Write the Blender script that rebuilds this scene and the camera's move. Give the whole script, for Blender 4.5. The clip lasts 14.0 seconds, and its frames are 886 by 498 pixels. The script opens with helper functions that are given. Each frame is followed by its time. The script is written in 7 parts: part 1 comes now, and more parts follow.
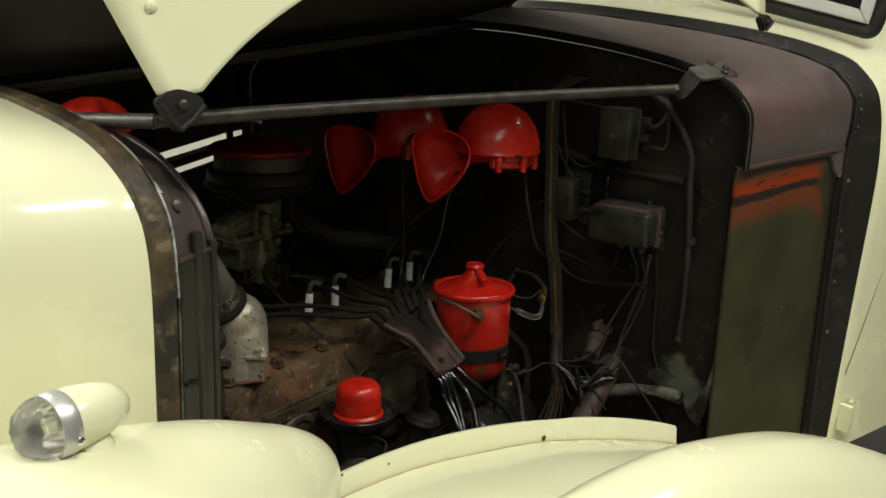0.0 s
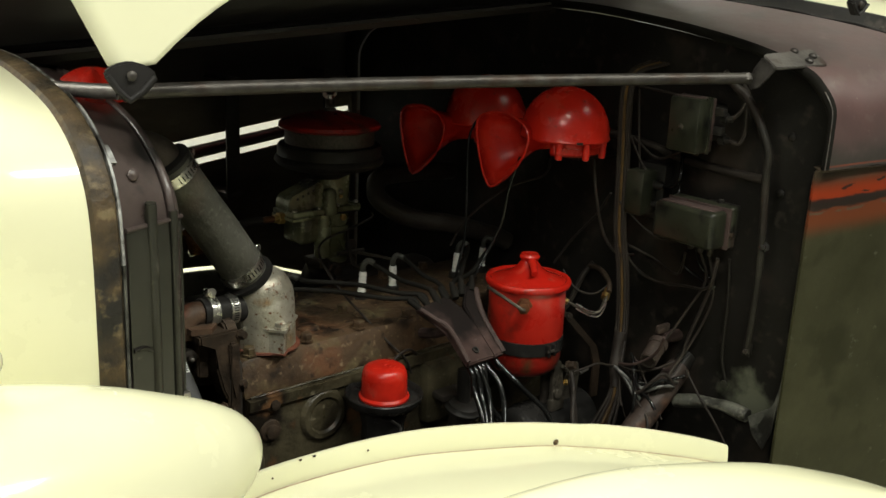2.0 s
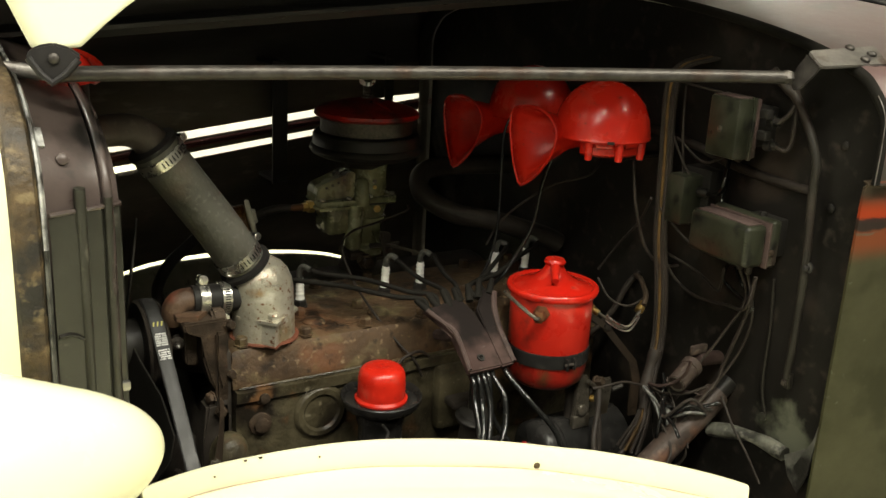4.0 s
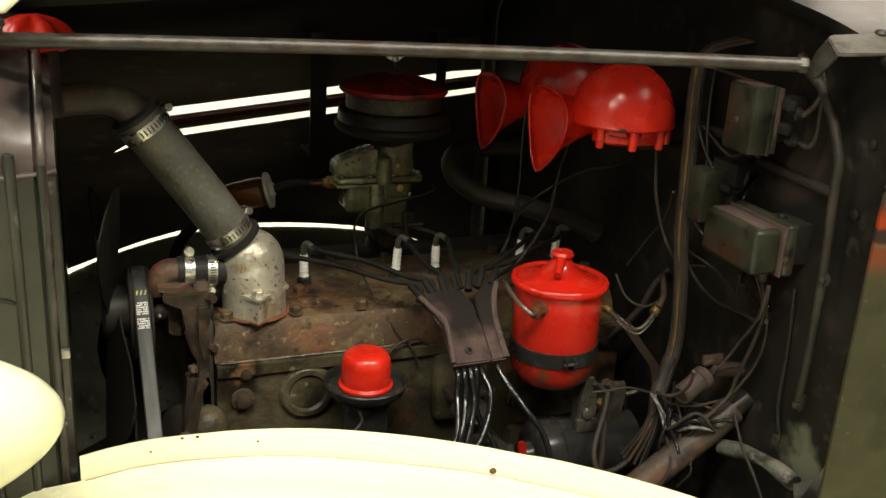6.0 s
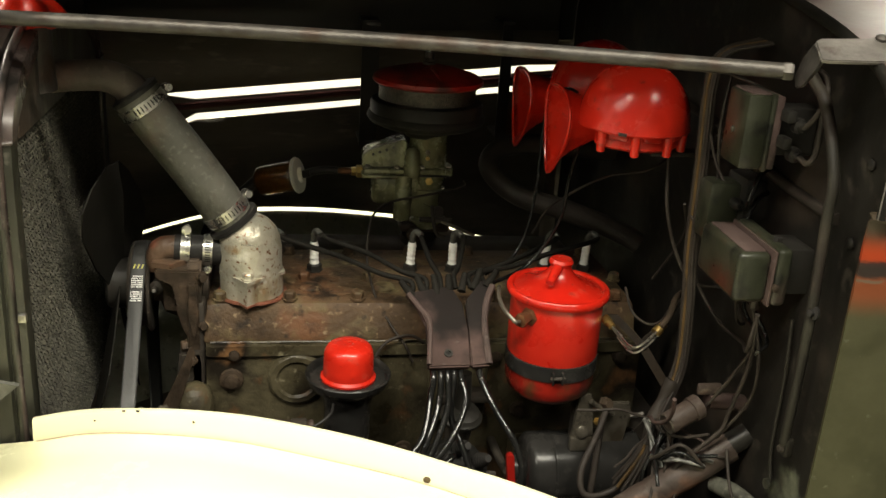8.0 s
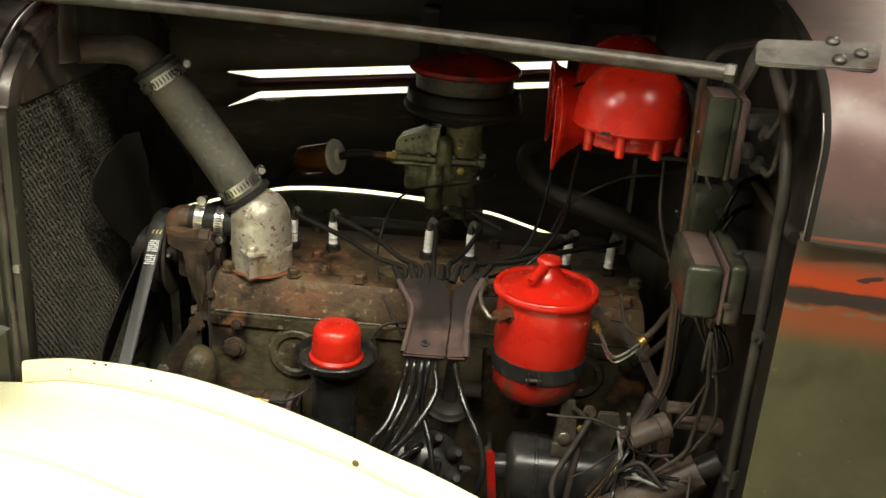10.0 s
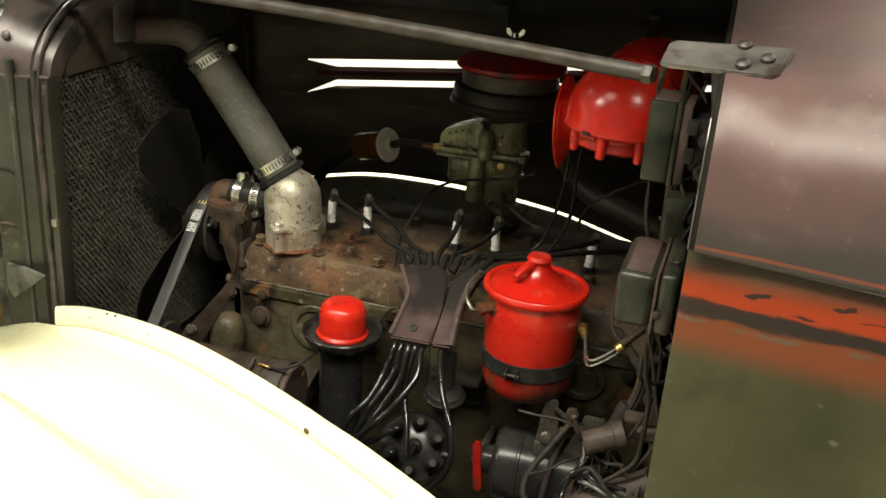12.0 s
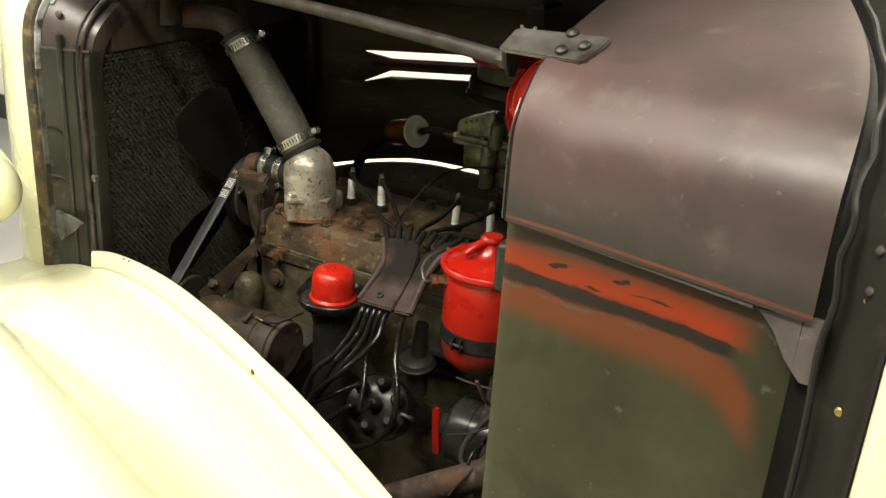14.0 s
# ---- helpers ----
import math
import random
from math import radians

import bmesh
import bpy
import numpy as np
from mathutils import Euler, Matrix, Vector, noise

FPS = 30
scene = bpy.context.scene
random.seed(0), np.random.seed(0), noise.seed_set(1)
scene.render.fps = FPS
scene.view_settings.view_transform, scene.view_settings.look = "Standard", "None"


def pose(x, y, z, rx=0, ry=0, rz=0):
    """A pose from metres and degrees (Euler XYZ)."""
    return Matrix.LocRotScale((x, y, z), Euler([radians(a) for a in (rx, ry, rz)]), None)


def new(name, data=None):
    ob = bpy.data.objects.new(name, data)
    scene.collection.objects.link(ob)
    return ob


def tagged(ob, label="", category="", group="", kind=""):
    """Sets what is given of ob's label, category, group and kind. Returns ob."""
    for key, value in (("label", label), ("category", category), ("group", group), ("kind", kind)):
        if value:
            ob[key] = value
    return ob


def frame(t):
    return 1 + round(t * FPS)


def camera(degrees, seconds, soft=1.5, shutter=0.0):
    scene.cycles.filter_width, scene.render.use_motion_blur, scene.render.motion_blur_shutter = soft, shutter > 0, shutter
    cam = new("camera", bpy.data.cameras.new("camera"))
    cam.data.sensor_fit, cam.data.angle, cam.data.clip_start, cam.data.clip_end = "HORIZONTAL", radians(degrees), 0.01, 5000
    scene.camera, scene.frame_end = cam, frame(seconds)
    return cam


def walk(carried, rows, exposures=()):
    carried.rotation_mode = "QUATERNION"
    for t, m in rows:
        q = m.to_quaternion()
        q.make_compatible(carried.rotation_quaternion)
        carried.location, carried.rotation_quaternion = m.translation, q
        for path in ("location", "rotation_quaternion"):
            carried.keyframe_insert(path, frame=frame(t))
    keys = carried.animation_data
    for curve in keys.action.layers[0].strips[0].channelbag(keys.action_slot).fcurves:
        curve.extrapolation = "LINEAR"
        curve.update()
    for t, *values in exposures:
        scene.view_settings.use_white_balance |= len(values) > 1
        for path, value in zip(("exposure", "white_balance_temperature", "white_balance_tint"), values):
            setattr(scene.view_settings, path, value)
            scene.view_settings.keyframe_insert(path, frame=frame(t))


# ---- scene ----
cam = camera(49.3, 14.0)
METRES, EYE, TURN = 1.8, 1.3, -55.5
ROWS = [
    (0.0, 0.0, 0.0, 0.0, 0.5, -13.96, -2.03),
    (0.5, 0.031, 0.0061, 0.0007, 3.38, -14.23, -2.1),
    (1.0, 0.0664, 0.014, 0.002, 7.01, -14.72, -2.29),
    (1.5, 0.1001, 0.0245, 0.0025, 10.5, -15.31, -2.45),
    (2.0, 0.1327, 0.0393, 0.0038, 13.75, -15.64, -2.61),
    (2.5, 0.1591, 0.0571, 0.0046, 15.99, -15.88, -2.65),
    (3.0, 0.1858, 0.0772, 0.0063, 18.72, -15.94, -2.74),
    (3.5, 0.2112, 0.0946, 0.0075, 22.09, -16.04, -2.91),
    (4.0, 0.2351, 0.1174, 0.0081, 24.39, -16.95, -2.99),
    (6.5, 0.3446, 0.2262, 0.0135, 37.07, -19.3, -3.42),
    (7.0, 0.3664, 0.2494, 0.0144, 39.79, -19.38, -3.5),
    (7.5, 0.391, 0.2794, 0.016, 43.16, -19.78, -3.6),
    (10.0, 0.5016, 0.4287, 0.025, 59.23, -21.54, -3.91),
    (10.5, 0.5179, 0.4541, 0.0266, 62.67, -21.65, -3.96),
    (11.0, 0.536, 0.4852, 0.0281, 65.71, -21.66, -3.93),
    (11.5, 0.5554, 0.5175, 0.0299, 69.27, -21.91, -3.96),
    (12.0, 0.5754, 0.5532, 0.0327, 72.38, -22.38, -3.94),
    (12.5, 0.5928, 0.5844, 0.0336, 74.67, -23.04, -3.93),
    (13.0, 0.6147, 0.6258, 0.0359, 77.79, -23.29, -3.87),
    (13.5, 0.6394, 0.6687, 0.0392, 81.37, -23.14, -3.8),
    (14.0, 0.663, 0.705, 0.0417, 84.94, -22.74, -3.65),
]
walk(cam, [(t, pose(0, 0, EYE, 0, 0, TURN) @ pose(METRES * x, METRES * y, METRES * z, 90 + pitch, roll, yaw)) for t, x, y, z, yaw, pitch, roll in ROWS],
     exposures=[(0.0, -0.14, 6500, 10), (1.5, 0.2, 6450, 10), (3.0, 0.5, 6520, 10), (4.0, 1.0, 6900, 11), (6.5, 1.02, 7000, 12), (10.0, 1.25, 7000, 12), (12.5, 1.2, 6900, 12), (13.5, 1.06, 6800, 11), (14.0, 1.05, 6800, 11)])

# ---- light ----
world = bpy.data.worlds.new("showroom_world")
scene.world = world
world.use_nodes = True
world.node_tree.nodes["Background"].inputs[0].default_value = (1.0, 0.97, 0.9, 1)
world.node_tree.nodes["Background"].inputs[1].default_value = 0.05
# all out of view; the y 2.15 row is added to whiten the far wall
LAMPS = [(-1.8, -1.2, 34.0), (0.4, -0.55, 40.0), (1.8, -0.8, 40.0), (-1.8, 0.9, 22.0), (-1.2, 2.15, 42.0), (0.6, 2.15, 42.0), (2.4, 2.15, 42.0)]
for lx, ly, watts in LAMPS:
    lamp = bpy.data.lights.new("ceiling_lamp_light", "AREA")
    lamp.shape, lamp.size, lamp.size_y = "RECTANGLE", 1.2, 0.3
    lamp.energy, lamp.color = watts, (0.97, 0.97, 0.86)
    new("ceiling_lamp_light", lamp).matrix_world = Matrix.Translation((lx, ly, 3.05))


# ---- mesh tools ----
BASE = {}


def bm_of(bm):
    return bm if bm is not None else bmesh.new()


def add_rings(bm, rings, closed=True, cap_a=False, cap_b=False, loop=False):
    """Skins a row of rings of points."""
    made = [[bm.verts.new(p) for p in ring] for ring in rings]
    n = len(made[0])
    pairs = list(zip(made, made[1:])) + ([(made[-1], made[0])] if loop else [])
    for a, b in pairs:
        for i in range(n if closed else n - 1):
            j = (i + 1) % n
            bm.faces.new((a[i], a[j], b[j], b[i]))
    if cap_a:
        bm.faces.new(list(reversed(made[0])))
    if cap_b:
        bm.faces.new(made[-1])
    return bm


def curve_through(pts, steps=6):
    """Catmull-Rom points through pts."""
    p = [Vector(q) for q in pts]
    if len(p) < 3 or steps < 2:
        return p
    p = [p[0] * 2 - p[1]] + p + [p[-1] * 2 - p[-2]]
    out = []
    for i in range(1, len(p) - 2):
        a, b, c, d = p[i - 1:i + 3]
        for k in range(steps):
            t = k / steps
            out.append(0.5 * ((2 * b) + (c - a) * t + (2 * a - 5 * b + 4 * c - d) * t * t + (3 * b - a - 3 * c + d) * t ** 3))
    return out + [p[-2]]


def tube(bm, pts, r, n=10, steps=6, radii=None):
    """A round bar along a smooth line."""
    bm = bm_of(bm)
    line = curve_through(pts, steps)
    up = Vector((0.31, 0.17, 0.93))
    rings = []
    side = None
    for i, p in enumerate(line):
        d = (line[min(i + 1, len(line) - 1)] - line[max(i - 1, 0)]).normalized()
        side = (up.cross(d) if side is None else side - d * side.dot(d))
        if side.length < 1e-5:
            side = d.orthogonal()
        side.normalize()
        other = d.cross(side)
        rr = r if radii is None else radii(i / (len(line) - 1))
        rings.append([p + (side * math.cos(a) + other * math.sin(a)) * rr for a in [2 * math.pi * k / n for k in range(n)]])
    return add_rings(bm, rings, True, True, True)


def lathe(bm, prof, at, axis=(0, 0, 1), n=32):
    """Turns (radius, height) pairs round an axis through at."""
    bm = bm_of(bm)
    d = Vector(axis).normalized()
    q = d.to_track_quat("Z", "Y").to_matrix()
    at = Vector(at)
    rings = [[at + q @ Vector((r * math.cos(a), r * math.sin(a), h)) for a in [2 * math.pi * k / n for k in range(n)]] for r, h in prof]
    return add_rings(bm, rings, True, True, True)


def box(bm, c, s, r=0.003, rot=(0, 0, 0), seg=2):
    """A box with rounded edges."""
    bm = bm_of(bm)
    m = Matrix.LocRotScale(Vector(c), Euler([radians(a) for a in rot]), None)
    vs = [bm.verts.new(m @ Vector((s[0] * x / 2, s[1] * y / 2, s[2] * z / 2))) for x in (-1, 1) for y in (-1, 1) for z in (-1, 1)]
    fs = [bm.faces.new([vs[i] for i in f]) for f in ((0, 1, 3, 2), (4, 6, 7, 5), (0, 4, 5, 1), (2, 3, 7, 6), (0, 2, 6, 4), (1, 5, 7, 3))]
    if r > 0:
        edges = list({e for f in fs for e in f.edges})
        bmesh.ops.bevel(bm, geom=edges, offset=r, segments=seg, affect="EDGES", profile=0.5)
    return bm


def prism(bm, poly, depth, r=0.0):
    """A flat outline of points pushed along depth."""
    bm = bm_of(bm)
    d = Vector(depth)
    a = [Vector(p) for p in poly]
    add_rings(bm, [a, [p + d for p in a]], True, True, True)
    return bm


def hex_bolt(bm, at, axis, r=0.008, h=0.007):
    bm = bm_of(bm)
    lathe(bm, [(r * 1.25, 0), (r * 1.25, h * 0.2), (r, h * 0.22), (r, h * 0.85), (r * 0.8, h)], at, axis, 6)
    return bm


def mesh_object(name, bm, material, smooth=38, thick=0.0):
    bmesh.ops.recalc_face_normals(bm, faces=bm.faces)
    me = bpy.data.meshes.new(name)
    bm.to_mesh(me)
    bm.free()
    me.materials.append(material)
    me.polygons.foreach_set("use_smooth", [True] * len(me.polygons))
    me.set_sharp_from_angle(angle=radians(smooth))
    ob = new(name, me)
    if thick:
        mod = ob.modifiers.new("thickness", "SOLIDIFY")
        mod.thickness, mod.offset = thick, -1.0
    return ob


def thing(name, base, label, category, group="", kind=""):
    """An Empty at its base that carries the parts of one thing."""
    ob = new(name)
    ob.empty_display_size = 0.05
    ob.location = base
    BASE[ob.name] = Vector(base)
    return tagged(ob, label, category, group, kind)


def part(name, bm, material, parent, label="", smooth=38, thick=0.0):
    b = BASE[parent.name]
    bmesh.ops.translate(bm, verts=bm.verts, vec=-b)
    ob = mesh_object(name, bm, material, smooth, thick)
    ob.parent = parent
    BASE[ob.name] = b
    if label:
        ob["label"] = label
    return ob


def solid(name, bm, material, label, category, group="", kind="", smooth=38, thick=0.0, base=None):
    """A thing of one mesh."""
    b = Vector(base) if base is not None else sum((v.co for v in bm.verts), Vector()) / len(bm.verts)
    bmesh.ops.translate(bm, verts=bm.verts, vec=-b)
    ob = mesh_object(name, bm, material, smooth, thick)
    ob.location = b
    BASE[ob.name] = b
    return tagged(ob, label, category, group, kind)


def table(xs, ys, x):
    """A smooth curve y(x) through a few stations."""
    if x <= xs[0]:
        return ys[0]
    if x >= xs[-1]:
        return ys[-1]
    i = next(k for k in range(len(xs) - 1) if xs[k] <= x <= xs[k + 1])
    m = []
    for k in (i, i + 1):
        a, b = max(k - 1, 0), min(k + 1, len(xs) - 1)
        m.append((ys[b] - ys[a]) / (xs[b] - xs[a]))
    h = xs[i + 1] - xs[i]
    t = (x - xs[i]) / h
    return ((2 * t ** 3 - 3 * t * t + 1) * ys[i] + (t ** 3 - 2 * t * t + t) * h * m[0]
            + (-2 * t ** 3 + 3 * t * t) * ys[i + 1] + (t ** 3 - t * t) * h * m[1])


# ---- materials ----
def link(nt, a, b):
    nt.links.new(a, b)


def surface(name, a, b, scale=25.0, rough=(0.4, 0.6), metal=0.0, bump=0.15, bump_scale=120.0, spots=None, coat=0.0, ior=1.5, alpha=None, stretch=(1, 1, 1), rough_relief=0.6, sharp=0.04):
    """A painted, cast or rubber surface: two colours mixed by a broad and a fine noise, relief, and spots (colour, scale, share)."""
    m = bpy.data.materials.new(name)
    m.use_nodes = True
    nt = m.node_tree
    p = nt.nodes["Principled BSDF"]
    co = nt.nodes.new("ShaderNodeTexCoord")
    mp = nt.nodes.new("ShaderNodeMapping")
    mp.inputs["Scale"].default_value = stretch
    link(nt, co.outputs["Object"], mp.inputs[0])
    big = nt.nodes.new("ShaderNodeTexNoise")
    big.inputs["Scale"].default_value, big.inputs["Detail"].default_value, big.inputs["Roughness"].default_value = scale, 8, 0.65
    fine = nt.nodes.new("ShaderNodeTexNoise")
    fine.inputs["Scale"].default_value, fine.inputs["Detail"].default_value = bump_scale, 5
    for n in (big, fine):
        link(nt, mp.outputs[0], n.inputs["Vector"])
    ramp = nt.nodes.new("ShaderNodeValToRGB")
    ramp.color_ramp.elements[0].position, ramp.color_ramp.elements[1].position = 0.36, 0.66
    ramp.color_ramp.elements[0].color, ramp.color_ramp.elements[1].color = (*a, 1), (*b, 1)
    link(nt, big.outputs[0], ramp.inputs[0])
    colour = ramp.outputs[0]
    if spots:
        for c, sc, share in spots:
            sp = nt.nodes.new("ShaderNodeTexNoise")
            sp.inputs["Scale"].default_value, sp.inputs["Detail"].default_value = sc, 4
            link(nt, mp.outputs[0], sp.inputs["Vector"])
            cut = nt.nodes.new("ShaderNodeMapRange")
            level = 0.5 + (0.5 - share) * 0.62
            cut.inputs[1].default_value, cut.inputs[2].default_value = level - sharp, level + sharp
            link(nt, sp.outputs[0], cut.inputs[0])
            mix = nt.nodes.new("ShaderNodeMix")
            mix.data_type = "RGBA"
            link(nt, cut.outputs[0], mix.inputs[0])
            link(nt, colour, mix.inputs[6])
            mix.inputs[7].default_value = (*c, 1)
            colour = mix.outputs[2]
    link(nt, colour, p.inputs["Base Color"])
    rr = nt.nodes.new("ShaderNodeMapRange")
    rr.inputs[1].default_value, rr.inputs[2].default_value, rr.inputs[3].default_value, rr.inputs[4].default_value = 0.3, 0.7, rough[0], rough[1]
    link(nt, big.outputs[0], rr.inputs[0])
    link(nt, rr.outputs[0], p.inputs["Roughness"])
    p.inputs["Metallic"].default_value = metal
    p.inputs["IOR"].default_value = ior
    p.inputs["Coat Weight"].default_value = coat
    p.inputs["Coat Roughness"].default_value = 0.06
    if bump:
        bp = nt.nodes.new("ShaderNodeBump")
        bp.inputs["Strength"].default_value, bp.inputs["Distance"].default_value = bump, 0.003
        both = nt.nodes.new("ShaderNodeMath")
        both.operation = "MULTIPLY_ADD"
        both.inputs[1].default_value = rough_relief
        link(nt, big.outputs[0], both.inputs[0])
        link(nt, fine.outputs[0], both.inputs[2])
        link(nt, both.outputs[0], bp.inputs["Height"])
        link(nt, bp.outputs[0], p.inputs["Normal"])
    return m


CREAM = surface("cream_paint", (0.755, 0.745, 0.515), (0.785, 0.775, 0.54), 3, (0.22, 0.30), 0, 0.006, 300, coat=0.65)
CREAM.node_tree.nodes["Principled BSDF"].inputs["Specular IOR Level"].default_value = 0.25
CREAM.node_tree.nodes["Principled BSDF"].inputs["Coat Roughness"].default_value = 0.035
RED = surface("red_paint", (0.44, 0.012, 0.006), (0.55, 0.022, 0.010), 9, (0.20, 0.34), 0, 0.06, 90, coat=0.1, spots=[((0.34, 0.011, 0.006), 14, 0.34), ((0.50, 0.05, 0.03), 45, 0.2), ((0.10, 0.012, 0.008), 90, 0.13)], sharp=0.1)
RED.node_tree.nodes["Principled BSDF"].inputs["Specular IOR Level"].default_value = 0.38
RED_WORN = surface("worn_red_paint", (0.44, 0.014, 0.008), (0.55, 0.03, 0.015), 12, (0.22, 0.42), 0, 0.08, 70, spots=[((0.26, 0.012, 0.008), 10, 0.36), ((0.10, 0.015, 0.010), 30, 0.24)], coat=0.2, sharp=0.09)
RED_GREASY = surface("greasy_red_paint", (0.17, 0.010, 0.006), (0.36, 0.016, 0.009), 12, (0.2, 0.4), 0, 0.15, 70, spots=[((0.022, 0.012, 0.008), 15, 0.42), ((0.060, 0.034, 0.014), 40, 0.26)], coat=0.15, sharp=0.10)
LINK_STEEL = surface("oily_olive_steel", (0.062, 0.054, 0.042), (0.135, 0.12, 0.096), 22, (0.22, 0.42), 0.5, 0.25, 120, spots=[((0.05, 0.040, 0.028), 30, 0.32)], sharp=0.07)
SCUFFED = surface("scuffed_pale_tube", (0.04, 0.04, 0.032), (0.15, 0.15, 0.12), 28, (0.45, 0.65), 0, 0.3, 120, spots=[((0.015, 0.014, 0.011), 35, 0.44), ((0.21, 0.205, 0.165), 60, 0.3)], sharp=0.08)
RUST_SMEAR = surface("red_rust_smear", (0.085, 0.028, 0.015), (0.20, 0.06, 0.03), 30, (0.6, 0.8), 0, 0.5, 120)
BLACK = surface("black_paint", (0.013, 0.012, 0.0105), (0.025, 0.023, 0.020), 10, (0.35, 0.55), 0, 0.08, 90)
GLOSS_BLACK = surface("gloss_black_paint", (0.012, 0.0118, 0.0112), (0.024, 0.0225, 0.021), 15, (0.18, 0.32), 0, 0.05, 90, spots=[((0.04, 0.037, 0.033), 40, 0.2)], sharp=0.08)
INNER = surface("dark_inner_paint", (0.075, 0.064, 0.049), (0.150, 0.128, 0.096), 6, (0.42, 0.65), 0, 0.1, 60, spots=[((0.18, 0.147, 0.112), 40, 0.24), ((0.045, 0.038, 0.030), 4, 0.38)], sharp=0.08, stretch=(0.35, 1, 1.6))
BRACE_PAINT = surface("brown_olive_paint", (0.011, 0.0096, 0.0073), (0.021, 0.0185, 0.014), 12, (0.5, 0.7), 0, 0.15, 90, spots=[((0.045, 0.043, 0.030), 14, 0.3), ((0.036, 0.024, 0.020), 9, 0.35)], sharp=0.09)
OLIVE_BLACK = surface("olive_black_paint", (0.017, 0.0168, 0.012), (0.032, 0.0315, 0.023), 9, (0.28, 0.5), 0, 0.1, 70, spots=[((0.075, 0.07, 0.055), 60, 0.22)])
FIREWALL = surface("near_black_firewall_paint", (0.0068, 0.006, 0.005), (0.0135, 0.0118, 0.0098), 7, (0.45, 0.7), 0, 0.14, 70, spots=[((0.030, 0.025, 0.020), 45, 0.27), ((0.034, 0.026, 0.020), 9, 0.28)], ior=1.4, sharp=0.07)
STRIP = surface("dull_red_primer", (0.055, 0.012, 0.009), (0.095, 0.020, 0.015), 14, (0.5, 0.7), 0, 0.1, 90)
DARK_FADED = surface("scuffed_dark_paint", (0.03, 0.03, 0.026), (0.11, 0.11, 0.095), 30, (0.45, 0.65), 0, 0.25, 120, spots=[((0.015, 0.014, 0.012), 25, 0.42)])
PLUM = surface("plum_brown_paint", (0.040, 0.0295, 0.0265), (0.078, 0.059, 0.053), 9, (0.2, 0.38), 0, 0.12, 60, spots=[((0.05, 0.041, 0.037), 70, 0.25), ((0.008, 0.007, 0.006), 12, 0.36)], sharp=0.07)
FAN_BLACK = surface("matt_fan_black", (0.009, 0.0085, 0.0073), (0.018, 0.0165, 0.014), 10, (0.6, 0.8), 0, 0.1, 80, ior=1.3)
# hood shade put into the colour: a darker copy of dark_inner_paint
HOOD_UNDER = surface("shaded_hood_underside", (0.018, 0.0155, 0.013), (0.038, 0.033, 0.027), 5, (0.35, 0.6), 0, 0.12, 50, spots=[((0.06, 0.052, 0.043), 30, 0.18), ((0.010, 0.009, 0.008), 6, 0.38)], stretch=(0.25, 1.6, 1.6), sharp=0.09)
# oil-spotted red, darkened to stand in for shade on the air cleaner lid
TOP_RED = surface("shaded_oily_red_paint", (0.21, 0.007, 0.005), (0.34, 0.013, 0.008), 12, (0.25, 0.45), 0, 0.08, 80, spots=[((0.04, 0.012, 0.009), 18, 0.38)], coat=0.2, sharp=0.07)
STRIPED = surface("striped_wire_sheath", (0.012, 0.012, 0.011), (0.20, 0.195, 0.18), 55, (0.35, 0.5), 0, 0.1, 200)
HEAD_IRON = surface("rusty_head_iron", (0.033, 0.021, 0.0125), (0.096, 0.058, 0.031), 8, (0.38, 0.7), 0, 0.5, 150, spots=[((0.115, 0.053, 0.026), 9, 0.31), ((0.115, 0.092, 0.046), 20, 0.33), ((0.017, 0.011, 0.007), 24, 0.36), ((0.19, 0.135, 0.08), 90, 0.22), ((0.010, 0.008, 0.006), 60, 0.22)], rough_relief=1.1, sharp=0.07)
BLOCK_IRON = surface("greasy_block_iron", (0.030, 0.025, 0.0145), (0.098, 0.083, 0.049), 12, (0.2, 0.55), 0, 0.6, 120, spots=[((0.17, 0.150, 0.10), 70, 0.16), ((0.014, 0.011, 0.008), 11, 0.40), ((0.13, 0.067, 0.031), 22, 0.28), ((0.22, 0.20, 0.145), 160, 0.11)], rough_relief=1.4, sharp=0.06)
DARK_IRON = surface("dark_iron", (0.022, 0.018, 0.015), (0.05, 0.042, 0.034), 15, (0.4, 0.65), 0, 0.3, 90)
RUST = surface("rusty_casting", (0.022, 0.0155, 0.0105), (0.062, 0.041, 0.026), 20, (0.5, 0.8), 0, 0.5, 140, spots=[((0.098, 0.062, 0.040), 36, 0.2), ((0.012, 0.009, 0.006), 14, 0.36)], rough_relief=1.2, sharp=0.08)
NECK_RUST = surface("tan_rusty_casting", (0.045, 0.022, 0.0125), (0.098, 0.056, 0.031), 26, (0.45, 0.7), 0, 0.5, 140, spots=[((0.20, 0.055, 0.030), 20, 0.34), ((0.035, 0.022, 0.014), 30, 0.30)], rough_relief=1.1, sharp=0.08)
ALU = surface("spotted_cast_aluminium", (0.36, 0.335, 0.265), (0.55, 0.52, 0.43), 16, (0.24, 0.5), 0.45, 0.35, 160, spots=[((0.27, 0.225, 0.14), 14, 0.36), ((0.30, 0.185, 0.09), 26, 0.27), ((0.15, 0.062, 0.024), 170, 0.28), ((0.62, 0.60, 0.54), 30, 0.22)], rough_relief=1.0, sharp=0.05)
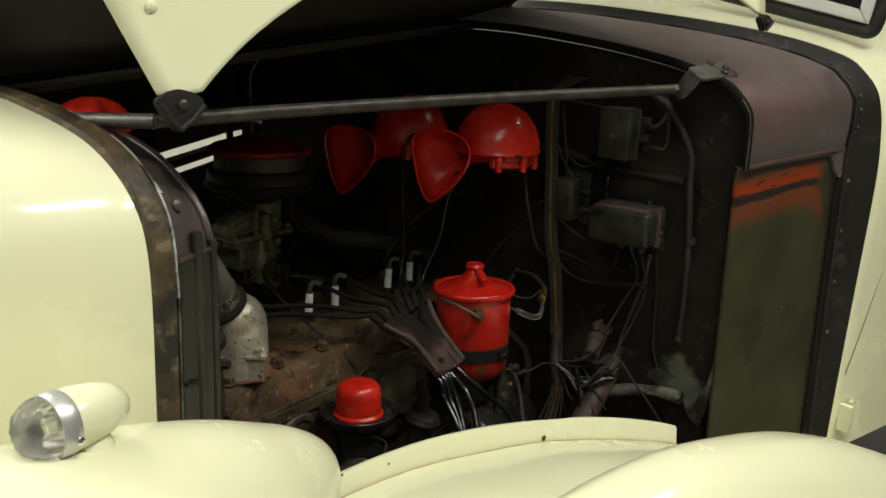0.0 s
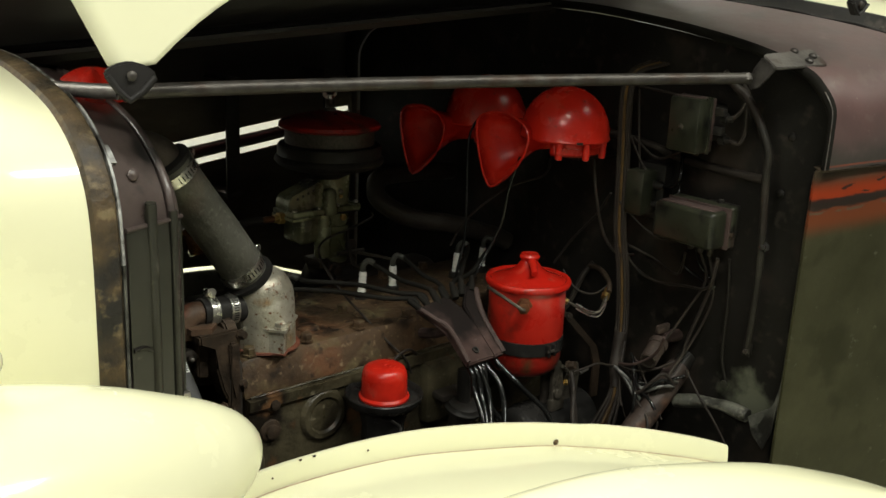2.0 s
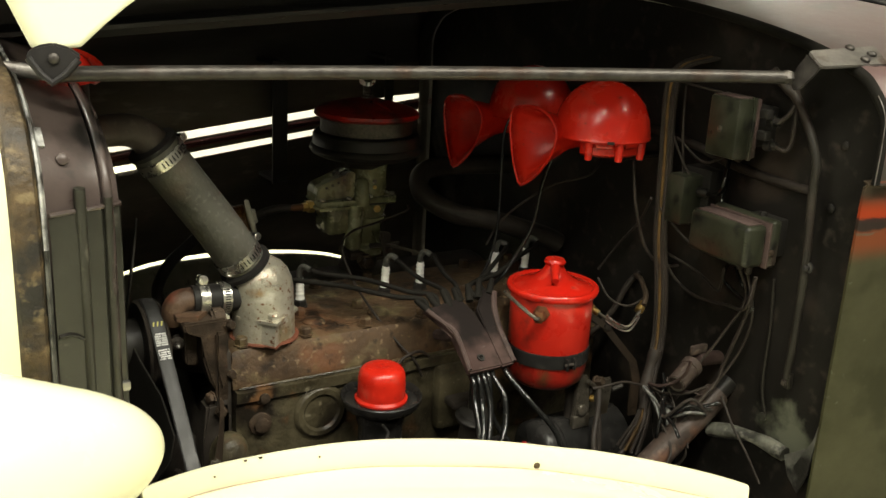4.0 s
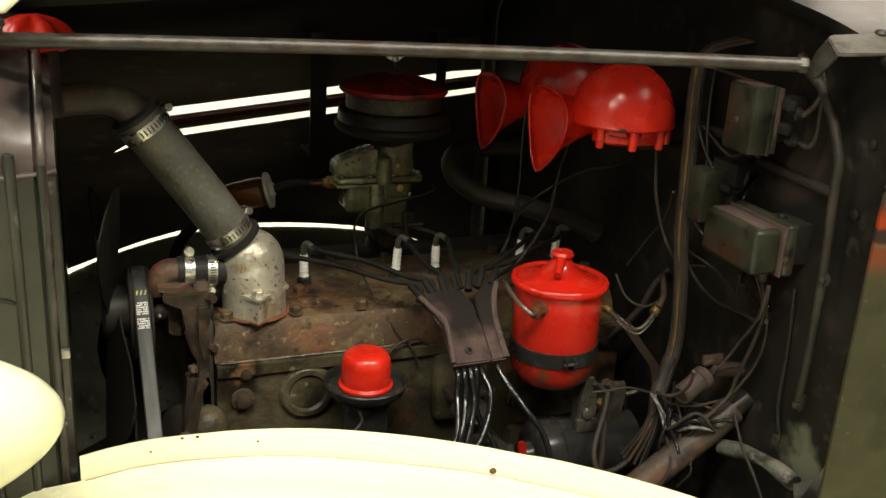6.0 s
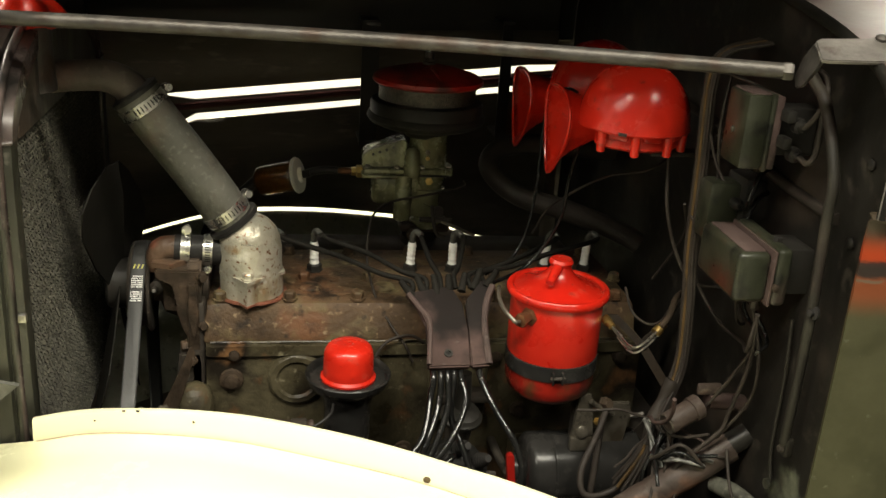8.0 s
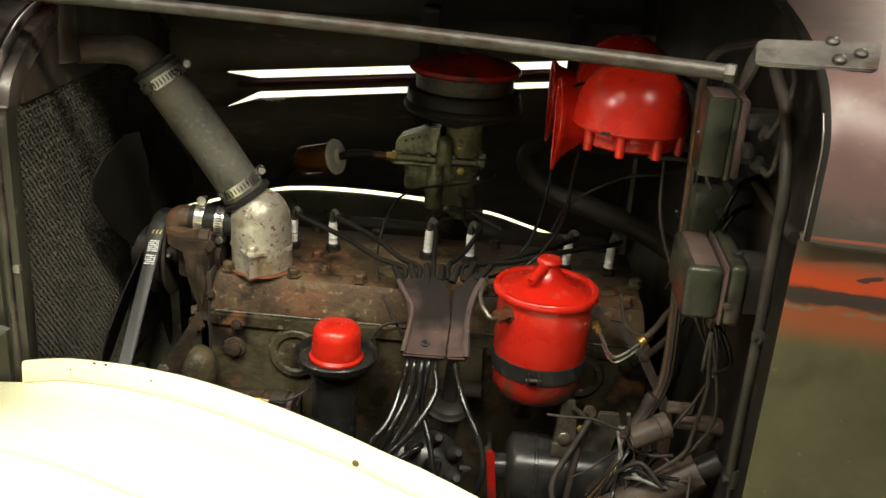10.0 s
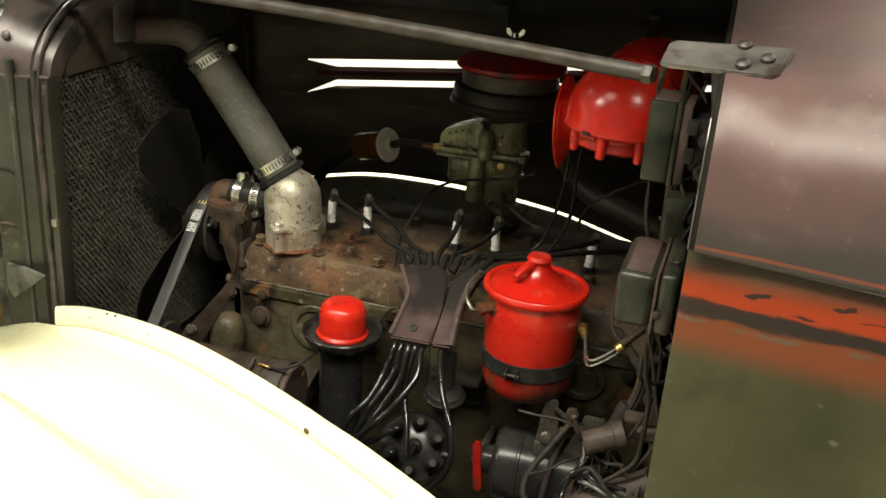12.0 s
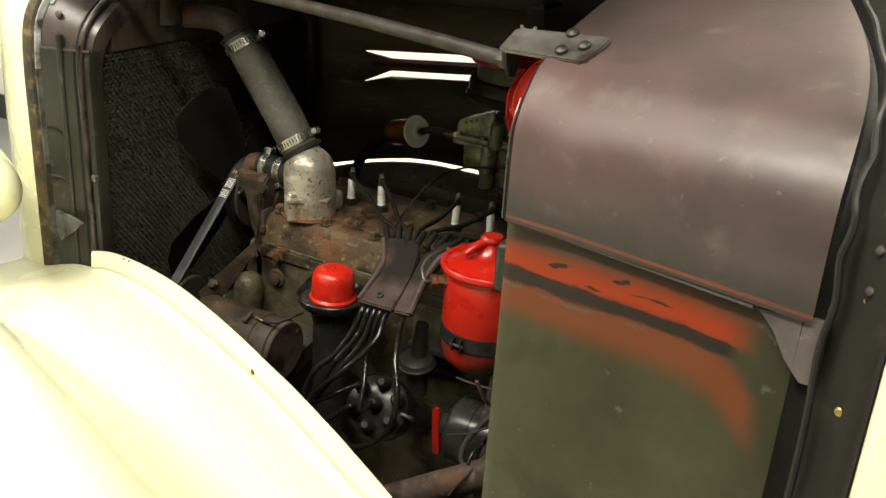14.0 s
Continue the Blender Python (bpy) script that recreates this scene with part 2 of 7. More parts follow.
RUBBER = surface("grey_rubber_hose", (0.088, 0.086, 0.072), (0.116, 0.112, 0.094), 14, (0.46, 0.62), 0, 0.35, 160, spots=[((0.150, 0.142, 0.070), 7, 0.27), ((0.060, 0.056, 0.046), 40, 0.26), ((0.125, 0.088, 0.066), 16, 0.24), ((0.165, 0.158, 0.136), 150, 0.22)], sharp=0.12)
BLACK_RUBBER = surface("black_rubber", (0.014, 0.013, 0.012), (0.024, 0.022, 0.021), 18, (0.45, 0.65), 0, 0.12, 140)
SEAL = surface("weathered_brown_seal", (0.030, 0.021, 0.010), (0.10, 0.062, 0.024), 30, (0.5, 0.75), 0, 0.6, 140, spots=[((0.012, 0.010, 0.008), 22, 0.40), ((0.16, 0.12, 0.06), 60, 0.28)], sharp=0.07)
WORN_EDGE = surface("worn_white_edge", (0.25, 0.25, 0.24), (0.52, 0.52, 0.50), 60, (0.4, 0.6), 0.1, 0.3, 160, spots=[((0.03, 0.027, 0.023), 28, 0.44)], sharp=0.06)
CARB = surface("olive_carburettor_paint", (0.125, 0.13, 0.070), (0.20, 0.205, 0.118), 22, (0.16, 0.34), 0.2, 0.15, 150, spots=[((0.045, 0.044, 0.026), 26, 0.33), ((0.24, 0.24, 0.16), 60, 0.26)], sharp=0.09)
STEEL = surface("worn_steel", (0.30, 0.29, 0.27), (0.45, 0.43, 0.40), 40, (0.25, 0.45), 0.9, 0.12, 180)
CLAMP = surface("bright_clamp_steel", (0.55, 0.54, 0.50), (0.68, 0.66, 0.61), 60, (0.2, 0.35), 0.95, 0.06, 200)
BAR = surface("dull_steel_bar", (0.038, 0.034, 0.030), (0.080, 0.072, 0.064), 45, (0.38, 0.56), 0.6, 0.2, 150, spots=[((0.045, 0.030, 0.022), 30, 0.34)], sharp=0.08)
BRACKET = surface("bent_bracket_steel", (0.11, 0.102, 0.095), (0.21, 0.195, 0.18), 30, (0.28, 0.45), 0.6, 0.2, 150, spots=[((0.06, 0.04, 0.03), 40, 0.32)], sharp=0.08)
TANK = surface("corroded_tank_paint", (0.016, 0.0142, 0.011), (0.034, 0.030, 0.022), 18, (0.45, 0.7), 0, 0.4, 80, spots=[((0.085, 0.082, 0.050), 24, 0.25), ((0.050, 0.035, 0.026), 9, 0.35)], sharp=0.08, stretch=(1, 1, 0.35))
ELBOW = surface("brown_rubber_elbow", (0.050, 0.041, 0.035), (0.090, 0.073, 0.062), 14, (0.35, 0.55), 0, 0.3, 120, spots=[((0.105, 0.055, 0.046), 12, 0.36), ((0.14, 0.13, 0.11), 60, 0.2)], sharp=0.09)
PALE_SEAM = surface("faded_seam_sealer", (0.38, 0.28, 0.18), (0.55, 0.46, 0.32), 40, (0.5, 0.7), 0, 0.1, 150)
APRON = surface("grimy_olive_apron", (0.17, 0.172, 0.135), (0.27, 0.272, 0.22), 6, (0.35, 0.6), 0, 0.12, 60, spots=[((0.09, 0.088, 0.068), 7, 0.36), ((0.34, 0.33, 0.27), 50, 0.24), ((0.028, 0.026, 0.021), 60, 0.2)], sharp=0.07)
CHANNEL = surface("dusty_black_channel", (0.008, 0.0072, 0.0063), (0.017, 0.0152, 0.013), 12, (0.55, 0.75), 0, 0.15, 90, spots=[((0.05, 0.042, 0.034), 30, 0.22)], sharp=0.09)
TRIM_WHITE = surface("satin_white_trim", (0.60, 0.60, 0.59), (0.68, 0.68, 0.67), 12, (0.3, 0.42), 0.2, 0.02, 200)
CHROME = surface("chrome", (0.75, 0.75, 0.74), (0.82, 0.82, 0.80), 12, (0.06, 0.14), 1.0, 0.0)
MATT_ALU = surface("matt_aluminium", (0.55, 0.55, 0.56), (0.64, 0.64, 0.65), 25, (0.3, 0.4), 0.7, 0.03, 200)
BRASS = surface("brass", (0.42, 0.28, 0.09), (0.55, 0.38, 0.14), 40, (0.25, 0.45), 0.9, 0.1, 160)
COPPER = surface("aged_copper", (0.10, 0.045, 0.022), (0.20, 0.085, 0.04), 40, (0.35, 0.55), 0.7, 0.2, 160)
CERAMIC = surface("white_ceramic", (0.66, 0.655, 0.62), (0.78, 0.775, 0.74), 40, (0.15, 0.3), 0, 0.02, 150, spots=[((0.20, 0.17, 0.13), 90, 0.24)])
WHITE_PLASTIC = surface("white_plastic", (0.62, 0.62, 0.57), (0.70, 0.70, 0.65), 25, (0.35, 0.5), 0, 0.03, 150)
WIRE = surface("black_wire_sheath", (0.005, 0.005, 0.005), (0.011, 0.0108, 0.010), 30, (0.09, 0.18), 0, 0.06, 150)
WIRE.node_tree.nodes["Principled BSDF"].inputs["Specular IOR Level"].default_value = 0.3
BROWN_WIRE = surface("dusty_brown_wire", (0.016, 0.0125, 0.0103), (0.036, 0.0285, 0.023), 30, (0.5, 0.75), 0, 0.2, 200, spots=[((0.05, 0.040, 0.032), 25, 0.18)], sharp=0.08)
OCHRE_WIRE = surface("ochre_cloth_wire", (0.06, 0.034, 0.010), (0.15, 0.085, 0.025), 25, (0.5, 0.75), 0, 0.3, 300, spots=[((0.02, 0.014, 0.009), 12, 0.42)])
LOOM = surface("dusty_bakelite", (0.046, 0.029, 0.0255), (0.078, 0.053, 0.047), 14, (0.55, 0.75), 0, 0.16, 90, spots=[((0.010, 0.008, 0.0065), 18, 0.30), ((0.095, 0.075, 0.066), 80, 0.2)], sharp=0.07)
RELAY = surface("olive_grey_enamel", (0.017, 0.0188, 0.0115), (0.033, 0.0345, 0.0225), 14, (0.24, 0.45), 0, 0.12, 120, spots=[((0.04, 0.028, 0.023), 14, 0.34), ((0.006, 0.006, 0.005), 40, 0.33)], sharp=0.08)
BELT = surface("fan_belt_rubber", (0.015, 0.015, 0.0145), (0.027, 0.027, 0.026), 40, (0.45, 0.65), 0, 0.08, 200, spots=[((0.045, 0.044, 0.04), 30, 0.25)], sharp=0.08)
PRINT = surface("faded_white_print", (0.66, 0.66, 0.63), (0.74, 0.74, 0.71), 80, (0.5, 0.6), 0, 0.0)
CORE = surface("sooty_core_metal", (0.033, 0.031, 0.0235), (0.098, 0.092, 0.070), 190, (0.4, 0.6), 0.3, 0.2, 150, spots=[((0.024, 0.022, 0.017), 9, 0.33), ((0.19, 0.18, 0.14), 260, 0.22)], sharp=0.12)
WIRE_MESH = surface("oiled_wire_mesh", (0.06, 0.055, 0.045), (0.12, 0.11, 0.09), 200, (0.35, 0.5), 0.7, 0.6, 500)
TYRE = surface("tyre_rubber", (0.02, 0.02, 0.02), (0.03, 0.03, 0.03), 30, (0.6, 0.8), 0, 0.2, 80)
DUSTY_TUBE = surface("dusty_rusted_tube", (0.034, 0.024, 0.0195), (0.070, 0.052, 0.043), 24, (0.45, 0.65), 0, 0.3, 130, spots=[((0.016, 0.011, 0.0085), 22, 0.34), ((0.12, 0.098, 0.080), 60, 0.22), ((0.12, 0.055, 0.03), 16, 0.28)], sharp=0.08)
FLOOR_MAT = surface("grey_floor_coating", (0.15, 0.15, 0.145), (0.19, 0.19, 0.185), 2, (0.25, 0.4), 0, 0.05, 60)
WALL_MAT = surface("white_wall_paint", (0.80, 0.79, 0.76), (0.84, 0.83, 0.80), 1.5, (0.5, 0.65), 0, 0.05, 90)
DARK_TRIM = surface("dark_baseboard", (0.015, 0.015, 0.016), (0.025, 0.025, 0.026), 8, (0.4, 0.5), 0, 0.05, 90)


def glass(name, colour, rough=0.03):
    m = bpy.data.materials.new(name)
    m.use_nodes = True
    p = m.node_tree.nodes["Principled BSDF"]
    p.inputs["Base Color"].default_value = (*colour, 1)
    p.inputs["Roughness"].default_value = rough
    p.inputs["Transmission Weight"].default_value = 1.0
    return m


CLEAR = glass("clear_glass", (0.97, 0.98, 0.97))
AMBER = glass("amber_glass", (0.30, 0.12, 0.025), 0.08)
AMBER.node_tree.nodes["Principled BSDF"].inputs["Transmission Weight"].default_value = 0.55
PANE = surface("dark_window_pane", (0.012, 0.012, 0.013), (0.018, 0.018, 0.019), 4, (0.04, 0.08), 0, 0.0)


def cowl_paint():
    """Dark olive under a plum film, with a sprayed orange band and a black streak in it that turns down at the rear."""
    m = surface("cowl_side_paint", (0.029, 0.0283, 0.0145), (0.049, 0.0477, 0.0257), 7, (0.34, 0.5), 0, 0.08, 60, spots=[((0.085, 0.082, 0.06), 55, 0.16), ((0.027, 0.0265, 0.0135), 9, 0.33)], ior=1.5)
    nt = m.node_tree
    p = nt.nodes["Principled BSDF"]
    co = nt.nodes.new("ShaderNodeTexCoord")
    xyz = nt.nodes.new("ShaderNodeSeparateXYZ")
    link(nt, co.outputs["Object"], xyz.inputs[0])
    wob = nt.nodes.new("ShaderNodeTexNoise")
    wob.inputs["Scale"].default_value, wob.inputs["Detail"].default_value = 22, 4
    link(nt, co.outputs["Object"], wob.inputs["Vector"])

    def calc(op, a, b, c=None, clamp=False):
        n = nt.nodes.new("ShaderNodeMath")
        n.operation, n.use_clamp = op, clamp
        for i, v in enumerate((a, b, c)):
            if v is None:
                continue
            if isinstance(v, (int, float)):
                n.inputs[i].default_value = v
            else:
                link(nt, v, n.inputs[i])
        return n.outputs[0]

    def step(v, a, b):
        n = nt.nodes.new("ShaderNodeMapRange")
        n.interpolation_type = "SMOOTHSTEP"
        n.inputs[1].default_value, n.inputs[2].default_value = a, b
        link(nt, v, n.inputs[0])
        return n.outputs[0]

    x, z = xyz.outputs[0], xyz.outputs[2]
    turn = calc("POWER", calc("MAXIMUM", calc("SUBTRACT", x, 0.385), 0.0), 2.0)
    rise = calc("MULTIPLY", calc("MINIMUM", calc("SUBTRACT", x, 0.21), 0.17), 0.085)
    level = calc("ADD", calc("SUBTRACT", z, rise), calc("MULTIPLY", calc("SUBTRACT", wob.outputs[0], 0.5), 0.006))
    bent = calc("ADD", calc("MULTIPLY", turn, 10.0), level)
    rag = nt.nodes.new("ShaderNodeTexNoise")
    rag.inputs["Scale"].default_value, rag.inputs["Detail"].default_value = 60, 9
    squash = nt.nodes.new("ShaderNodeMapping")
    squash.inputs["Scale"].default_value = (0.5, 1, 1.6)
    link(nt, co.outputs["Object"], squash.inputs[0])
    link(nt, squash.outputs[0], rag.inputs["Vector"])
    ragged = calc("ADD", level, calc("MULTIPLY", calc("SUBTRACT", rag.outputs[0], 0.5), 0.013))
    fade = calc("SUBTRACT", 1.0, step(x, 0.405, 0.445))
    orange = calc("MULTIPLY", calc("MULTIPLY", step(level, 1.036, 1.046), calc("SUBTRACT", 1.0, step(level, 1.049, 1.077))), fade)
    dull = calc("MULTIPLY", calc("MULTIPLY", step(bent, 0.986, 1.016), calc("SUBTRACT", 1.0, step(bent, 1.028, 1.05))), calc("SUBTRACT", 1.0, step(x, 0.43, 0.455)))
    brown = calc("MULTIPLY", step(level, 1.056, 1.074), 0.8)
    black = calc("MULTIPLY", step(ragged, 1.0285, 1.033), calc("SUBTRACT", 1.0, step(calc("ADD", ragged, calc("MULTIPLY", calc("SUBTRACT", x, 0.21), 0.014)), 1.0425, 1.046)))
    black = calc("MULTIPLY", black, calc("SUBTRACT", 1.0, step(x, 0.415, 0.428)))
    for bx, bz, rx, rz in ((0.266, 1.0575, 0.0065, 0.0022), (0.322, 1.0590, 0.0038, 0.0022), (0.35, 1.051, 0.018, 0.0010), (0.30, 1.0465, 0.010, 0.0012)):
        ex = calc("POWER", calc("DIVIDE", calc("ADD", calc("SUBTRACT", x, bx), calc("MULTIPLY", calc("SUBTRACT", rag.outputs[0], 0.5), 0.05)), rx), 2.0)
        ez = calc("POWER", calc("DIVIDE", calc("SUBTRACT", ragged, bz), rz), 2.0)
        black = calc("MAXIMUM", black, calc("SUBTRACT", 1.0, step(calc("ADD", ex, ez), 0.6, 1.3)))
    scuff = calc("MULTIPLY", calc("MULTIPLY", step(ragged, 1.0225, 1.0265), calc("SUBTRACT", 1.0, step(ragged, 1.0275, 1.030))), calc("MULTIPLY", step(rag.outputs[0], 0.5, 0.6), calc("SUBTRACT", 1.0, step(x, 0.39, 0.40))))
    dull = calc("MULTIPLY", dull, 0.85)
    black = calc("MULTIPLY", black, 0.9)
    base = p.inputs["Base Color"].links[0].from_socket
    for fac, c in ((brown, (0.052, 0.037, 0.026)), (dull, (0.135, 0.034, 0.013)), (orange, (0.225, 0.030, 0.009)), (black, (0.0125, 0.0135, 0.0125)), (scuff, (0.085, 0.058, 0.038))):
        mix = nt.nodes.new("ShaderNodeMix")
        mix.data_type = "RGBA"
        link(nt, fac, mix.inputs[0])
        link(nt, base, mix.inputs[6])
        mix.inputs[7].default_value = (*c, 1)
        base = mix.outputs[2]
    link(nt, base, p.inputs["Base Color"])
    return m


COWL_SIDE = cowl_paint()
COWL_SIDE.node_tree.nodes["Principled BSDF"].inputs["Specular IOR Level"].default_value = 0.16


def mask_mix(m, colour, build):
    """Mixes a colour over a material where build(nodes, position) says so."""
    nt = m.node_tree
    p = nt.nodes["Principled BSDF"]
    co = nt.nodes.new("ShaderNodeTexCoord")
    noise = nt.nodes.new("ShaderNodeTexNoise")
    noise.inputs["Scale"].default_value, noise.inputs["Detail"].default_value = 26, 9
    link(nt, co.outputs["Object"], noise.inputs["Vector"])
    fac = build(nt, co.outputs["Object"], noise.outputs[0])
    mix = nt.nodes.new("ShaderNodeMix")
    mix.data_type = "RGBA"
    link(nt, fac, mix.inputs[0])
    link(nt, p.inputs["Base Color"].links[0].from_socket, mix.inputs[6])
    mix.inputs[7].default_value = (*colour, 1)
    link(nt, mix.outputs[2], p.inputs["Base Color"])
    return m


def tint_below(z0, z1):
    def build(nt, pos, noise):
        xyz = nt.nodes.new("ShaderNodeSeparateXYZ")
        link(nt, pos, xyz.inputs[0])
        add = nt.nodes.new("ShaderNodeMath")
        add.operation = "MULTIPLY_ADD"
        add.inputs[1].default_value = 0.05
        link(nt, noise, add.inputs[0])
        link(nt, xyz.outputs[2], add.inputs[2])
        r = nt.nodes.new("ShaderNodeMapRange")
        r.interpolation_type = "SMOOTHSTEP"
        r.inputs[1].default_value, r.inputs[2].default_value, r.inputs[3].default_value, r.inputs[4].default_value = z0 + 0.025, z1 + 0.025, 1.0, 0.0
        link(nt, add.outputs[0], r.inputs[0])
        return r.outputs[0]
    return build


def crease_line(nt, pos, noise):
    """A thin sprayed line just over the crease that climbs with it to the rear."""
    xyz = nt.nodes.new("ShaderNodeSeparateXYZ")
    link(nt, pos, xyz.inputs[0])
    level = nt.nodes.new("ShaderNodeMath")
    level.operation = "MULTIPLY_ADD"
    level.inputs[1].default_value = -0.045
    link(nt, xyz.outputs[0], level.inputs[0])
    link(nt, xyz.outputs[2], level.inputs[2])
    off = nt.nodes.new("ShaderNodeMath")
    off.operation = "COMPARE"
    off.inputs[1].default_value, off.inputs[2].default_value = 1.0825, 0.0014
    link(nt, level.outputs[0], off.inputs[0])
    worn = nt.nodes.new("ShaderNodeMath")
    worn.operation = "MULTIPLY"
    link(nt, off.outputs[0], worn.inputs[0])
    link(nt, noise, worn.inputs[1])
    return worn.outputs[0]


def worn_round(centre, r0, r1):
    def build(nt, pos, noise):
        d = nt.nodes.new("ShaderNodeVectorMath")
        d.operation = "DISTANCE"
        d.inputs[1].default_value = centre
        link(nt, pos, d.inputs[0])
        add = nt.nodes.new("ShaderNodeMath")
        add.operation = "MULTIPLY_ADD"
        add.inputs[1].default_value = 0.16
        link(nt, noise, add.inputs[0])
        link(nt, d.outputs["Value"], add.inputs[2])
        r = nt.nodes.new("ShaderNodeMapRange")
        r.inputs[1].default_value, r.inputs[2].default_value, r.inputs[3].default_value, r.inputs[4].default_value = r0 + 0.08, r1 + 0.08, 0.9, 0.0
        link(nt, add.outputs[0], r.inputs[0])
        return r.outputs[0]
    return build


COWL_TOP = mask_mix(mask_mix(surface("plum_cowl_paint", (0.048, 0.031, 0.029), (0.084, 0.055, 0.050), 5, (0.32, 0.54), 0, 0.08, 60, spots=[((0.085, 0.040, 0.038), 5, 0.40), ((0.112, 0.082, 0.072), 26, 0.22), ((0.048, 0.032, 0.030), 14, 0.27), ((0.15, 0.13, 0.11), 120, 0.08)], ior=1.6, rough_relief=1.6, sharp=0.09), (0.030, 0.025, 0.020), tint_below(1.098, 1.135)), (0.21, 0.040, 0.014), crease_line)
FIREWALL = mask_mix(FIREWALL, (0.10, 0.105, 0.075), worn_round((0.234, -0.452, 0.732), 0.014, 0.045))

LOOM_PLATE = mask_mix(surface("oily_bakelite_plate", (0.040, 0.0235, 0.0205), (0.068, 0.043, 0.038), 14, (0.5, 0.7), 0, 0.16, 90, spots=[((0.012, 0.009, 0.0075), 22, 0.27), ((0.095, 0.075, 0.066), 80, 0.2)], sharp=0.07), (0.006, 0.005, 0.0045), worn_round((0.012, 0.026, 0.070), 0.040, 0.088))
GUSSET = surface("plum_gusset_paint", (0.056, 0.043, 0.041), (0.100, 0.080, 0.075), 16, (0.3, 0.45), 0, 0.08, 70, spots=[((0.045, 0.034, 0.032), 22, 0.3), ((0.17, 0.14, 0.10), 90, 0.16)], sharp=0.08)
YELLOW_MARK = surface("faded_yellow_print", (0.30, 0.27, 0.05), (0.42, 0.38, 0.08), 60, (0.5, 0.7), 0, 0.05, 200)
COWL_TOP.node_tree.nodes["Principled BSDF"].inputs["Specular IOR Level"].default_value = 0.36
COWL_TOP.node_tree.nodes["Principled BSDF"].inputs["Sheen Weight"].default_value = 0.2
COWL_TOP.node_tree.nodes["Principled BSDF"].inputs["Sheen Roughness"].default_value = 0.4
RELAY.node_tree.nodes["Principled BSDF"].inputs["Specular IOR Level"].default_value = 0.34
GLOSS_BLACK.node_tree.nodes["Principled BSDF"].inputs["Specular IOR Level"].default_value = 0.24
PLUM.node_tree.nodes["Principled BSDF"].inputs["Specular IOR Level"].default_value = 0.4
HORN_BELL = RED.copy()
HORN_BELL.name = "matt_red_horn_paint"
HORN_BELL.node_tree.nodes["Principled BSDF"].inputs["Specular IOR Level"].default_value = 0.12
HORN_BELL.node_tree.nodes["Principled BSDF"].inputs["Coat Weight"].default_value = 0.0
# dark matt and dusty surfaces shine less than clean ones
for dull in (BROWN_WIRE, OCHRE_WIRE, RUBBER, FIREWALL, DARK_IRON, BLACK_RUBBER, BLOCK_IRON, HEAD_IRON, RUST, INNER, BLACK, TANK, APRON, ELBOW, DARK_FADED, CORE, FAN_BLACK, LOOM, LOOM_PLATE, BRACE_PAINT, DUSTY_TUBE, CHANNEL):
    dull.node_tree.nodes["Principled BSDF"].inputs["Specular IOR Level"].default_value = 0.24

for matt in (LOOM_PLATE, FAN_BLACK):
    matt.node_tree.nodes["Principled BSDF"].inputs["Specular IOR Level"].default_value = 0.10

# ---- room ----
MID = 0.965
X0, X1, Y0, Y1, H = -4.5, 8.0, -6.5, 2.75, 3.2


def slab(name, c, s, material, label, category):
    return solid(name, box(None, c, s, 0.004), material, label, category, kind="structure")


slab("floor", ((X0 + X1) / 2, (Y0 + Y1) / 2, -0.05), (X1 - X0, Y1 - Y0, 0.1), FLOOR_MAT, "smooth grey coated showroom floor", "floor")
slab("ceiling", ((X0 + X1) / 2, (Y0 + Y1) / 2, H + 0.05), (X1 - X0, Y1 - Y0, 0.1), WALL_MAT, "plain white painted showroom ceiling", "ceiling")
for nm, c, s in (("wall_west", (X0 - 0.05, (Y0 + Y1) / 2, H / 2), (0.1, Y1 - Y0, H)), ("wall_east", (X1 + 0.05, (Y0 + Y1) / 2, H / 2), (0.1, Y1 - Y0, H)),
                 ("wall_south", ((X0 + X1) / 2, Y0 - 0.05, H / 2), (X1 - X0, 0.1, H)), ("wall_north", ((X0 + X1) / 2, Y1 + 0.05, H / 2), (X1 - X0, 0.1, H))):
    slab(nm, c, s, WALL_MAT, "plain white painted showroom wall", "wall")
for c, s in (((X0 + 0.008, (Y0 + Y1) / 2, 0.06), (0.016, Y1 - Y0, 0.12)), (((X0 + X1) / 2, Y1 - 0.008, 0.06), (X1 - X0 - 0.1, 0.016, 0.12))):
    slab("baseboard", c, s, DARK_TRIM, "dark painted baseboard along the white wall", "baseboard")


def ceiling_lamp(lx, ly):
    ob = thing("ceiling_lamp", (lx, ly, H), "unseen white metal ceiling lamp above the car", "lamp", "lamps on the ceiling")
    part("housing", box(None, (lx, ly, 3.135), (1.26, 0.36, 0.13), 0.01), WHITE_PLASTIC, ob)
    return ob


for lx, ly, watts in LAMPS:
    ceiling_lamp(lx, ly)


# ---- body of the car ----
def near_y(x):
    return 0.8465 - 0.29 * x


def far_y(x):
    return 2 * MID - near_y(x)


LIP_X, LIP_Z = (0.55, 0.625, 0.683, 0.74, 0.797, 0.855, 0.91, 0.967, 1.025, 1.072, 1.116, 1.213, 1.314, 1.42), (0.742, 0.772, 0.790, 0.7995, 0.8055, 0.8072, 0.804, 0.7977, 0.788, 0.778, 0.7695, 0.742, 0.705, 0.65)
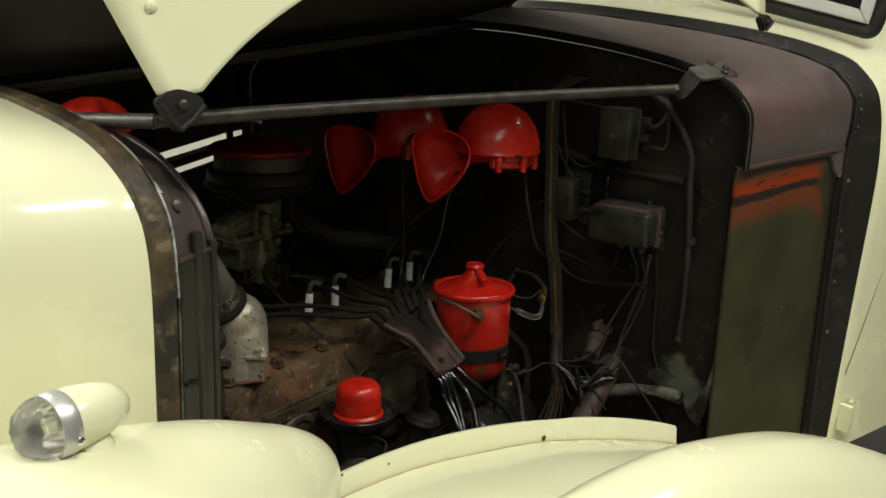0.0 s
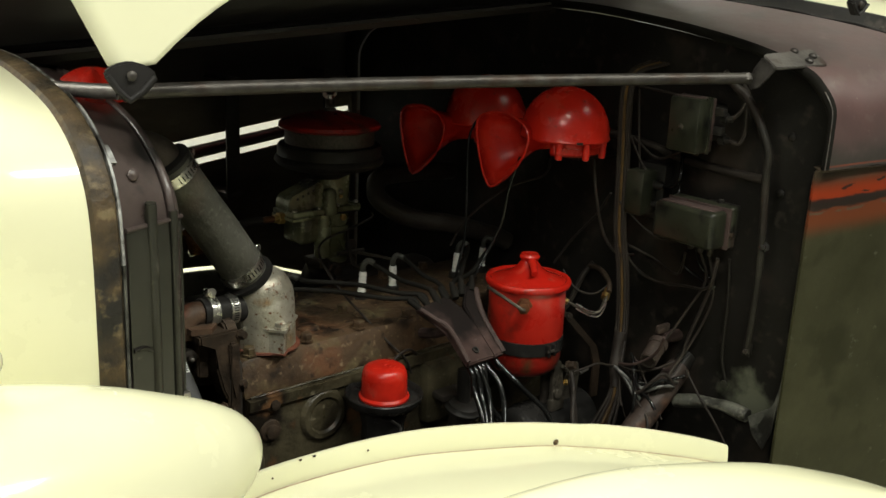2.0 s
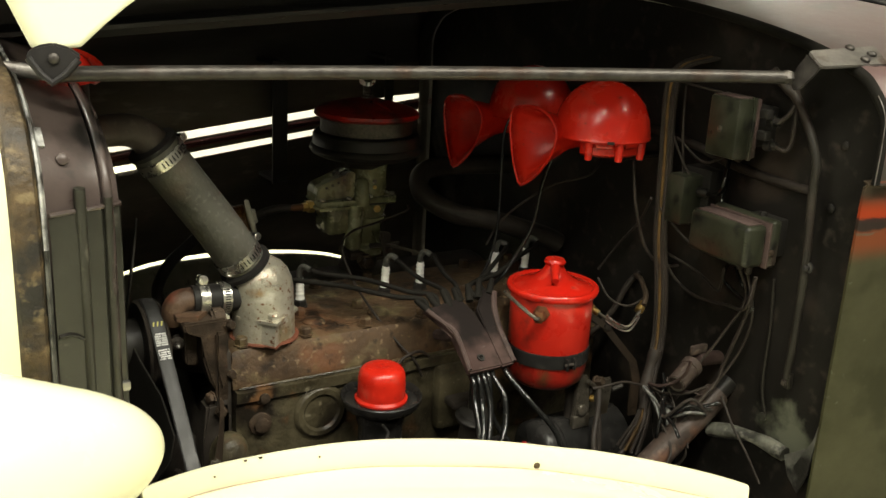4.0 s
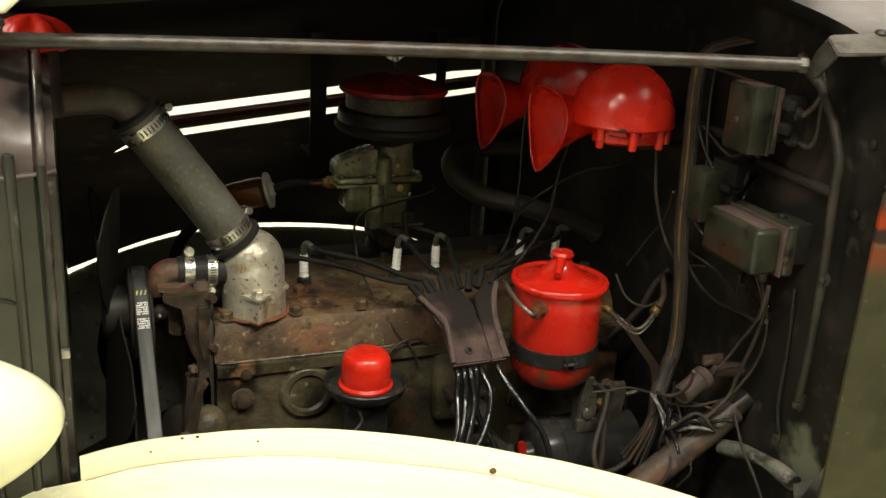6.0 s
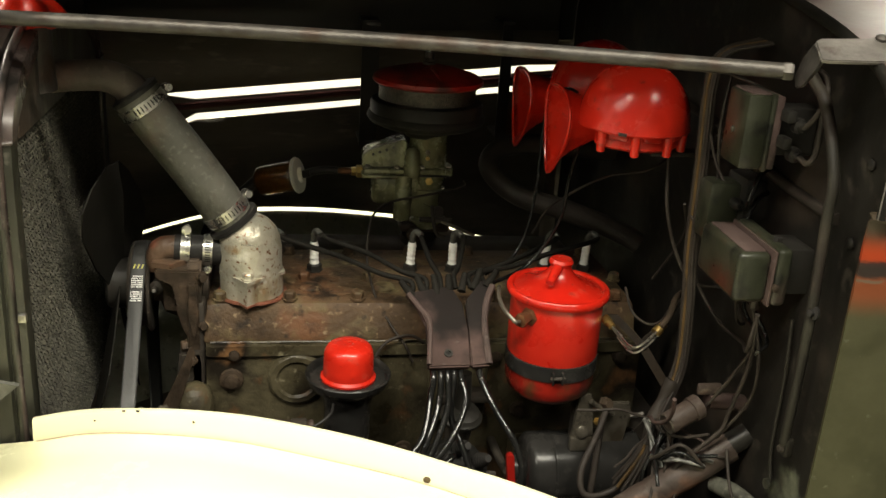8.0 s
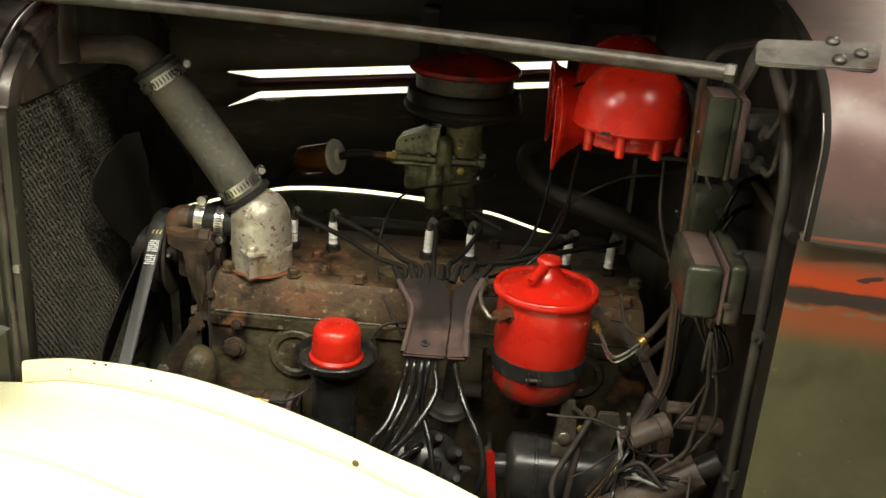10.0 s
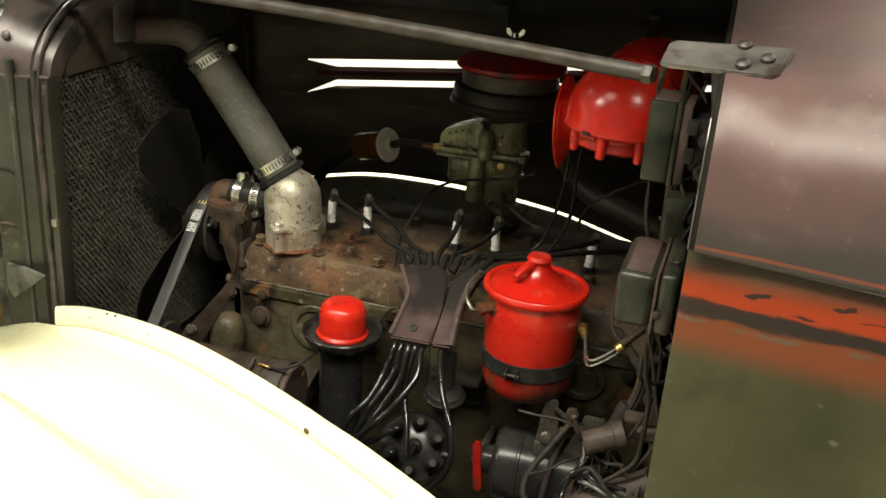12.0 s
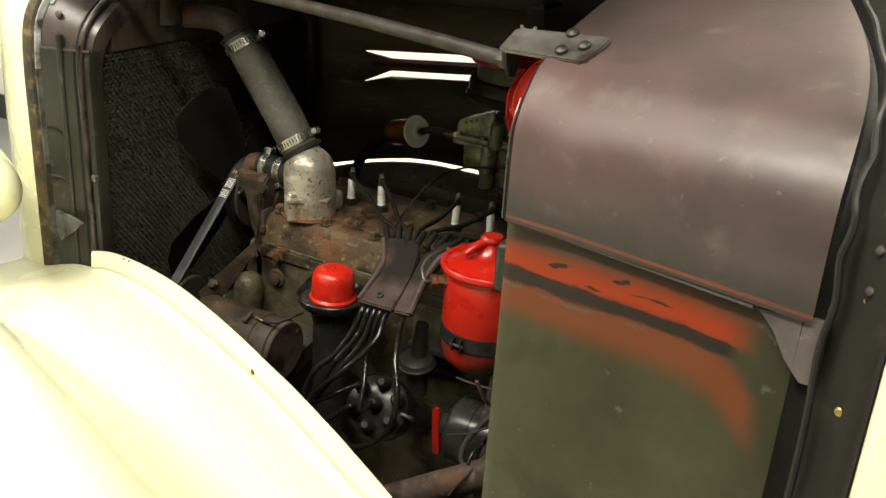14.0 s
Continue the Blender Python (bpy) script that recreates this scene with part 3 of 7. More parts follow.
SEAM_X, SEAM_Z = (0.0, 0.2, 0.4, 0.55, 0.627, 0.682, 0.739, 0.80, 0.855, 0.91, 0.98, 1.03, 1.07, 1.16, 1.3, 1.5, 1.7, 1.9), (0.42, 0.58, 0.685, 0.730, 0.748, 0.7655, 0.7745, 0.7795, 0.7795, 0.7745, 0.7665, 0.759, 0.750, 0.7265, 0.6815, 0.60, 0.50, 0.40)


def lip_z(x):
    return table(LIP_X, LIP_Z, x)


def seam_z(x):
    return table(SEAM_X, SEAM_Z, x)


SHELL = [(0.302, 0.55), (0.301, 0.75), (0.301, 0.92), (0.301, 1.04), (0.295, 1.097), (0.281, 1.127), (0.259, 1.150), (0.227, 1.170), (0.190, 1.183), (0.14, 1.194), (0.078, 1.204), (0.0, 1.209)]
COWL = [(0.5275, 0.55), (0.5275, 0.80), (0.5275, 1.03), (0.5285, 1.10), (0.5315, 1.14), (0.528, 1.168), (0.510, 1.193), (0.483, 1.213), (0.411, 1.236), (0.317, 1.254), (0.218, 1.267), (0.112, 1.277), (0.0, 1.281)]


def arch(half, x, inset=0.0, dz=0.0, wide=1.0, cut=None):
    """A whole cross-section at x from a half outline of (half width, height)."""
    pts = []
    for w, z in half:
        f = max(w * wide - inset * min(1.0, w / 0.2), 0.0)
        zz = z + dz - (inset if z > 1.0 else 0.0) * min(1.0, max(0.0, (z - 1.0) / 0.15))
        pts.append((f, zz))
    fine = curve_through([(0, a, b) for a, b in pts], 3)
    left = [(x, MID - p[1], p[2]) for p in fine]
    right = [(x, MID + p[1], p[2]) for p in reversed(fine[:-1])]
    return left + right


car = thing("car", (1.2, MID, 0.0), "cream vintage car with its hood raised over the engine", "car")

# radiator shell and nose
bm = bmesh.new()
nose = [(0.521, 1.0), (0.50, 0.985), (0.47, 0.955), (0.445, 0.915), (0.42, 0.865), (0.39, 0.80), (0.36, 0.73), (0.33, 0.64), (0.30, 0.52), (0.28, 0.40), (0.265, 0.22), (0.26, 0.02)]
add_rings(bm, [arch(SHELL, x, 0, -0.5 * (0.525 - x) ** 2, w) for x, w in nose], False)
shell = part("radiator_shell", bm, CREAM, car, "glossy cream radiator shell", 50, 0.0)
bm = bmesh.new()
add_rings(bm, [arch(SHELL, x, i) for x, i in ((0.521, 0.0), (0.524, -0.004), (0.534, -0.006), (0.543, -0.005), (0.547, 0.0))], False)
part("hood_seal", bm, SEAL, shell, "weathered brown cloth hood seal")
bm = bmesh.new()
worn = [p for p in SHELL if p[1] > 1.0]
SEAL_LIP = ((0.547, 0.001), (0.5475, -0.003), (0.5498, -0.003), (0.553, 0.003))
add_rings(bm, [arch(worn, x, i) for x, i in SEAL_LIP], False)
part("seal_edge", bm, WORN_EDGE, shell, "worn pale metal edge of the seal")
for side in (-1, 1):
    low = [p for p in SHELL if p[1] < 1.0] + [worn[0]]
    bm = add_rings(bmesh.new(), [[(x, MID + side * (w - i), z) for w, z in low] for x, i in SEAL_LIP], False)
    part("seal_edge", bm, DARK_FADED, shell, "scuffed dark lower edge of the seal")
bm = bmesh.new()
add_rings(bm, [arch(SHELL, x, i) for x, i in ((0.553, 0.004), (0.566, 0.008), (0.580, 0.013), (0.596, 0.018), (0.604, 0.0195), (0.606, 0.024), (0.610, 0.026), (0.618, 0.029), (0.6235, 0.031), (0.624, 0.036), (0.622, 0.052), (0.61, 0.054))], False)
part("edge_tab", prism(None, [(0.5530, 0.710, 1.143), (0.5530, 0.693, 1.129), (0.5590, 0.693, 1.1285), (0.5590, 0.710, 1.1425)], (0, -0.0015, 0.002)), WORN_EDGE, shell, "pale folded metal tab")
ledge = part("shell_ledge", bm, PLUM, shell, "dark plum ledge behind the radiator shell", 30)
bm = tube(None, arch(SHELL, 0.6115, 0.0225)[1:-1], 0.0048, 10, 1)
part("edge_bead", bm, PLUM, ledge, "plum rolled edge bead")
low = [p for p in SHELL if p[1] < 1.05] + [(0.2985, 1.070)]
for side in (-1, 1):
    # the lower part of the ledge is lapped by an olive cover
    rings = []
    for x, i in ((0.5545, 0.0015), (0.566, 0.005), (0.580, 0.010), (0.596, 0.015), (0.6035, 0.0165), (0.6055, 0.021), (0.610, 0.023), (0.6170, 0.0265), (0.6225, 0.0285), (0.6245, 0.033), (0.6235, 0.049), (0.6215, 0.0515), (0.612, 0.052)):
        rings.append([(x, MID + side * (w - i), z) for w, z in low])
    part("lower_cover", add_rings(bmesh.new(), rings, False), OLIVE_BLACK, ledge, "olive-black lower cover", 30)
    bm = tube(None, [(0.584, MID + side * (0.301 - 0.0125), 0.60), (0.584, MID + side * (0.301 - 0.0125), 1.055), (0.5835, MID + side * (0.2985 - 0.0125), 1.074), (0.583, MID + side * (0.297 - 0.0155), 1.080)], 0.0052, 12, 4)
    part("upright_bead", bm, OLIVE_BLACK, ledge)
    bm = tube(None, [(0.6105, MID + side * (0.301 - 0.0215), 0.60), (0.6105, MID + side * (0.301 - 0.0215), 1.04), (0.6105, MID + side * (0.2985 - 0.0215), 1.069)], 0.0042, 10, 3)
    part("upright_bead", bm, OLIVE_BLACK, ledge)
    bm = tube(None, [(0.5545, MID + side * (0.2985 - 0.002), 1.071), (0.580, MID + side * (0.2985 - 0.0115), 1.071), (0.602, MID + side * (0.2985 - 0.018), 1.071), (0.6235, MID + side * (0.2985 - 0.029), 1.071)], 0.0026, 8, 3)
    part("step_bead", bm, PLUM, ledge)
bm = lathe(None, [(0.006, 0), (0.0055, 0.002), (0.003, 0.0035), (0.001, 0.004)], (0.573, 0.690, 1.118), (0, -1, 0.35), 14)
part("rivet", bm, PLUM, ledge)
for z in (0.80, 0.875, 0.95):
    bm = tube(None, [(0.556, 0.6655, z + 0.004), (0.566, 0.669, z + 0.004), (0.573, 0.672, z + 0.001), (0.580, 0.675, z - 0.005)], 0.0022, 8, 4)
    part("rib", bm, PLUM, ledge)
bm = box(None, (0.6195, 0.690, 0.882), (0.010, 0.008, 0.010), 0.002)
part("clip", bm, STEEL, ledge)
bm = prism(None, [(0.561, 0.662, 0.8245), (0.592, 0.662, 0.8215), (0.617, 0.661, 0.8165), (0.590, 0.662, 0.793), (0.568, 0.662, 0.776), (0.559, 0.662, 0.790)], (0.001, 0.004, 0.001))
part("corner_plate", bm, DARK_FADED, ledge, "scuffed triangular corner plate")
for x, z in ((0.456, 0.847), (0.459, 0.817), (0.464, 0.772), (0.507, 0.777), (0.512, 0.81)):
    part("rivet", lathe(None, [(0.006, -0.006), (0.006, 0.0), (0.0045, 0.0025), (0.001, 0.0035)], (x, MID - 0.301 * (0.986 if x > 0.5 else 0.935), z), (0.05, -1, 0), 12), CREAM, shell)


# fenders
def fender(side):
    bm = bmesh.new()
    inner = [(0.0, 0.0), (0.12, 0.001), (0.35, 0.004), (0.6, 0.004), (0.82, 0.001)]
    flank = [(0.0, -0.001, 0.01), (0.15, 0.0, 0.07), (0.32, 0.0, 0.27), (0.50, 0.0, 0.56), (0.68, 0.0, 0.82), (0.85, 0.0, 0.965)]
    outer = [(0.305, 0.0, 1.0), (0.34, 0.0, 0.93), (0.375, -0.012, 0.75), (0.41, -0.05, 0.5), (0.435, -0.10, 0.3), (0.45, -0.17, 0.1), (0.455, -0.26, 0.0), (0.455, -0.34, 0.0)]
    rings = []
    for k in range(49):
        x = 0.0 + 1.8 * k / 48
        rise = table((0.0, 0.3, 0.6, 0.86, 1.1, 1.3, 1.5, 1.8), (0.02, 0.08, 0.108, 0.113, 0.095, 0.068, 0.05, 0.03), x)
        squeeze = table((0.0, 0.15, 0.4, 0.7, 1.3, 1.8), (0.55, 0.8, 0.96, 1.0, 1.0, 0.9), x)
        valley = table((0.0, 0.3, 0.6, 0.7, 0.85, 1.0, 1.16, 1.3, 1.8), (0.16, 0.18, 0.19, 0.187, 0.176, 0.154, 0.130, 0.115, 0.10), x)
        prof = [(valley * f, dz, 0.0) for f, dz in inner] + [(valley + (0.305 - valley) * f, dz, up) for f, dz, up in flank] + outer
        ring = []
        for d, dz, up in prof:
            y = near_y(x) - d * squeeze - 0.002
            z = seam_z(x) + dz + rise * up
            ring.append((x, y if side < 0 else 2 * MID - y, z))
        rings.append(ring)
    fine = [[tuple(p) for p in curve_through(r, 3)] for r in rings]
    add_rings(bm, fine, False)
    ob = part("front_fender", bm, CREAM, car, "glossy cream front fender", 60, 0.0)
    return ob


near_fender = fender(-1)
far_fender = fender(1)
# raised flange along the fender's inner edge
bm = bmesh.new()
rings = []
for k in range(41):
    x = 0.626 + (1.316 - 0.626) * k / 40
    y, top, low = near_y(x), lip_z(x), seam_z(x) - 0.012
    rings.append([(x, y - 0.003, low), (x, y - 0.0005, low + 0.4 * (top - low)), (x, y + 0.001, top - 0.004), (x, y + 0.003, top - 0.0005), (x, y + 0.006, top), (x, y + 0.009, top - 0.001), (x, y + 0.010, top - 0.006), (x, y + 0.008, low)])
add_rings(bm, rings, True, True, True)
lip = part("fender_flange", bm, CREAM, near_fender, "raised cream flange with chipped paint")
for x in (0.695, 0.80, 1.04):
    part("paint_chip", lathe(None, [(0.0013 if x != 1.04 else 0.0042, 0), (0.0012, 0.0005), (0.0004, 0.0007)], (x, near_y(x) - 0.0008, (lip_z(x) - 0.010) if x != 1.04 else seam_z(x) + 0.004), (-0.28, -1, 0.05), 9), SEAL, lip)
random.seed(5)
for x in (0.726, 0.741):
    w = 0.0008 + 0.0012 * random.random()
    chip = prism(None, [(x - w, near_y(x) + 0.0035, lip_z(x) - 0.0002), (x + w * 1.4, near_y(x) + 0.0035, lip_z(x) - 0.0003), (x + w, near_y(x) + 0.0022, lip_z(x) - 0.0022), (x - w * 0.6, near_y(x) + 0.0022, lip_z(x) - 0.0018)], (0, -0.0016, 0.0006))
    part("paint_chip", chip, SEAL, lip)
bm = tube(None, [(x, near_y(x) - 0.0035, seam_z(x) + 0.0005) for x in [0.63 + 0.68 * k / 24 for k in range(25)]], 0.0008, 6, 2)
part("seam", bm, PALE_SEAM, near_fender, "thin pale seam under the flange")
# far flange and apron
bm = bmesh.new()
rings = []
for k in range(41):
    x = 0.60 + (1.43 - 0.60) * k / 40
    z = table((0.6, 0.69, 0.79, 0.86, 0.99, 1.155, 1.26, 1.34, 1.40, 1.45), (0.747, 0.774, 0.791, 0.7915, 0.7775, 0.7445, 0.7065, 0.676, 0.642, 0.614), x) + 0.0005
    y = far_y(x)
    rings.append([(x, y + 0.004, z - 0.01), (x, y + 0.002, z), (x, y - 0.004, z + 0.001), (x, y - 0.012, z - 0.006), (x, y - 0.020, z - 0.02), (x, y - 0.03, z - 0.05), (x, y - 0.07, z - 0.12), (x, y - 0.12, z - 0.25)])
add_rings(bm, rings, False)
part("inner_apron", bm, APRON, far_fender, "dark rolled inner fender apron", 60)
bm = bmesh.new()
add_rings(bm, [[(x, near_y(x) + 0.012, seam_z(x) - 0.01), (x, near_y(x) + 0.05, seam_z(x) - 0.09), (x, near_y(x) + 0.09, seam_z(x) - 0.25)] for x in [0.60 + 0.8 * k / 20 for k in range(21)]], False)
part("inner_apron", bm, INNER, near_fender, "dark inner fender apron", 60)

# wheels that carry it
for s in (-1, 1):
    cy = MID + s * 0.66
    wheel = part("wheel", lathe(None, [(0.10, -0.05), (0.21, -0.06), (0.215, -0.05), (0.215, 0.05), (0.21, 0.06), (0.10, 0.05)], (0.80, cy, 0.35), (0, 1, 0), 40), CREAM, car)
    part("tyre", lathe(None, [(0.216, -0.06), (0.25, -0.078), (0.30, -0.082), (0.335, -0.07), (0.35, -0.045), (0.35, 0.045), (0.335, 0.07), (0.30, 0.082), (0.25, 0.078), (0.216, 0.06)], (0.80, cy, 0.35), (0, 1, 0), 48), TYRE, wheel)


# cowl, firewall and body behind
def flare(out, z):
    """The body swells most at the belt line, less at the sill and over the crown."""
    if out < 0.012:
        return out
    if z < 1.07:
        return out * max(0.4, 1 - (1.07 - z) * 1.2)
    return out + (min(out, 0.014) - out) * max(0.0, min(1.0, (z - 1.08) / 0.10))


def cowl_ring(x, out=0.0, upper=True, drop=0.0):
    wide = (MID - near_y(x)) / (MID - near_y(1.41))
    half = [(w * wide + flare(out, z), z + 0.09 * (x - 1.41) * max(0, (z - 1.0) / 0.28) + (flare(out, 1.25) if z > 1.15 else flare(out, 1.25) * max(0.0, (z - 1.0) / 0.15)) - drop) for w, z in COWL]
    half = [p for p in half if (p[1] > 1.103 if upper else True)]
    if upper:
        half = [(half[0][0], 1.088 + 0.045 * (x - 1.417))] + half
    fine = curve_through([(0, a, b) for a, b in half], 4)
    share = max(0.0, min(1.0, (x - 1.45) / 0.21)) * max(0.0, min(1.0, (2.3 - x) / 0.56))

    def sweep(w):
        return x - 0.12 * (1 - math.exp(-9.0 * max(0.0, 0.6 - w) ** 2)) * share

    return [(sweep(p[1]), MID - p[1], p[2]) for p in fine] + [(sweep(p[1]), MID + p[1], p[2]) for p in reversed(fine[:-1])]


# front rim of the plum cowl, blackened to stand in for hood shade
bm = bmesh.new()
add_rings(bm, [cowl_ring(1.436, -0.013), cowl_ring(1.413, -0.009), cowl_ring(1.4085, -0.006), cowl_ring(1.4068, -0.003), cowl_ring(1.4066, -0.0005), cowl_ring(1.4078, 0.0015), cowl_ring(1.411, 0.003)], False)
part("cowl_edge", bm, FAN_BLACK, car, "rolled front edge of the cowl, black in place of shade")
bm = bmesh.new()
add_rings(bm, [cowl_ring(1.411, 0.003)] + [cowl_ring(1.42 + 0.25 * k / 6, 0.003) for k in range(7)], False)
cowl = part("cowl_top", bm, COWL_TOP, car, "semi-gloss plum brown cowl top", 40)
# added cord that closes the light gap between cowl and closed hood
stop_line = [p for p in cowl_ring(1.413, 0.009) if p[1] > MID - 0.03]
part("light_stop_cord", tube(None, stop_line, 0.010, 8, 2), BLACK_RUBBER, cowl, "added black cord that blocks light along the cowl")
for s in (-1, 1):
    bm = bmesh.new()
    rings = []
    for x, o in ((1.428, -0.012), (1.412, -0.010), (1.4075, -0.006), (1.407, -0.002), (1.412, -0.0005)) + tuple((1.42 + 0.25 * k / 8, 0.0) for k in range(9)):
        y = near_y(x) - o + 0.003
        k = 0.045 * (x - 1.417)
        ring = [(x, y + 0.002, 1.0895 + k), (x, y - 0.003, 1.086 + k), (x, y + 0.001, 1.082 + k), (x, y + 0.002, 1.06), (x, y + 0.002, 1.0), (x, y + 0.002, 0.8), (x, y + 0.002, 0.55)]
        rings.append([(px, py if s < 0 else 2 * MID - py, pz) for px, py, pz in ring])
    add_rings(bm, rings, False)
    side = part("cowl_side", bm, COWL_SIDE if s < 0 else INNER, car, "dark olive cowl side with sprayed orange and black streaks" if s < 0 else "", 40)
    if s < 0:
        bm = prism(None, [(1.634, near_y(1.634) + 0.004, 1.0945), (1.655, near_y(1.655) + 0.004, 1.0985), (1.681, near_y(1.681) + 0.004, 1.103), (1.681, near_y(1.681) + 0.004, 1.055), (1.671, near_y(1.671) + 0.004, 1.0535), (1.658, near_y(1.658) + 0.004, 1.066), (1.647, near_y(1.647) + 0.004, 1.083)], (-0.0008, -0.005, 0))
        part("corner_gusset", bm, GUSSET, side, "plum brown corner gusset")
        bm = tube(None, [(1.418, near_y(1.418) - 0.001, 1.088), (1.63, near_y(1.63) - 0.001, 1.095)], 0.0022, 8)
        part("crease_bead", bm, GUSSET, side, "worn plum crease bead")
edge_line = [p for p in cowl_ring(1.4062, 0.0012) if p[1] < MID - 0.515]
part("worn_front_edge", tube(None, edge_line, 0.0007, 6, 1), BRACKET, cowl, "pale worn front edge of the cowl")
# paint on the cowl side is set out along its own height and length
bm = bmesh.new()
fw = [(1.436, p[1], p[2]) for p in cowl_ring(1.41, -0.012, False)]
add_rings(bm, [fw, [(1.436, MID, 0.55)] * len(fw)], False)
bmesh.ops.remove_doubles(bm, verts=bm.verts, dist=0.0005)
# unseen panel added to stop floor light from showing under the firewall
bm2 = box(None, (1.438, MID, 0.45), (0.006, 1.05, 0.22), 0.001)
part("light_stop_panel", bm2, FIREWALL, car, "near-black added panel that stops light below the firewall")
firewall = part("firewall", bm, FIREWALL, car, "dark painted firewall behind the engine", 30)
bm = tube(None, [(1.434, 0.535, 1.054), (1.434, 0.60, 1.056), (1.433, 0.672, 1.062), (1.433, 0.76, 1.077), (1.434, 0.95, 1.085), (1.434, 1.2, 1.07)], 0.0065, 10)
part("pressed_rib", bm, BROWN_WIRE, firewall, "dusty brown pressed rib")
bm = tube(None, [(1.40, 0.615, 0.694), (1.412, 0.575, 0.704), (1.418, 0.54, 0.708), (1.42, 0.50, 0.706)], 0.010, 12, 4, lambda t: 0.0095 + 0.0015 * math.sin(9 * t))
part("toe_bracket", bm, SCUFFED, firewall, "scuffed bracket at the firewall foot")
bm = prism(None, [(1.415, 0.497, 0.708), (1.413, 0.486, 0.684), (1.411, 0.466, 0.668), (1.41, 0.4555, 0.70), (1.41, 0.450, 0.762), (1.411, 0.4445, 0.815), (1.412, 0.4475, 0.84), (1.416, 0.455, 0.77), (1.417, 0.462, 0.735)], (0.003, 0, 0))
part("torn_flap", bm, DARK_FADED, firewall, "torn scuffed sheet at the firewall foot")
bm = lathe(None, [(0.0075, 0), (0.0075, 0.003), (0.004, 0.004), (0.004, 0.008), (0.001, 0.009)], (1.414, 0.508, 0.965), (-1, -0.2, 0), 20)
part("grommet", bm, BLACK_RUBBER, firewall)
for y, z in ((0.50, 1.12), (0.505, 1.04)):
    part("plug_button", lathe(None, [(0.006, 0), (0.006, 0.0015), (0.004, 0.003), (0.001, 0.0033)], (1.434, y, z), (-1, 0, 0), 14), FIREWALL, firewall)
# gasket channel between cowl and body
bm = bmesh.new()
add_rings(bm, [cowl_ring(x, o, False) for x, o in ((1.664, 0.001), (1.672, -0.006), (1.678, -0.008), (1.684, -0.004), (1.700, 0.002), (1.706, 0.008), (1.7115, 0.020), (1.715, 0.036), (1.7175, 0.038), (1.719, 0.032))], False)
channel = part("hood_channel", bm, CHANNEL, car, "black channel with a rubber seal round the cowl", 30)
bm = bmesh.new()
wave = []
for k, p in enumerate(cowl_ring(1.681, 0.004, False)):
    wave.append((p[0] - 0.001 + 0.0016 * math.sin(k * 1.1), p[1], p[2] - 0.002 + 0.0016 * math.sin(k * 1.7 + 0.5)))
tube(bm, wave, 0.0028, 8, 2)
part("seal_cord", bm, BLACK_RUBBER, channel, "black rubber seal cord")
SCREW = [(0.0036, 0), (0.0034, 0.0012), (0.0022, 0.0022), (0.001, 0.0023)]
for z in (1.128, 1.046, 0.96, 0.87, 0.78):
    part("screw", lathe(None, SCREW, (1.7, near_y(1.7) - 0.0015, z), (-0.3, -1, 0.05), 14), BRASS, channel)
for k in (14, 17, 20, 24, 28, 33):
    p = cowl_ring(1.70, 0.002, False)[k]
    part("screw", lathe(None, SCREW, p, (-0.7, (p[1] - MID) * 1.4, 0.6), 14), DARK_IRON, channel)
bm = bmesh.new()
add_rings(bm, [cowl_ring(x, o, False) for x, o in ((1.7185, 0.031), (1.7195, 0.038), (1.723, 0.041), (1.735, 0.044), (1.8, 0.048), (1.95, 0.05), (2.2, 0.05), (2.6, 0.04), (3.0, 0.02))], False)
body = part("body", bm, CREAM, car, "glossy cream body behind the cowl", 50)
bm = tube(None, [(x, near_y(x) - flare(0.046, z) - 0.0005, z) for x, z in ((1.80, 0.93), (1.775, 0.845), (1.75, 0.76), (1.73, 0.70))], 0.0007, 6)
part("door_seam", bm, SEAL, body)
bm = prism(None, [(1.730, 0.322, 0.595), (1.736, 0.321, 0.640), (1.741, 0.320, 0.643), (1.741, 0.320, 0.595)], (-0.006, -0.022, 0))
hinge_ob = part("hinge", bm, CREAM, body, "cream painted door hinge")
part("hinge_leaf", prism(None, [(1.752, 0.316, 0.595), (1.752, 0.316, 0.650), (1.765, 0.312, 0.646), (1.772, 0.310, 0.630), (1.772, 0.310, 0.595)], (-0.005, -0.018, 0)), CREAM, hinge_ob)
part("hinge_pin", tube(None, [(1.742, 0.304, 0.592), (1.744, 0.304, 0.648)], 0.0045, 12, 1), CREAM, hinge_ob)
# windscreen corner
bm = tube(None, [(1.818, 0.66, 1.350), (1.810, 0.52, 1.320), (1.803, 0.395, 1.2925), (1.80, 0.376, 1.2885), (1.80, 0.367, 1.291), (1.80, 0.3625, 1.300), (1.803, 0.357, 1.33), (1.81, 0.345, 1.42)], 0.0125, 10, 5)
wind = part("windscreen_rubber", bm, BLACK_RUBBER, body, "black rubber round the windscreen")
bm = prism(None, [(1.797, 0.3750, 1.3010), (1.797, 0.3897, 1.3246), (1.81, 0.66, 1.390), (1.81, 0.66, 1.366)], (-0.010, 0, 0))
bmesh.ops.bevel(bm, geom=list(bm.edges), offset=0.002, segments=2, affect="EDGES")
part("windscreen_rail", bm, TRIM_WHITE, wind, "satin white mitred lower windscreen rail")
bm = prism(None, [(1.797, 0.3743, 1.3012), (1.797, 0.3890, 1.3248), (1.797, 0.3795, 1.42), (1.797, 0.349, 1.42)], (-0.010, 0, 0))
bmesh.ops.bevel(bm, geom=list(bm.edges), offset=0.002, segments=2, affect="EDGES")
part("windscreen_post", bm, TRIM_WHITE, wind, "satin white mitred windscreen post")
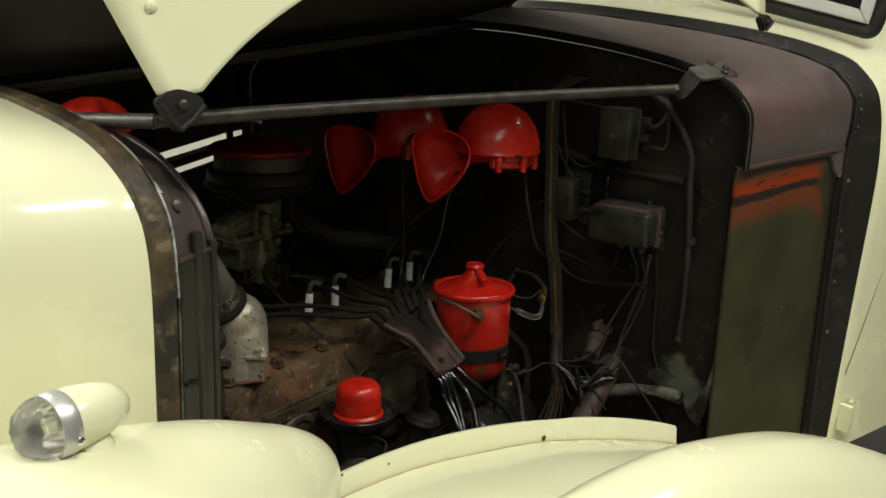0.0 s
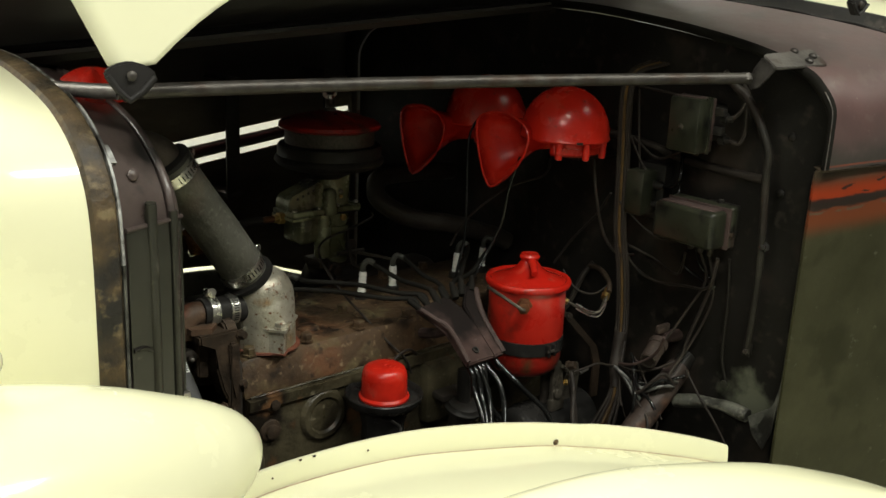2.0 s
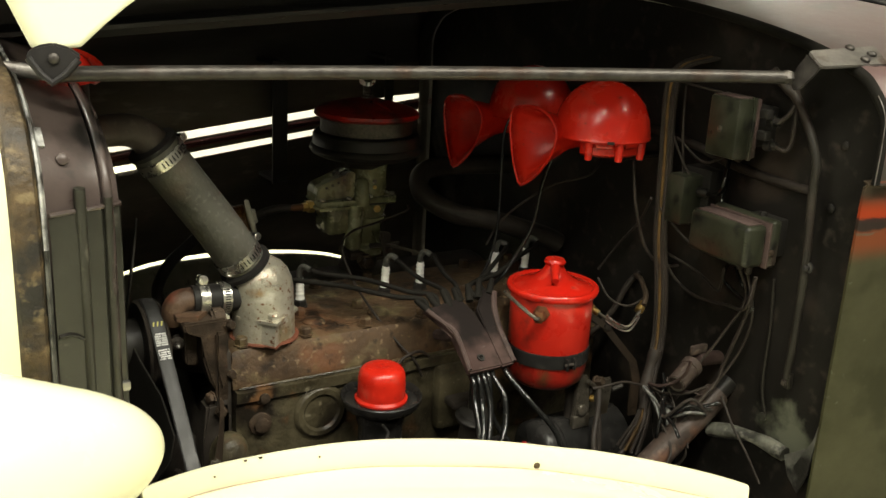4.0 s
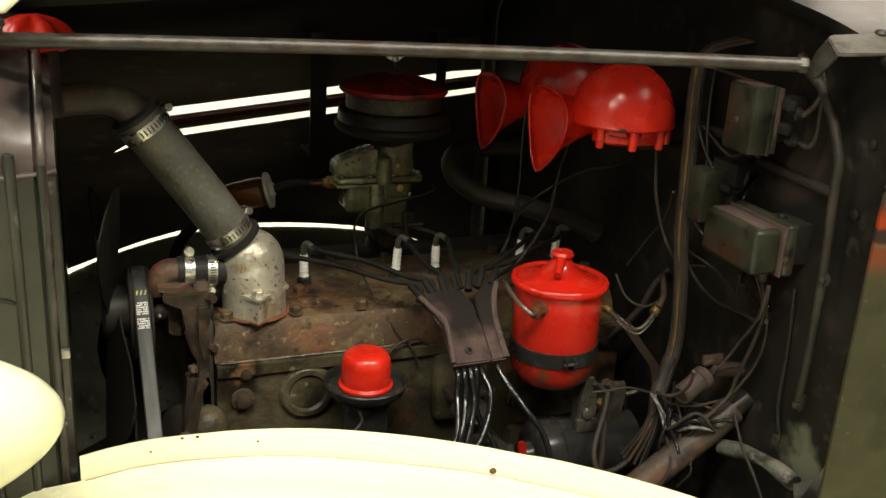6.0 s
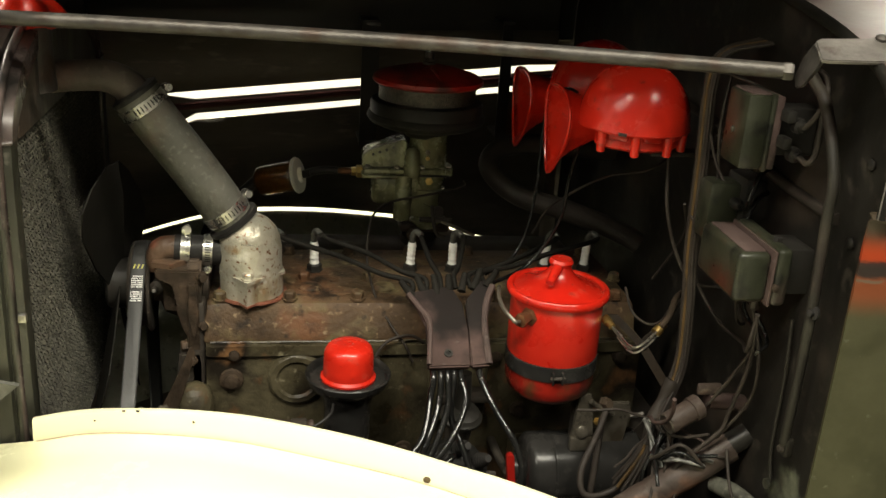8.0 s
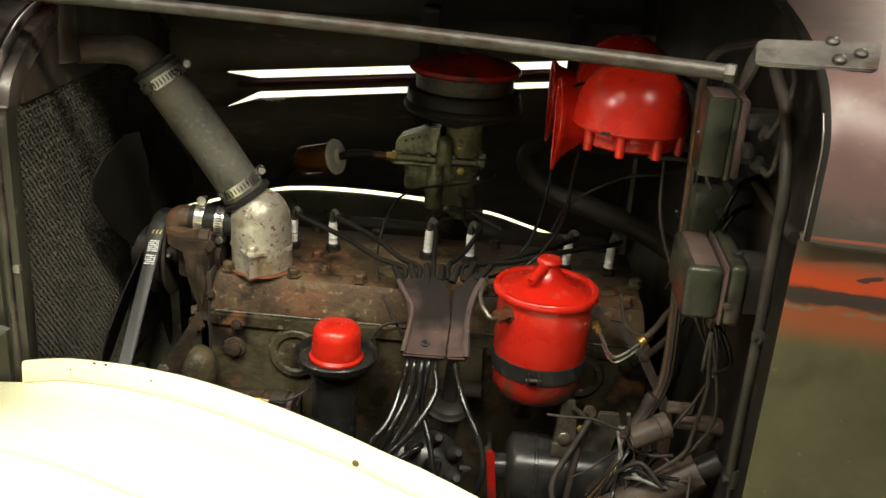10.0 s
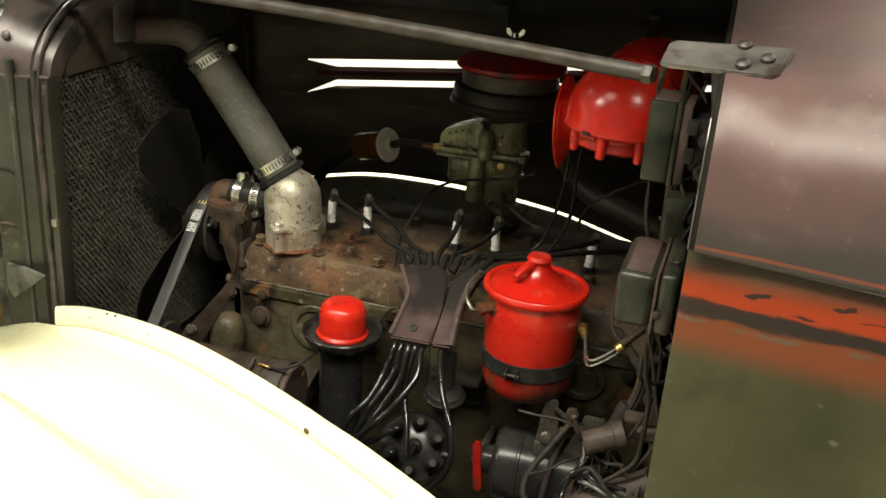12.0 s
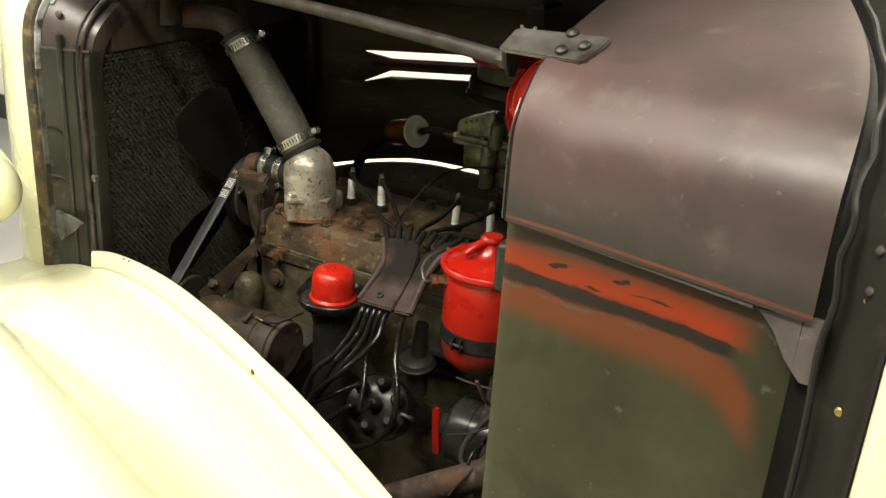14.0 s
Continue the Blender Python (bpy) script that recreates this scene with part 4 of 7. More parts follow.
bm = prism(None, [(1.82, 0.66, 1.39), (1.80, 0.39, 1.318), (1.80, 0.372, 1.36), (1.83, 0.36, 1.50), (1.88, 0.66, 1.60)], (0.004, 0, 0))
part("pane", bm, PANE, wind)

# ---- hood ----
hood = thing("hood", (0.97, MID, 1.25), "cream car hood, one half raised with dark underside", "hood")


def hood_ring(x, half_only=1):
    """Outline of the closed half from the ridge down to the side's top."""
    t = (x - 0.545) / (1.41 - 0.545)
    sh = [p for p in SHELL if p[1] > 1.08]
    co = [p for p in COWL if p[1] > 1.08]
    n = 24

    def sample(half):
        q = curve_through([(0, a, b) for a, b in half], 6)
        return [q[round(i * (len(q) - 1) / (n - 1))] for i in range(n)]

    a, b = sample(sh), sample(co)
    return [(x, MID + (p[1] * (1 - t) + q[1] * t) + 0.002, p[2] * (1 - t) + q[2] * t + 0.004) for p, q in zip(a, b)]


xs = [0.545 + (1.69 - 0.545) * k / 20 for k in range(21)]
bm = bmesh.new()
add_rings(bm, [hood_ring(x) for x in xs], False)
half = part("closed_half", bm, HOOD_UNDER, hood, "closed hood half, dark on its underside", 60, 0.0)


def slot_edges(x):
    """Lower and upper edges of the two louvre openings at x, in height."""
    s = 0.057 * (x - 0.72)
    end = max(0.0, min(1.0, (x - 0.703) / 0.05))
    lo_b, lo_t = 0.944 + (0.9565 - 0.944) * end + s, 0.9455 + (0.968 - 0.9455) * end + s
    up_b, up_t = 1.002 - (1.002 - 0.991) * end + s, 1.0045 + 0.0005 * end + s
    return lo_b, lo_t, up_b, up_t


bm = bmesh.new()
stations = [0.545, 0.62, 0.703, 0.715, 0.728, 0.74, 0.753] + [0.753 + (1.52 - 0.753) * k / 16 for k in range(1, 17)] + [1.56, 1.69]
cols = []
for x in stations:
    bottom = table((0.545, 0.6, 0.69, 0.79, 0.86, 0.99, 1.155, 1.26, 1.34, 1.40, 1.5, 1.69), (0.73, 0.757, 0.781, 0.799, 0.800, 0.786, 0.752, 0.713, 0.683, 0.648, 0.60, 0.52), x)
    ridge = hood_ring(x)[0]
    y = far_y(x) + 0.002
    e = slot_edges(x)
    zs = [bottom, bottom + 0.02, (bottom + e[0]) / 2, e[0], e[1], (e[1] + e[2]) / 2, e[2], e[3], 1.04, ridge[2]]
    cols.append([bm.verts.new((x, y, z)) for z in zs[:-1]] + [bm.verts.new(ridge)])
for i in range(len(cols) - 1):
    inside = 0.7 < stations[i] and stations[i + 1] < 1.53
    for j in range(9):
        if inside and j in (3, 6):
            continue
        bm.faces.new((cols[i][j], cols[i][j + 1], cols[i + 1][j + 1], cols[i + 1][j]))
side = part("louvred_side", bm, INNER, hood, "dark inner face of the louvred hood side", 60, 0.004)
bm = bmesh.new()
for k in range(2):
    x0, x1 = 0.72, 1.52
    z = 0.9785 if k == 0 else 0.9845
    tube(bm, [(x, far_y(x) - 0.004, z + 0.057 * (x - 0.72)) for x in (x0, 1.1, x1)], 0.003, 6, 3)
part("louvre_strip", bm, STRIP, side, "dull red strip between the louvres")
for x, w in ((1.022, 0.030), (1.275, 0.022)):
    bm = prism(None, [(x, far_y(x) - 0.07, 0.92), (x + w, far_y(x) - 0.062, 0.92), (x + w, far_y(x) - 0.062, 1.09), (x + w - 0.004, far_y(x) - 0.06, 1.13), (x, far_y(x) - 0.07, 1.13)], (0.0, 0.004, 0.0))
    box(bm, (x + w / 2, far_y(x) - 0.03, 1.125), (w, 0.075, 0.006), 0.001)
    box(bm, (x + w / 2, far_y(x) - 0.03, 0.925), (w, 0.075, 0.006), 0.001)
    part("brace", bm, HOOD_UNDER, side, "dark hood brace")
# ridge hinge
bm = bmesh.new()
line = [(x, MID, hood_ring(x)[-1][2] - 0.006) for x in xs]
add_rings(bm, [[(p[0], p[1] + dy, p[2] + dz) for dy, dz in ((0.03, 0.0), (0.03, -0.005), (0.012, -0.007), (0.006, -0.016), (-0.006, -0.016), (-0.012, -0.007), (-0.03, -0.005), (-0.03, 0.0))] for p in line], False)
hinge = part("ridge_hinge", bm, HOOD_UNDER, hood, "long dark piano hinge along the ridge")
for k in range(14):
    x = 0.57 + 0.08 * k
    part("rivet", lathe(None, [(0.005, 0), (0.004, 0.002), (0.001, 0.003)], (x, MID - 0.021, hood_ring(x)[-1][2] - 0.0115), (0, 0, -1), 10), DARK_IRON, hinge)
# raised half: the hanging side panel with an arched lower edge, and the top that carries it
low_x = (0.552, 0.588, 0.619, 0.6575, 0.7025, 0.76, 0.8495, 0.991, 1.1465, 1.264, 1.339, 1.3925, 1.4305, 1.471, 1.496)
low_z = (1.219, 1.219, 1.2467, 1.2757, 1.303, 1.334, 1.3725, 1.4045, 1.399, 1.3725, 1.3485, 1.3277, 1.310, 1.302, 1.300)


def flap_y(x, z):
    return near_y(x) - 0.002 + 0.2 * (z - 1.22)


bm = bmesh.new()
ring = []
n = 46
for k in range(n):
    f = k / (n - 1)
    x_low = 0.552 + (1.446 - 0.552) * f
    z_low = table(low_x, low_z, x_low)
    x_top = 0.39 + (1.49 - 0.39) * f
    a = Vector((x_low, flap_y(x_low, z_low), z_low))
    b = Vector((x_top, flap_y(x_top, 1.62), 1.62))
    ring.append([a.lerp(b, s) for s in (0, 0.012, 0.1, 0.3, 0.6, 1.0)])
add_rings(bm, ring, False)
flap = part("raised_side", bm, CREAM, hood, "cream hood side hanging open", 50, 0.004)
bm = bmesh.new()
add_rings(bm, [[(x, near_y(x) + 0.077 + (MID - 0.069 - near_y(x)) * s, 1.62 + (hood_ring(x)[-1][2] - 1.6245) * s ** 1.4) for s in (0, 0.1, 0.25, 0.5, 0.75, 1.0)] for x in [0.47 + (1.585 - 0.47) * k / 10 for k in range(11)]], False)
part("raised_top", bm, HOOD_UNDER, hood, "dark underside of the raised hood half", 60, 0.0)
lathe_bm = lathe(None, [(0.0055, 0), (0.0055, 0.001), (0.004, 0.0026), (0.001, 0.0032)], (0.557, flap_y(0.557, 1.293) - 0.001, 1.293), (-0.28, -1, 0), 16)
part("rivet", lathe_bm, CREAM, flap)


def corner_bumper(x, z, w):
    y = flap_y(x, z) - 0.006
    s = -0.29
    h = w / 0.022
    pts = [(px, pz * h) for px, pz in ((-w * 1.0, -0.002), (-w * 0.6, 0.005), (0.0, 0.008), (w * 0.6, 0.004), (w * 1.0, -0.003), (w * 0.85, -0.009), (0.0, -0.028), (-w * 0.2, -0.030), (-w * 0.9, -0.009))]
    bm = prism(None, [(x + a, y + s * a, z + b) for a, b in pts], (0.003, 0.011, 0))
    bmesh.ops.bevel(bm, geom=list(bm.edges), offset=0.0018, segments=2, affect="EDGES")
    ob = part("corner_bumper", bm, BLACK_RUBBER, flap, "black rubber hood corner bumper")
    rim = tube(None, [(x - 0.9 * w, y + 0.26 * w - 0.001, z - 0.005 * h), (x - 0.1 * w, y - 0.001, z - 0.0265 * h), (x + 0.9 * w, y - 0.26 * w - 0.001, z - 0.006 * h)], 0.0032 * h, 8, 2)
    part("bumper_rim", rim, BLACK_RUBBER, ob)
    part("bolt", lathe(None, [(0.0048, 0), (0.0045, 0.0015), (0.0025, 0.003), (0.0008, 0.0032)], (x, y - 0.001, z - 0.005), (-0.28, -1, 0), 16), BAR, ob)


corner_bumper(0.568, 1.216, 0.022)
corner_bumper(1.441, 1.304, 0.014)

# ---- support rod and its bracket ----
rod = thing("support_rod", (1.0, 0.67, 1.19), "dull steel rod across the bay, bolted to a bracket", "rod")
bow = [(x, 0.6742 + (x - 0.95) * ((0.723 - 0.6742) / (0.58 - 0.95) * (1.345 - x) / 0.765 + (0.5335 - 0.6742) / (1.345 - 0.95) * (x - 0.58) / 0.765), 1.1906 + 0.0082 * abs((x - 0.58) / 0.765) ** 2.2) for x in [0.575 + 0.772 * k / 16 for k in range(17)]]
bm = tube(None, bow, 0.0075, 14, 2)
part("bar", bm, BAR, rod)
part("threaded_end", tube(None, [(0.536, 0.812, 1.1865), (0.551, 0.788, 1.1875), (0.566, 0.752, 1.189), (0.580, 0.724, 1.1906)], 0.0074, 14, 3), BRACKET, rod, "brighter steel end of the rod")
part("nut", lathe(None, [(0.0075, 0), (0.0088, 0.002), (0.0088, 0.008), (0.0075, 0.010)], (1.345, 0.5335, 1.1988), (0.92, -0.38, 0.02), 6), BAR, rod)
plate_pts = [Vector(p) for p in ((1.364, 0.520, 1.2255), (1.360, 0.498, 1.2125), (1.366, 0.4945, 1.2125), (1.4455, 0.4735, 1.2165), (1.4495, 0.475, 1.2175), (1.4595, 0.502, 1.2335), (1.4565, 0.5055, 1.2345), (1.370, 0.521, 1.2285))]
bm = prism(None, plate_pts, (-0.0006, -0.0018, 0.0038))
bmesh.ops.bevel(bm, geom=list(bm.edges), offset=0.0012, segments=2, affect="EDGES")
brk = part("bracket", bm, BRACKET, rod, "bent flat steel bracket")
bm = prism(None, [(1.361, 0.497, 1.214), (1.364, 0.521, 1.227), (1.361, 0.529, 1.212), (1.359, 0.536, 1.194), (1.358, 0.529, 1.184), (1.3585, 0.518, 1.187), (1.3595, 0.505, 1.203)], (0.004, 0.0006, 0))
bmesh.ops.bevel(bm, geom=list(bm.edges), offset=0.0012, segments=2, affect="EDGES")
part("bracket_leg", bm, BAR, brk)
for p in ((1.4218, 0.5085, 1.2345), (1.4400, 0.4910, 1.2290), (1.4222, 0.4855, 1.2238)):
    part("rivet", lathe(None, [(0.0060, 0), (0.0056, 0.0024), (0.0036, 0.0042), (0.001, 0.0049)], p, (-0.1, -0.42, 1), 16), BAR, brk)

# ---- under the body ----
# unseen pan, rails and side sheets, added to keep floor light out
bm = box(None, (0.95, MID, 0.36), (1.05, 0.86, 0.02), 0.004)
pan = part("light_stop_pan", bm, INNER, car, "added dark pan that shuts out light under the engine")
for s in (-1, 1):
    bm = box(None, (1.0, MID + s * 0.33, 0.42), (1.3, 0.06, 0.10), 0.008)
    part("added_rail", bm, DARK_IRON, car, "added dark steel rail, unseen under the bay")
bm = bmesh.new()
for s in (-1, 1):
    add_rings(bm, [[(x, MID + s * (MID - near_y(x) - 0.08), 0.36), (x, MID + s * (MID - near_y(x) - 0.05), 0.56), (x, MID + s * (MID - near_y(x) - 0.06), seam_z(x) - 0.14)] for x in (0.55, 0.8, 1.0, 1.2, 1.44)], False)
part("light_stop_sheet", bm, INNER, car, "added dark side sheets that shut out light", 60)

# ---- radiator ----
rad = thing("radiator", (0.61, MID, 0.55), "sooty radiator with a fine zigzag core and dark top tank", "radiator")
bm = bmesh.new()
y0, y1, z0, z1 = 0.7065, 1.2235, 0.60, 1.062
rows_n = 82
random.seed(3)
for r in range(rows_n):
    za = z0 + (z1 - z0) * r / rows_n
    a, b = [], []
    cnt = 116
    for k in range(cnt + 1):
        y = y0 + (y1 - y0) * k / cnt
        zz = za + (0.0044 if (k + r) % 2 else 0.0)
        y += random.uniform(-0.0007, 0.0007)
        zz += random.uniform(-0.0006, 0.0006)
        a.append((0.6190 + (0.0012 if k % 2 else 0) + random.uniform(-0.0008, 0.0008), y, zz))
        b.append((0.610, y, zz + 0.0012))
    add_rings(bm, [a, b], False)
core = part("core", bm, CORE, rad, "fine zigzag core darkened by soot", 20)
core["kind"] = "stuff"
bm = box(None, (0.596, MID, 0.83), (0.034, 0.53, 0.50), 0.002)
part("core_body", bm, BLACK, rad)
shoulder = [(0.735, 1.060), (0.735, 1.095), (0.748, 1.122), (0.775, 1.142), (0.815, 1.153), (0.88, 1.158)]
bm = prism(None, [(0.587, y, z) for y, z in shoulder] + [(0.587, 2 * MID - y, z) for y, z in reversed(shoulder)], (0.034, 0, 0))
bmesh.ops.bevel(bm, geom=list(bm.edges), offset=0.005, segments=2, affect="EDGES")
tank = part("top_tank", bm, TANK, rad, "dark soldered top tank")
bm = lathe(None, [(0.026, -0.03), (0.024, 0.0), (0.024, 0.043), (0.027, 0.045), (0.027, 0.050), (0.02, 0.052)], (0.610, 0.860, 1.122), (0, 0, 1), 28)
part("filler_neck", bm, BAR, tank, "dull steel filler neck")
CAP_AT = Vector((0.610, 0.860, 1.165))
cap_prof = [(0.040, 0.002), (0.054, 0.0), (0.0585, 0.003), (0.0595, 0.008), (0.058, 0.013), (0.052, 0.019), (0.044, 0.025), (0.033, 0.030), (0.020, 0.0335), (0.008, 0.035), (0.001, 0.0352)]
rings = []
for r, h in cap_prof:
    lobe = 0.10 * min(1.0, r / 0.05)
    rings.append([CAP_AT + Vector((0.66 * r * (1 + lobe * math.cos(6 * t)) * math.cos(t), 0.66 * r * (1 + lobe * math.cos(6 * t)) * math.sin(t), h + 0.0022 * math.cos(6 * t) * r / 0.058)) for t in [2 * math.pi * k / 60 for k in range(60)]])
bm = add_rings(bmesh.new(), rings, True, True, True)
part("filler_cap", bm, RED, rad, "red painted lobed filler cap")
bm = tube(None, [(0.62, 0.893, 1.100), (0.652, 0.897, 1.103), (0.683, 0.903, 1.102), (0.704, 0.908, 1.092), (0.716, 0.911, 1.077), (0.727, 0.913, 1.062)], 0.021, 22, 6, lambda t: 0.0185 + 0.006 * t * t)
part("outlet_elbow", bm, ELBOW, rad, "black elbow at the top tank")

# ---- fan, pump and belt ----
fan = thing("fan", (0.675, 0.95, 0.815), "black four-bladed cooling fan behind the radiator", "fan")
part("hub", lathe(None, [(0.03, -0.012), (0.034, -0.008), (0.034, 0.02), (0.02, 0.024)], (0.675, 0.95, 0.815), (1, 0, 0), 24), BLACK, fan)
for k in range(4):
    a = radians(28 + 90 * k)
    er, et = Vector((0, -math.sin(a), math.cos(a))), Vector((0, math.cos(a), math.sin(a)))
    c = Vector((0.675, 0.95, 0.815))
    outline = [(0.02, -0.022), (0.08, -0.045), (0.15, -0.06), (0.185, -0.05), (0.197, -0.02), (0.197, 0.02), (0.18, 0.045), (0.12, 0.045), (0.06, 0.03), (0.02, 0.022)]
    front = [c + er * r + et * w + Vector((w * 0.3, 0, 0)) for r, w in outline]
    bm = bmesh.new()
    add_rings(bm, [front, [p + Vector((0.002, 0, 0)) for p in front]], True, True, True)
    part("blade", bm, FAN_BLACK, fan)

pump = thing("water_pump", (0.76, 0.94, 0.80), "rusty cast water pump bolted to the engine front", "pump")
bm = lathe(None, [(0.018, -0.075), (0.02, -0.03), (0.034, -0.024), (0.044, 0.0), (0.05, 0.02), (0.05, 0.035)], (0.762, 0.945, 0.812), (1, 0, 0), 28)
body_p = part("casting", bm, RUST, pump)
bm = bmesh.new()
prism(bm, [(0.772, 0.872, 0.858), (0.772, 0.885, 0.872), (0.772, 0.955, 0.875), (0.772, 1.0, 0.85), (0.772, 1.0, 0.74), (0.772, 0.93, 0.69), (0.772, 0.885, 0.70), (0.772, 0.868, 0.76)], (0.018, 0, 0))
bmesh.ops.bevel(bm, geom=list(bm.edges), offset=0.003, segments=2, affect="EDGES")
part("flange", bm, RUST, pump)
bm = prism(None, [(x, 0.872, z) for x, z in ((0.733, 0.863), (0.789, 0.8635), (0.791, 0.850), (0.789, 0.800), (0.787, 0.766), (0.776, 0.760), (0.765, 0.782), (0.757, 0.812), (0.757, 0.845), (0.734, 0.850))], (0, 0.034, 0))
bmesh.ops.bevel(bm, geom=list(bm.edges), offset=0.0025, segments=2, affect="EDGES")
part("top_plate", bm, RUST, pump, "rusty bracket arm of the pump")
bm = prism(None, [(x, 0.893, z) for x, z in ((0.740, 0.850), (0.756, 0.850), (0.756, 0.796), (0.741, 0.799))], (0, 0.040, 0))
bmesh.ops.bevel(bm, geom=list(bm.edges), offset=0.002, segments=2, affect="EDGES")
part("inner_web", bm, RUST, pump)
bm = prism(None, [(x, 0.866, z) for x, z in ((0.772, 0.848), (0.786, 0.848), (0.786, 0.80), (0.784, 0.768), (0.777, 0.768), (0.774, 0.80))], (0, 0.008, 0))
bmesh.ops.bevel(bm, geom=list(bm.edges), offset=0.003, segments=2, affect="EDGES")
part("raised_rib", bm, RUST, pump)
part("shaft_end", lathe(None, [(0.009, 0.0), (0.009, 0.010), (0.004, 0.012), (0.0035, 0.018), (0.002, 0.019)], (0.733, 0.905, 0.830), (-0.2, -1, 0), 16), DARK_IRON, pump)
part("shaft_tip", lathe(None, [(0.0026, 0.0), (0.0022, 0.002), (0.0008, 0.003)], (0.7297, 0.886, 0.830), (-0.2, -1, 0), 12), STEEL, pump)
for z in (0.8545, 0.787):
    part("bolt", hex_bolt(None, (0.790, 0.874, z), (0.35, -1, 0.1), 0.0062, 0.010), RUST, pump)
bm = tube(None, [(0.737, 0.912, 0.852), (0.734, 0.913, 0.868), (0.742, 0.913, 0.878), (0.762, 0.913, 0.879)], 0.0165, 16, 5)
part("bypass_neck", bm, NECK_RUST, pump, "tan and rust-red bypass neck")
part("neck_foot", prism(None, [(0.728, 0.884, 0.8625), (0.752, 0.876, 0.8625), (0.770, 0.895, 0.8625), (0.765, 0.935, 0.8625), (0.730, 0.935, 0.8625)], (0, 0, 0.007)), NECK_RUST, pump)
for p in ((0.770, 0.884, 0.846), (0.770, 0.878, 0.755), (0.770, 0.905, 0.705), (0.770, 0.955, 0.862)):
    part("bolt", hex_bolt(None, p, (-1, -0.2, 0), 0.0075, 0.008), RUST, pump)
part("bolt", hex_bolt(None, (0.747, 0.896, 0.860), (0, 0, 1), 0.0075, 0.008), RUST, pump)
bm = prism(None, [(0.760, 0.870, 0.748), (0.790, 0.870, 0.750), (0.792, 0.870, 0.70), (0.790, 0.870, 0.63), (0.752, 0.870, 0.63), (0.754, 0.870, 0.69)], (0, 0.03, 0))
bmesh.ops.bevel(bm, geom=list(bm.edges), offset=0.004, segments=2, affect="EDGES")
bracket_p = part("bracket_casting", bm, DARK_IRON, pump, "greasy ribbed bracket casting")
part("mount_boss", lathe(None, [(0.026, -0.09), (0.025, -0.03), (0.0255, -0.012), (0.023, 0.0), (0.017, 0.010), (0.009, 0.015), (0.002, 0.016)], (0.781, 0.848, 0.700), (0.08, 0.1, 1), 24), BLOCK_IRON, bracket_p, "greasy rounded mount boss")
part("bolt", hex_bolt(None, (0.776, 0.866, 0.740), (0, -1, 0.1), 0.007, 0.008), RUST, bracket_p)
part("pulley", lathe(None, [(0.02, -0.014), (0.058, -0.014), (0.061, -0.011), (0.053, -0.004), (0.053, 0.004), (0.061, 0.011), (0.058, 0.014), (0.02, 0.014)], (0.709, 0.945, 0.812), (1, 0, 0), 40), DARK_IRON, pump)

part("front_plate", box(None, (0.783, 0.975, 0.62), (0.022, 0.21, 0.40), 0.006), DARK_IRON, pump, "dark engine front plate")
part("timing_cover", lathe(None, [(0.10, 0.0), (0.098, -0.02), (0.085, -0.035), (0.05, -0.042), (0.02, -0.043)], (0.775, 0.955, 0.56), (1, 0, 0), 36), DARK_IRON, pump, "domed dark timing cover")
gen = thing("generator", (0.86, 0.755, 0.64), "dark cylindrical generator with a vented end plate", "generator")
bm = lathe(None, [(0.03, -0.076), (0.044, -0.071), (0.046, -0.066), (0.046, 0.075), (0.044, 0.082), (0.039, 0.083), (0.037, 0.060), (0.016, 0.060), (0.016, 0.078), (0.004, 0.08)], (0.846, 0.748, 0.664), (1, 0, 0), 40)
gb = part("housing", bm, RUST, gen)
part("end_band", lathe(None, [(0.0465, 0.058), (0.0475, 0.059), (0.0475, 0.076), (0.0465, 0.077)], (0.846, 0.748, 0.664), (1, 0, 0), 40), DARK_IRON, gb)
part("inspection_band", lathe(None, [(0.0462, 0.018), (0.0474, 0.019), (0.0474, 0.046), (0.0462, 0.047)], (0.846, 0.748, 0.664), (1, 0, 0), 40), RUST, gb, "dusty brush inspection band")
part("band_screw", tube(None, [(0.8785, 0.718, 0.709), (0.8785, 0.736, 0.717)], 0.0032, 10, 1), BAR, gb)
part("bearing_boss", lathe(None, [(0.019, 0.060), (0.019, 0.078), (0.016, 0.083), (0.010, 0.084), (0.008, 0.082)], (0.846, 0.748, 0.664), (1, 0, 0), 28), RUST, gb)
part("end_ring", lathe(None, [(0.0385, 0.080), (0.0450, 0.080), (0.0455, 0.084), (0.0435, 0.086), (0.0395, 0.0855)], (0.846, 0.748, 0.664), (1, 0, 0), 40), LOOM, gb, "dusty end ring")
for k in range(3):
    a = 0.4 + k * 2 * math.pi / 3
    part("spoke", box(None, (0.922, 0.748 + 0.029 * math.cos(a), 0.664 + 0.029 * math.sin(a)), (0.008, 0.022, 0.007), 0.002, (math.degrees(a), 0, 0)), RUST, gb)
for a in (0.6, 3.7):
    part("bolt", hex_bolt(None, (0.928, 0.748 + 0.036 * math.cos(a), 0.664 + 0.036 * math.sin(a)), (1, 0, 0), 0.005, 0.005), BRASS, gb)
part("pulley", lathe(None, [(0.015, -0.014), (0.040, -0.014), (0.043, -0.011), (0.036, -0.004), (0.036, 0.004), (0.043, 0.011), (0.040, 0.014), (0.015, 0.014)], (0.709, 0.775, 0.676), (1, 0, 0), 36), DARK_IRON, gen)
part("shaft", tube(None, [(0.70, 0.768, 0.664), (0.79, 0.76, 0.664)], 0.012, 12, 1), DARK_IRON, gen)
part("terminal", tube(None, [(0.885, 0.735, 0.711), (0.893, 0.733, 0.713), (0.905, 0.73, 0.713)], 0.0018, 8, 4), BRASS, gen)
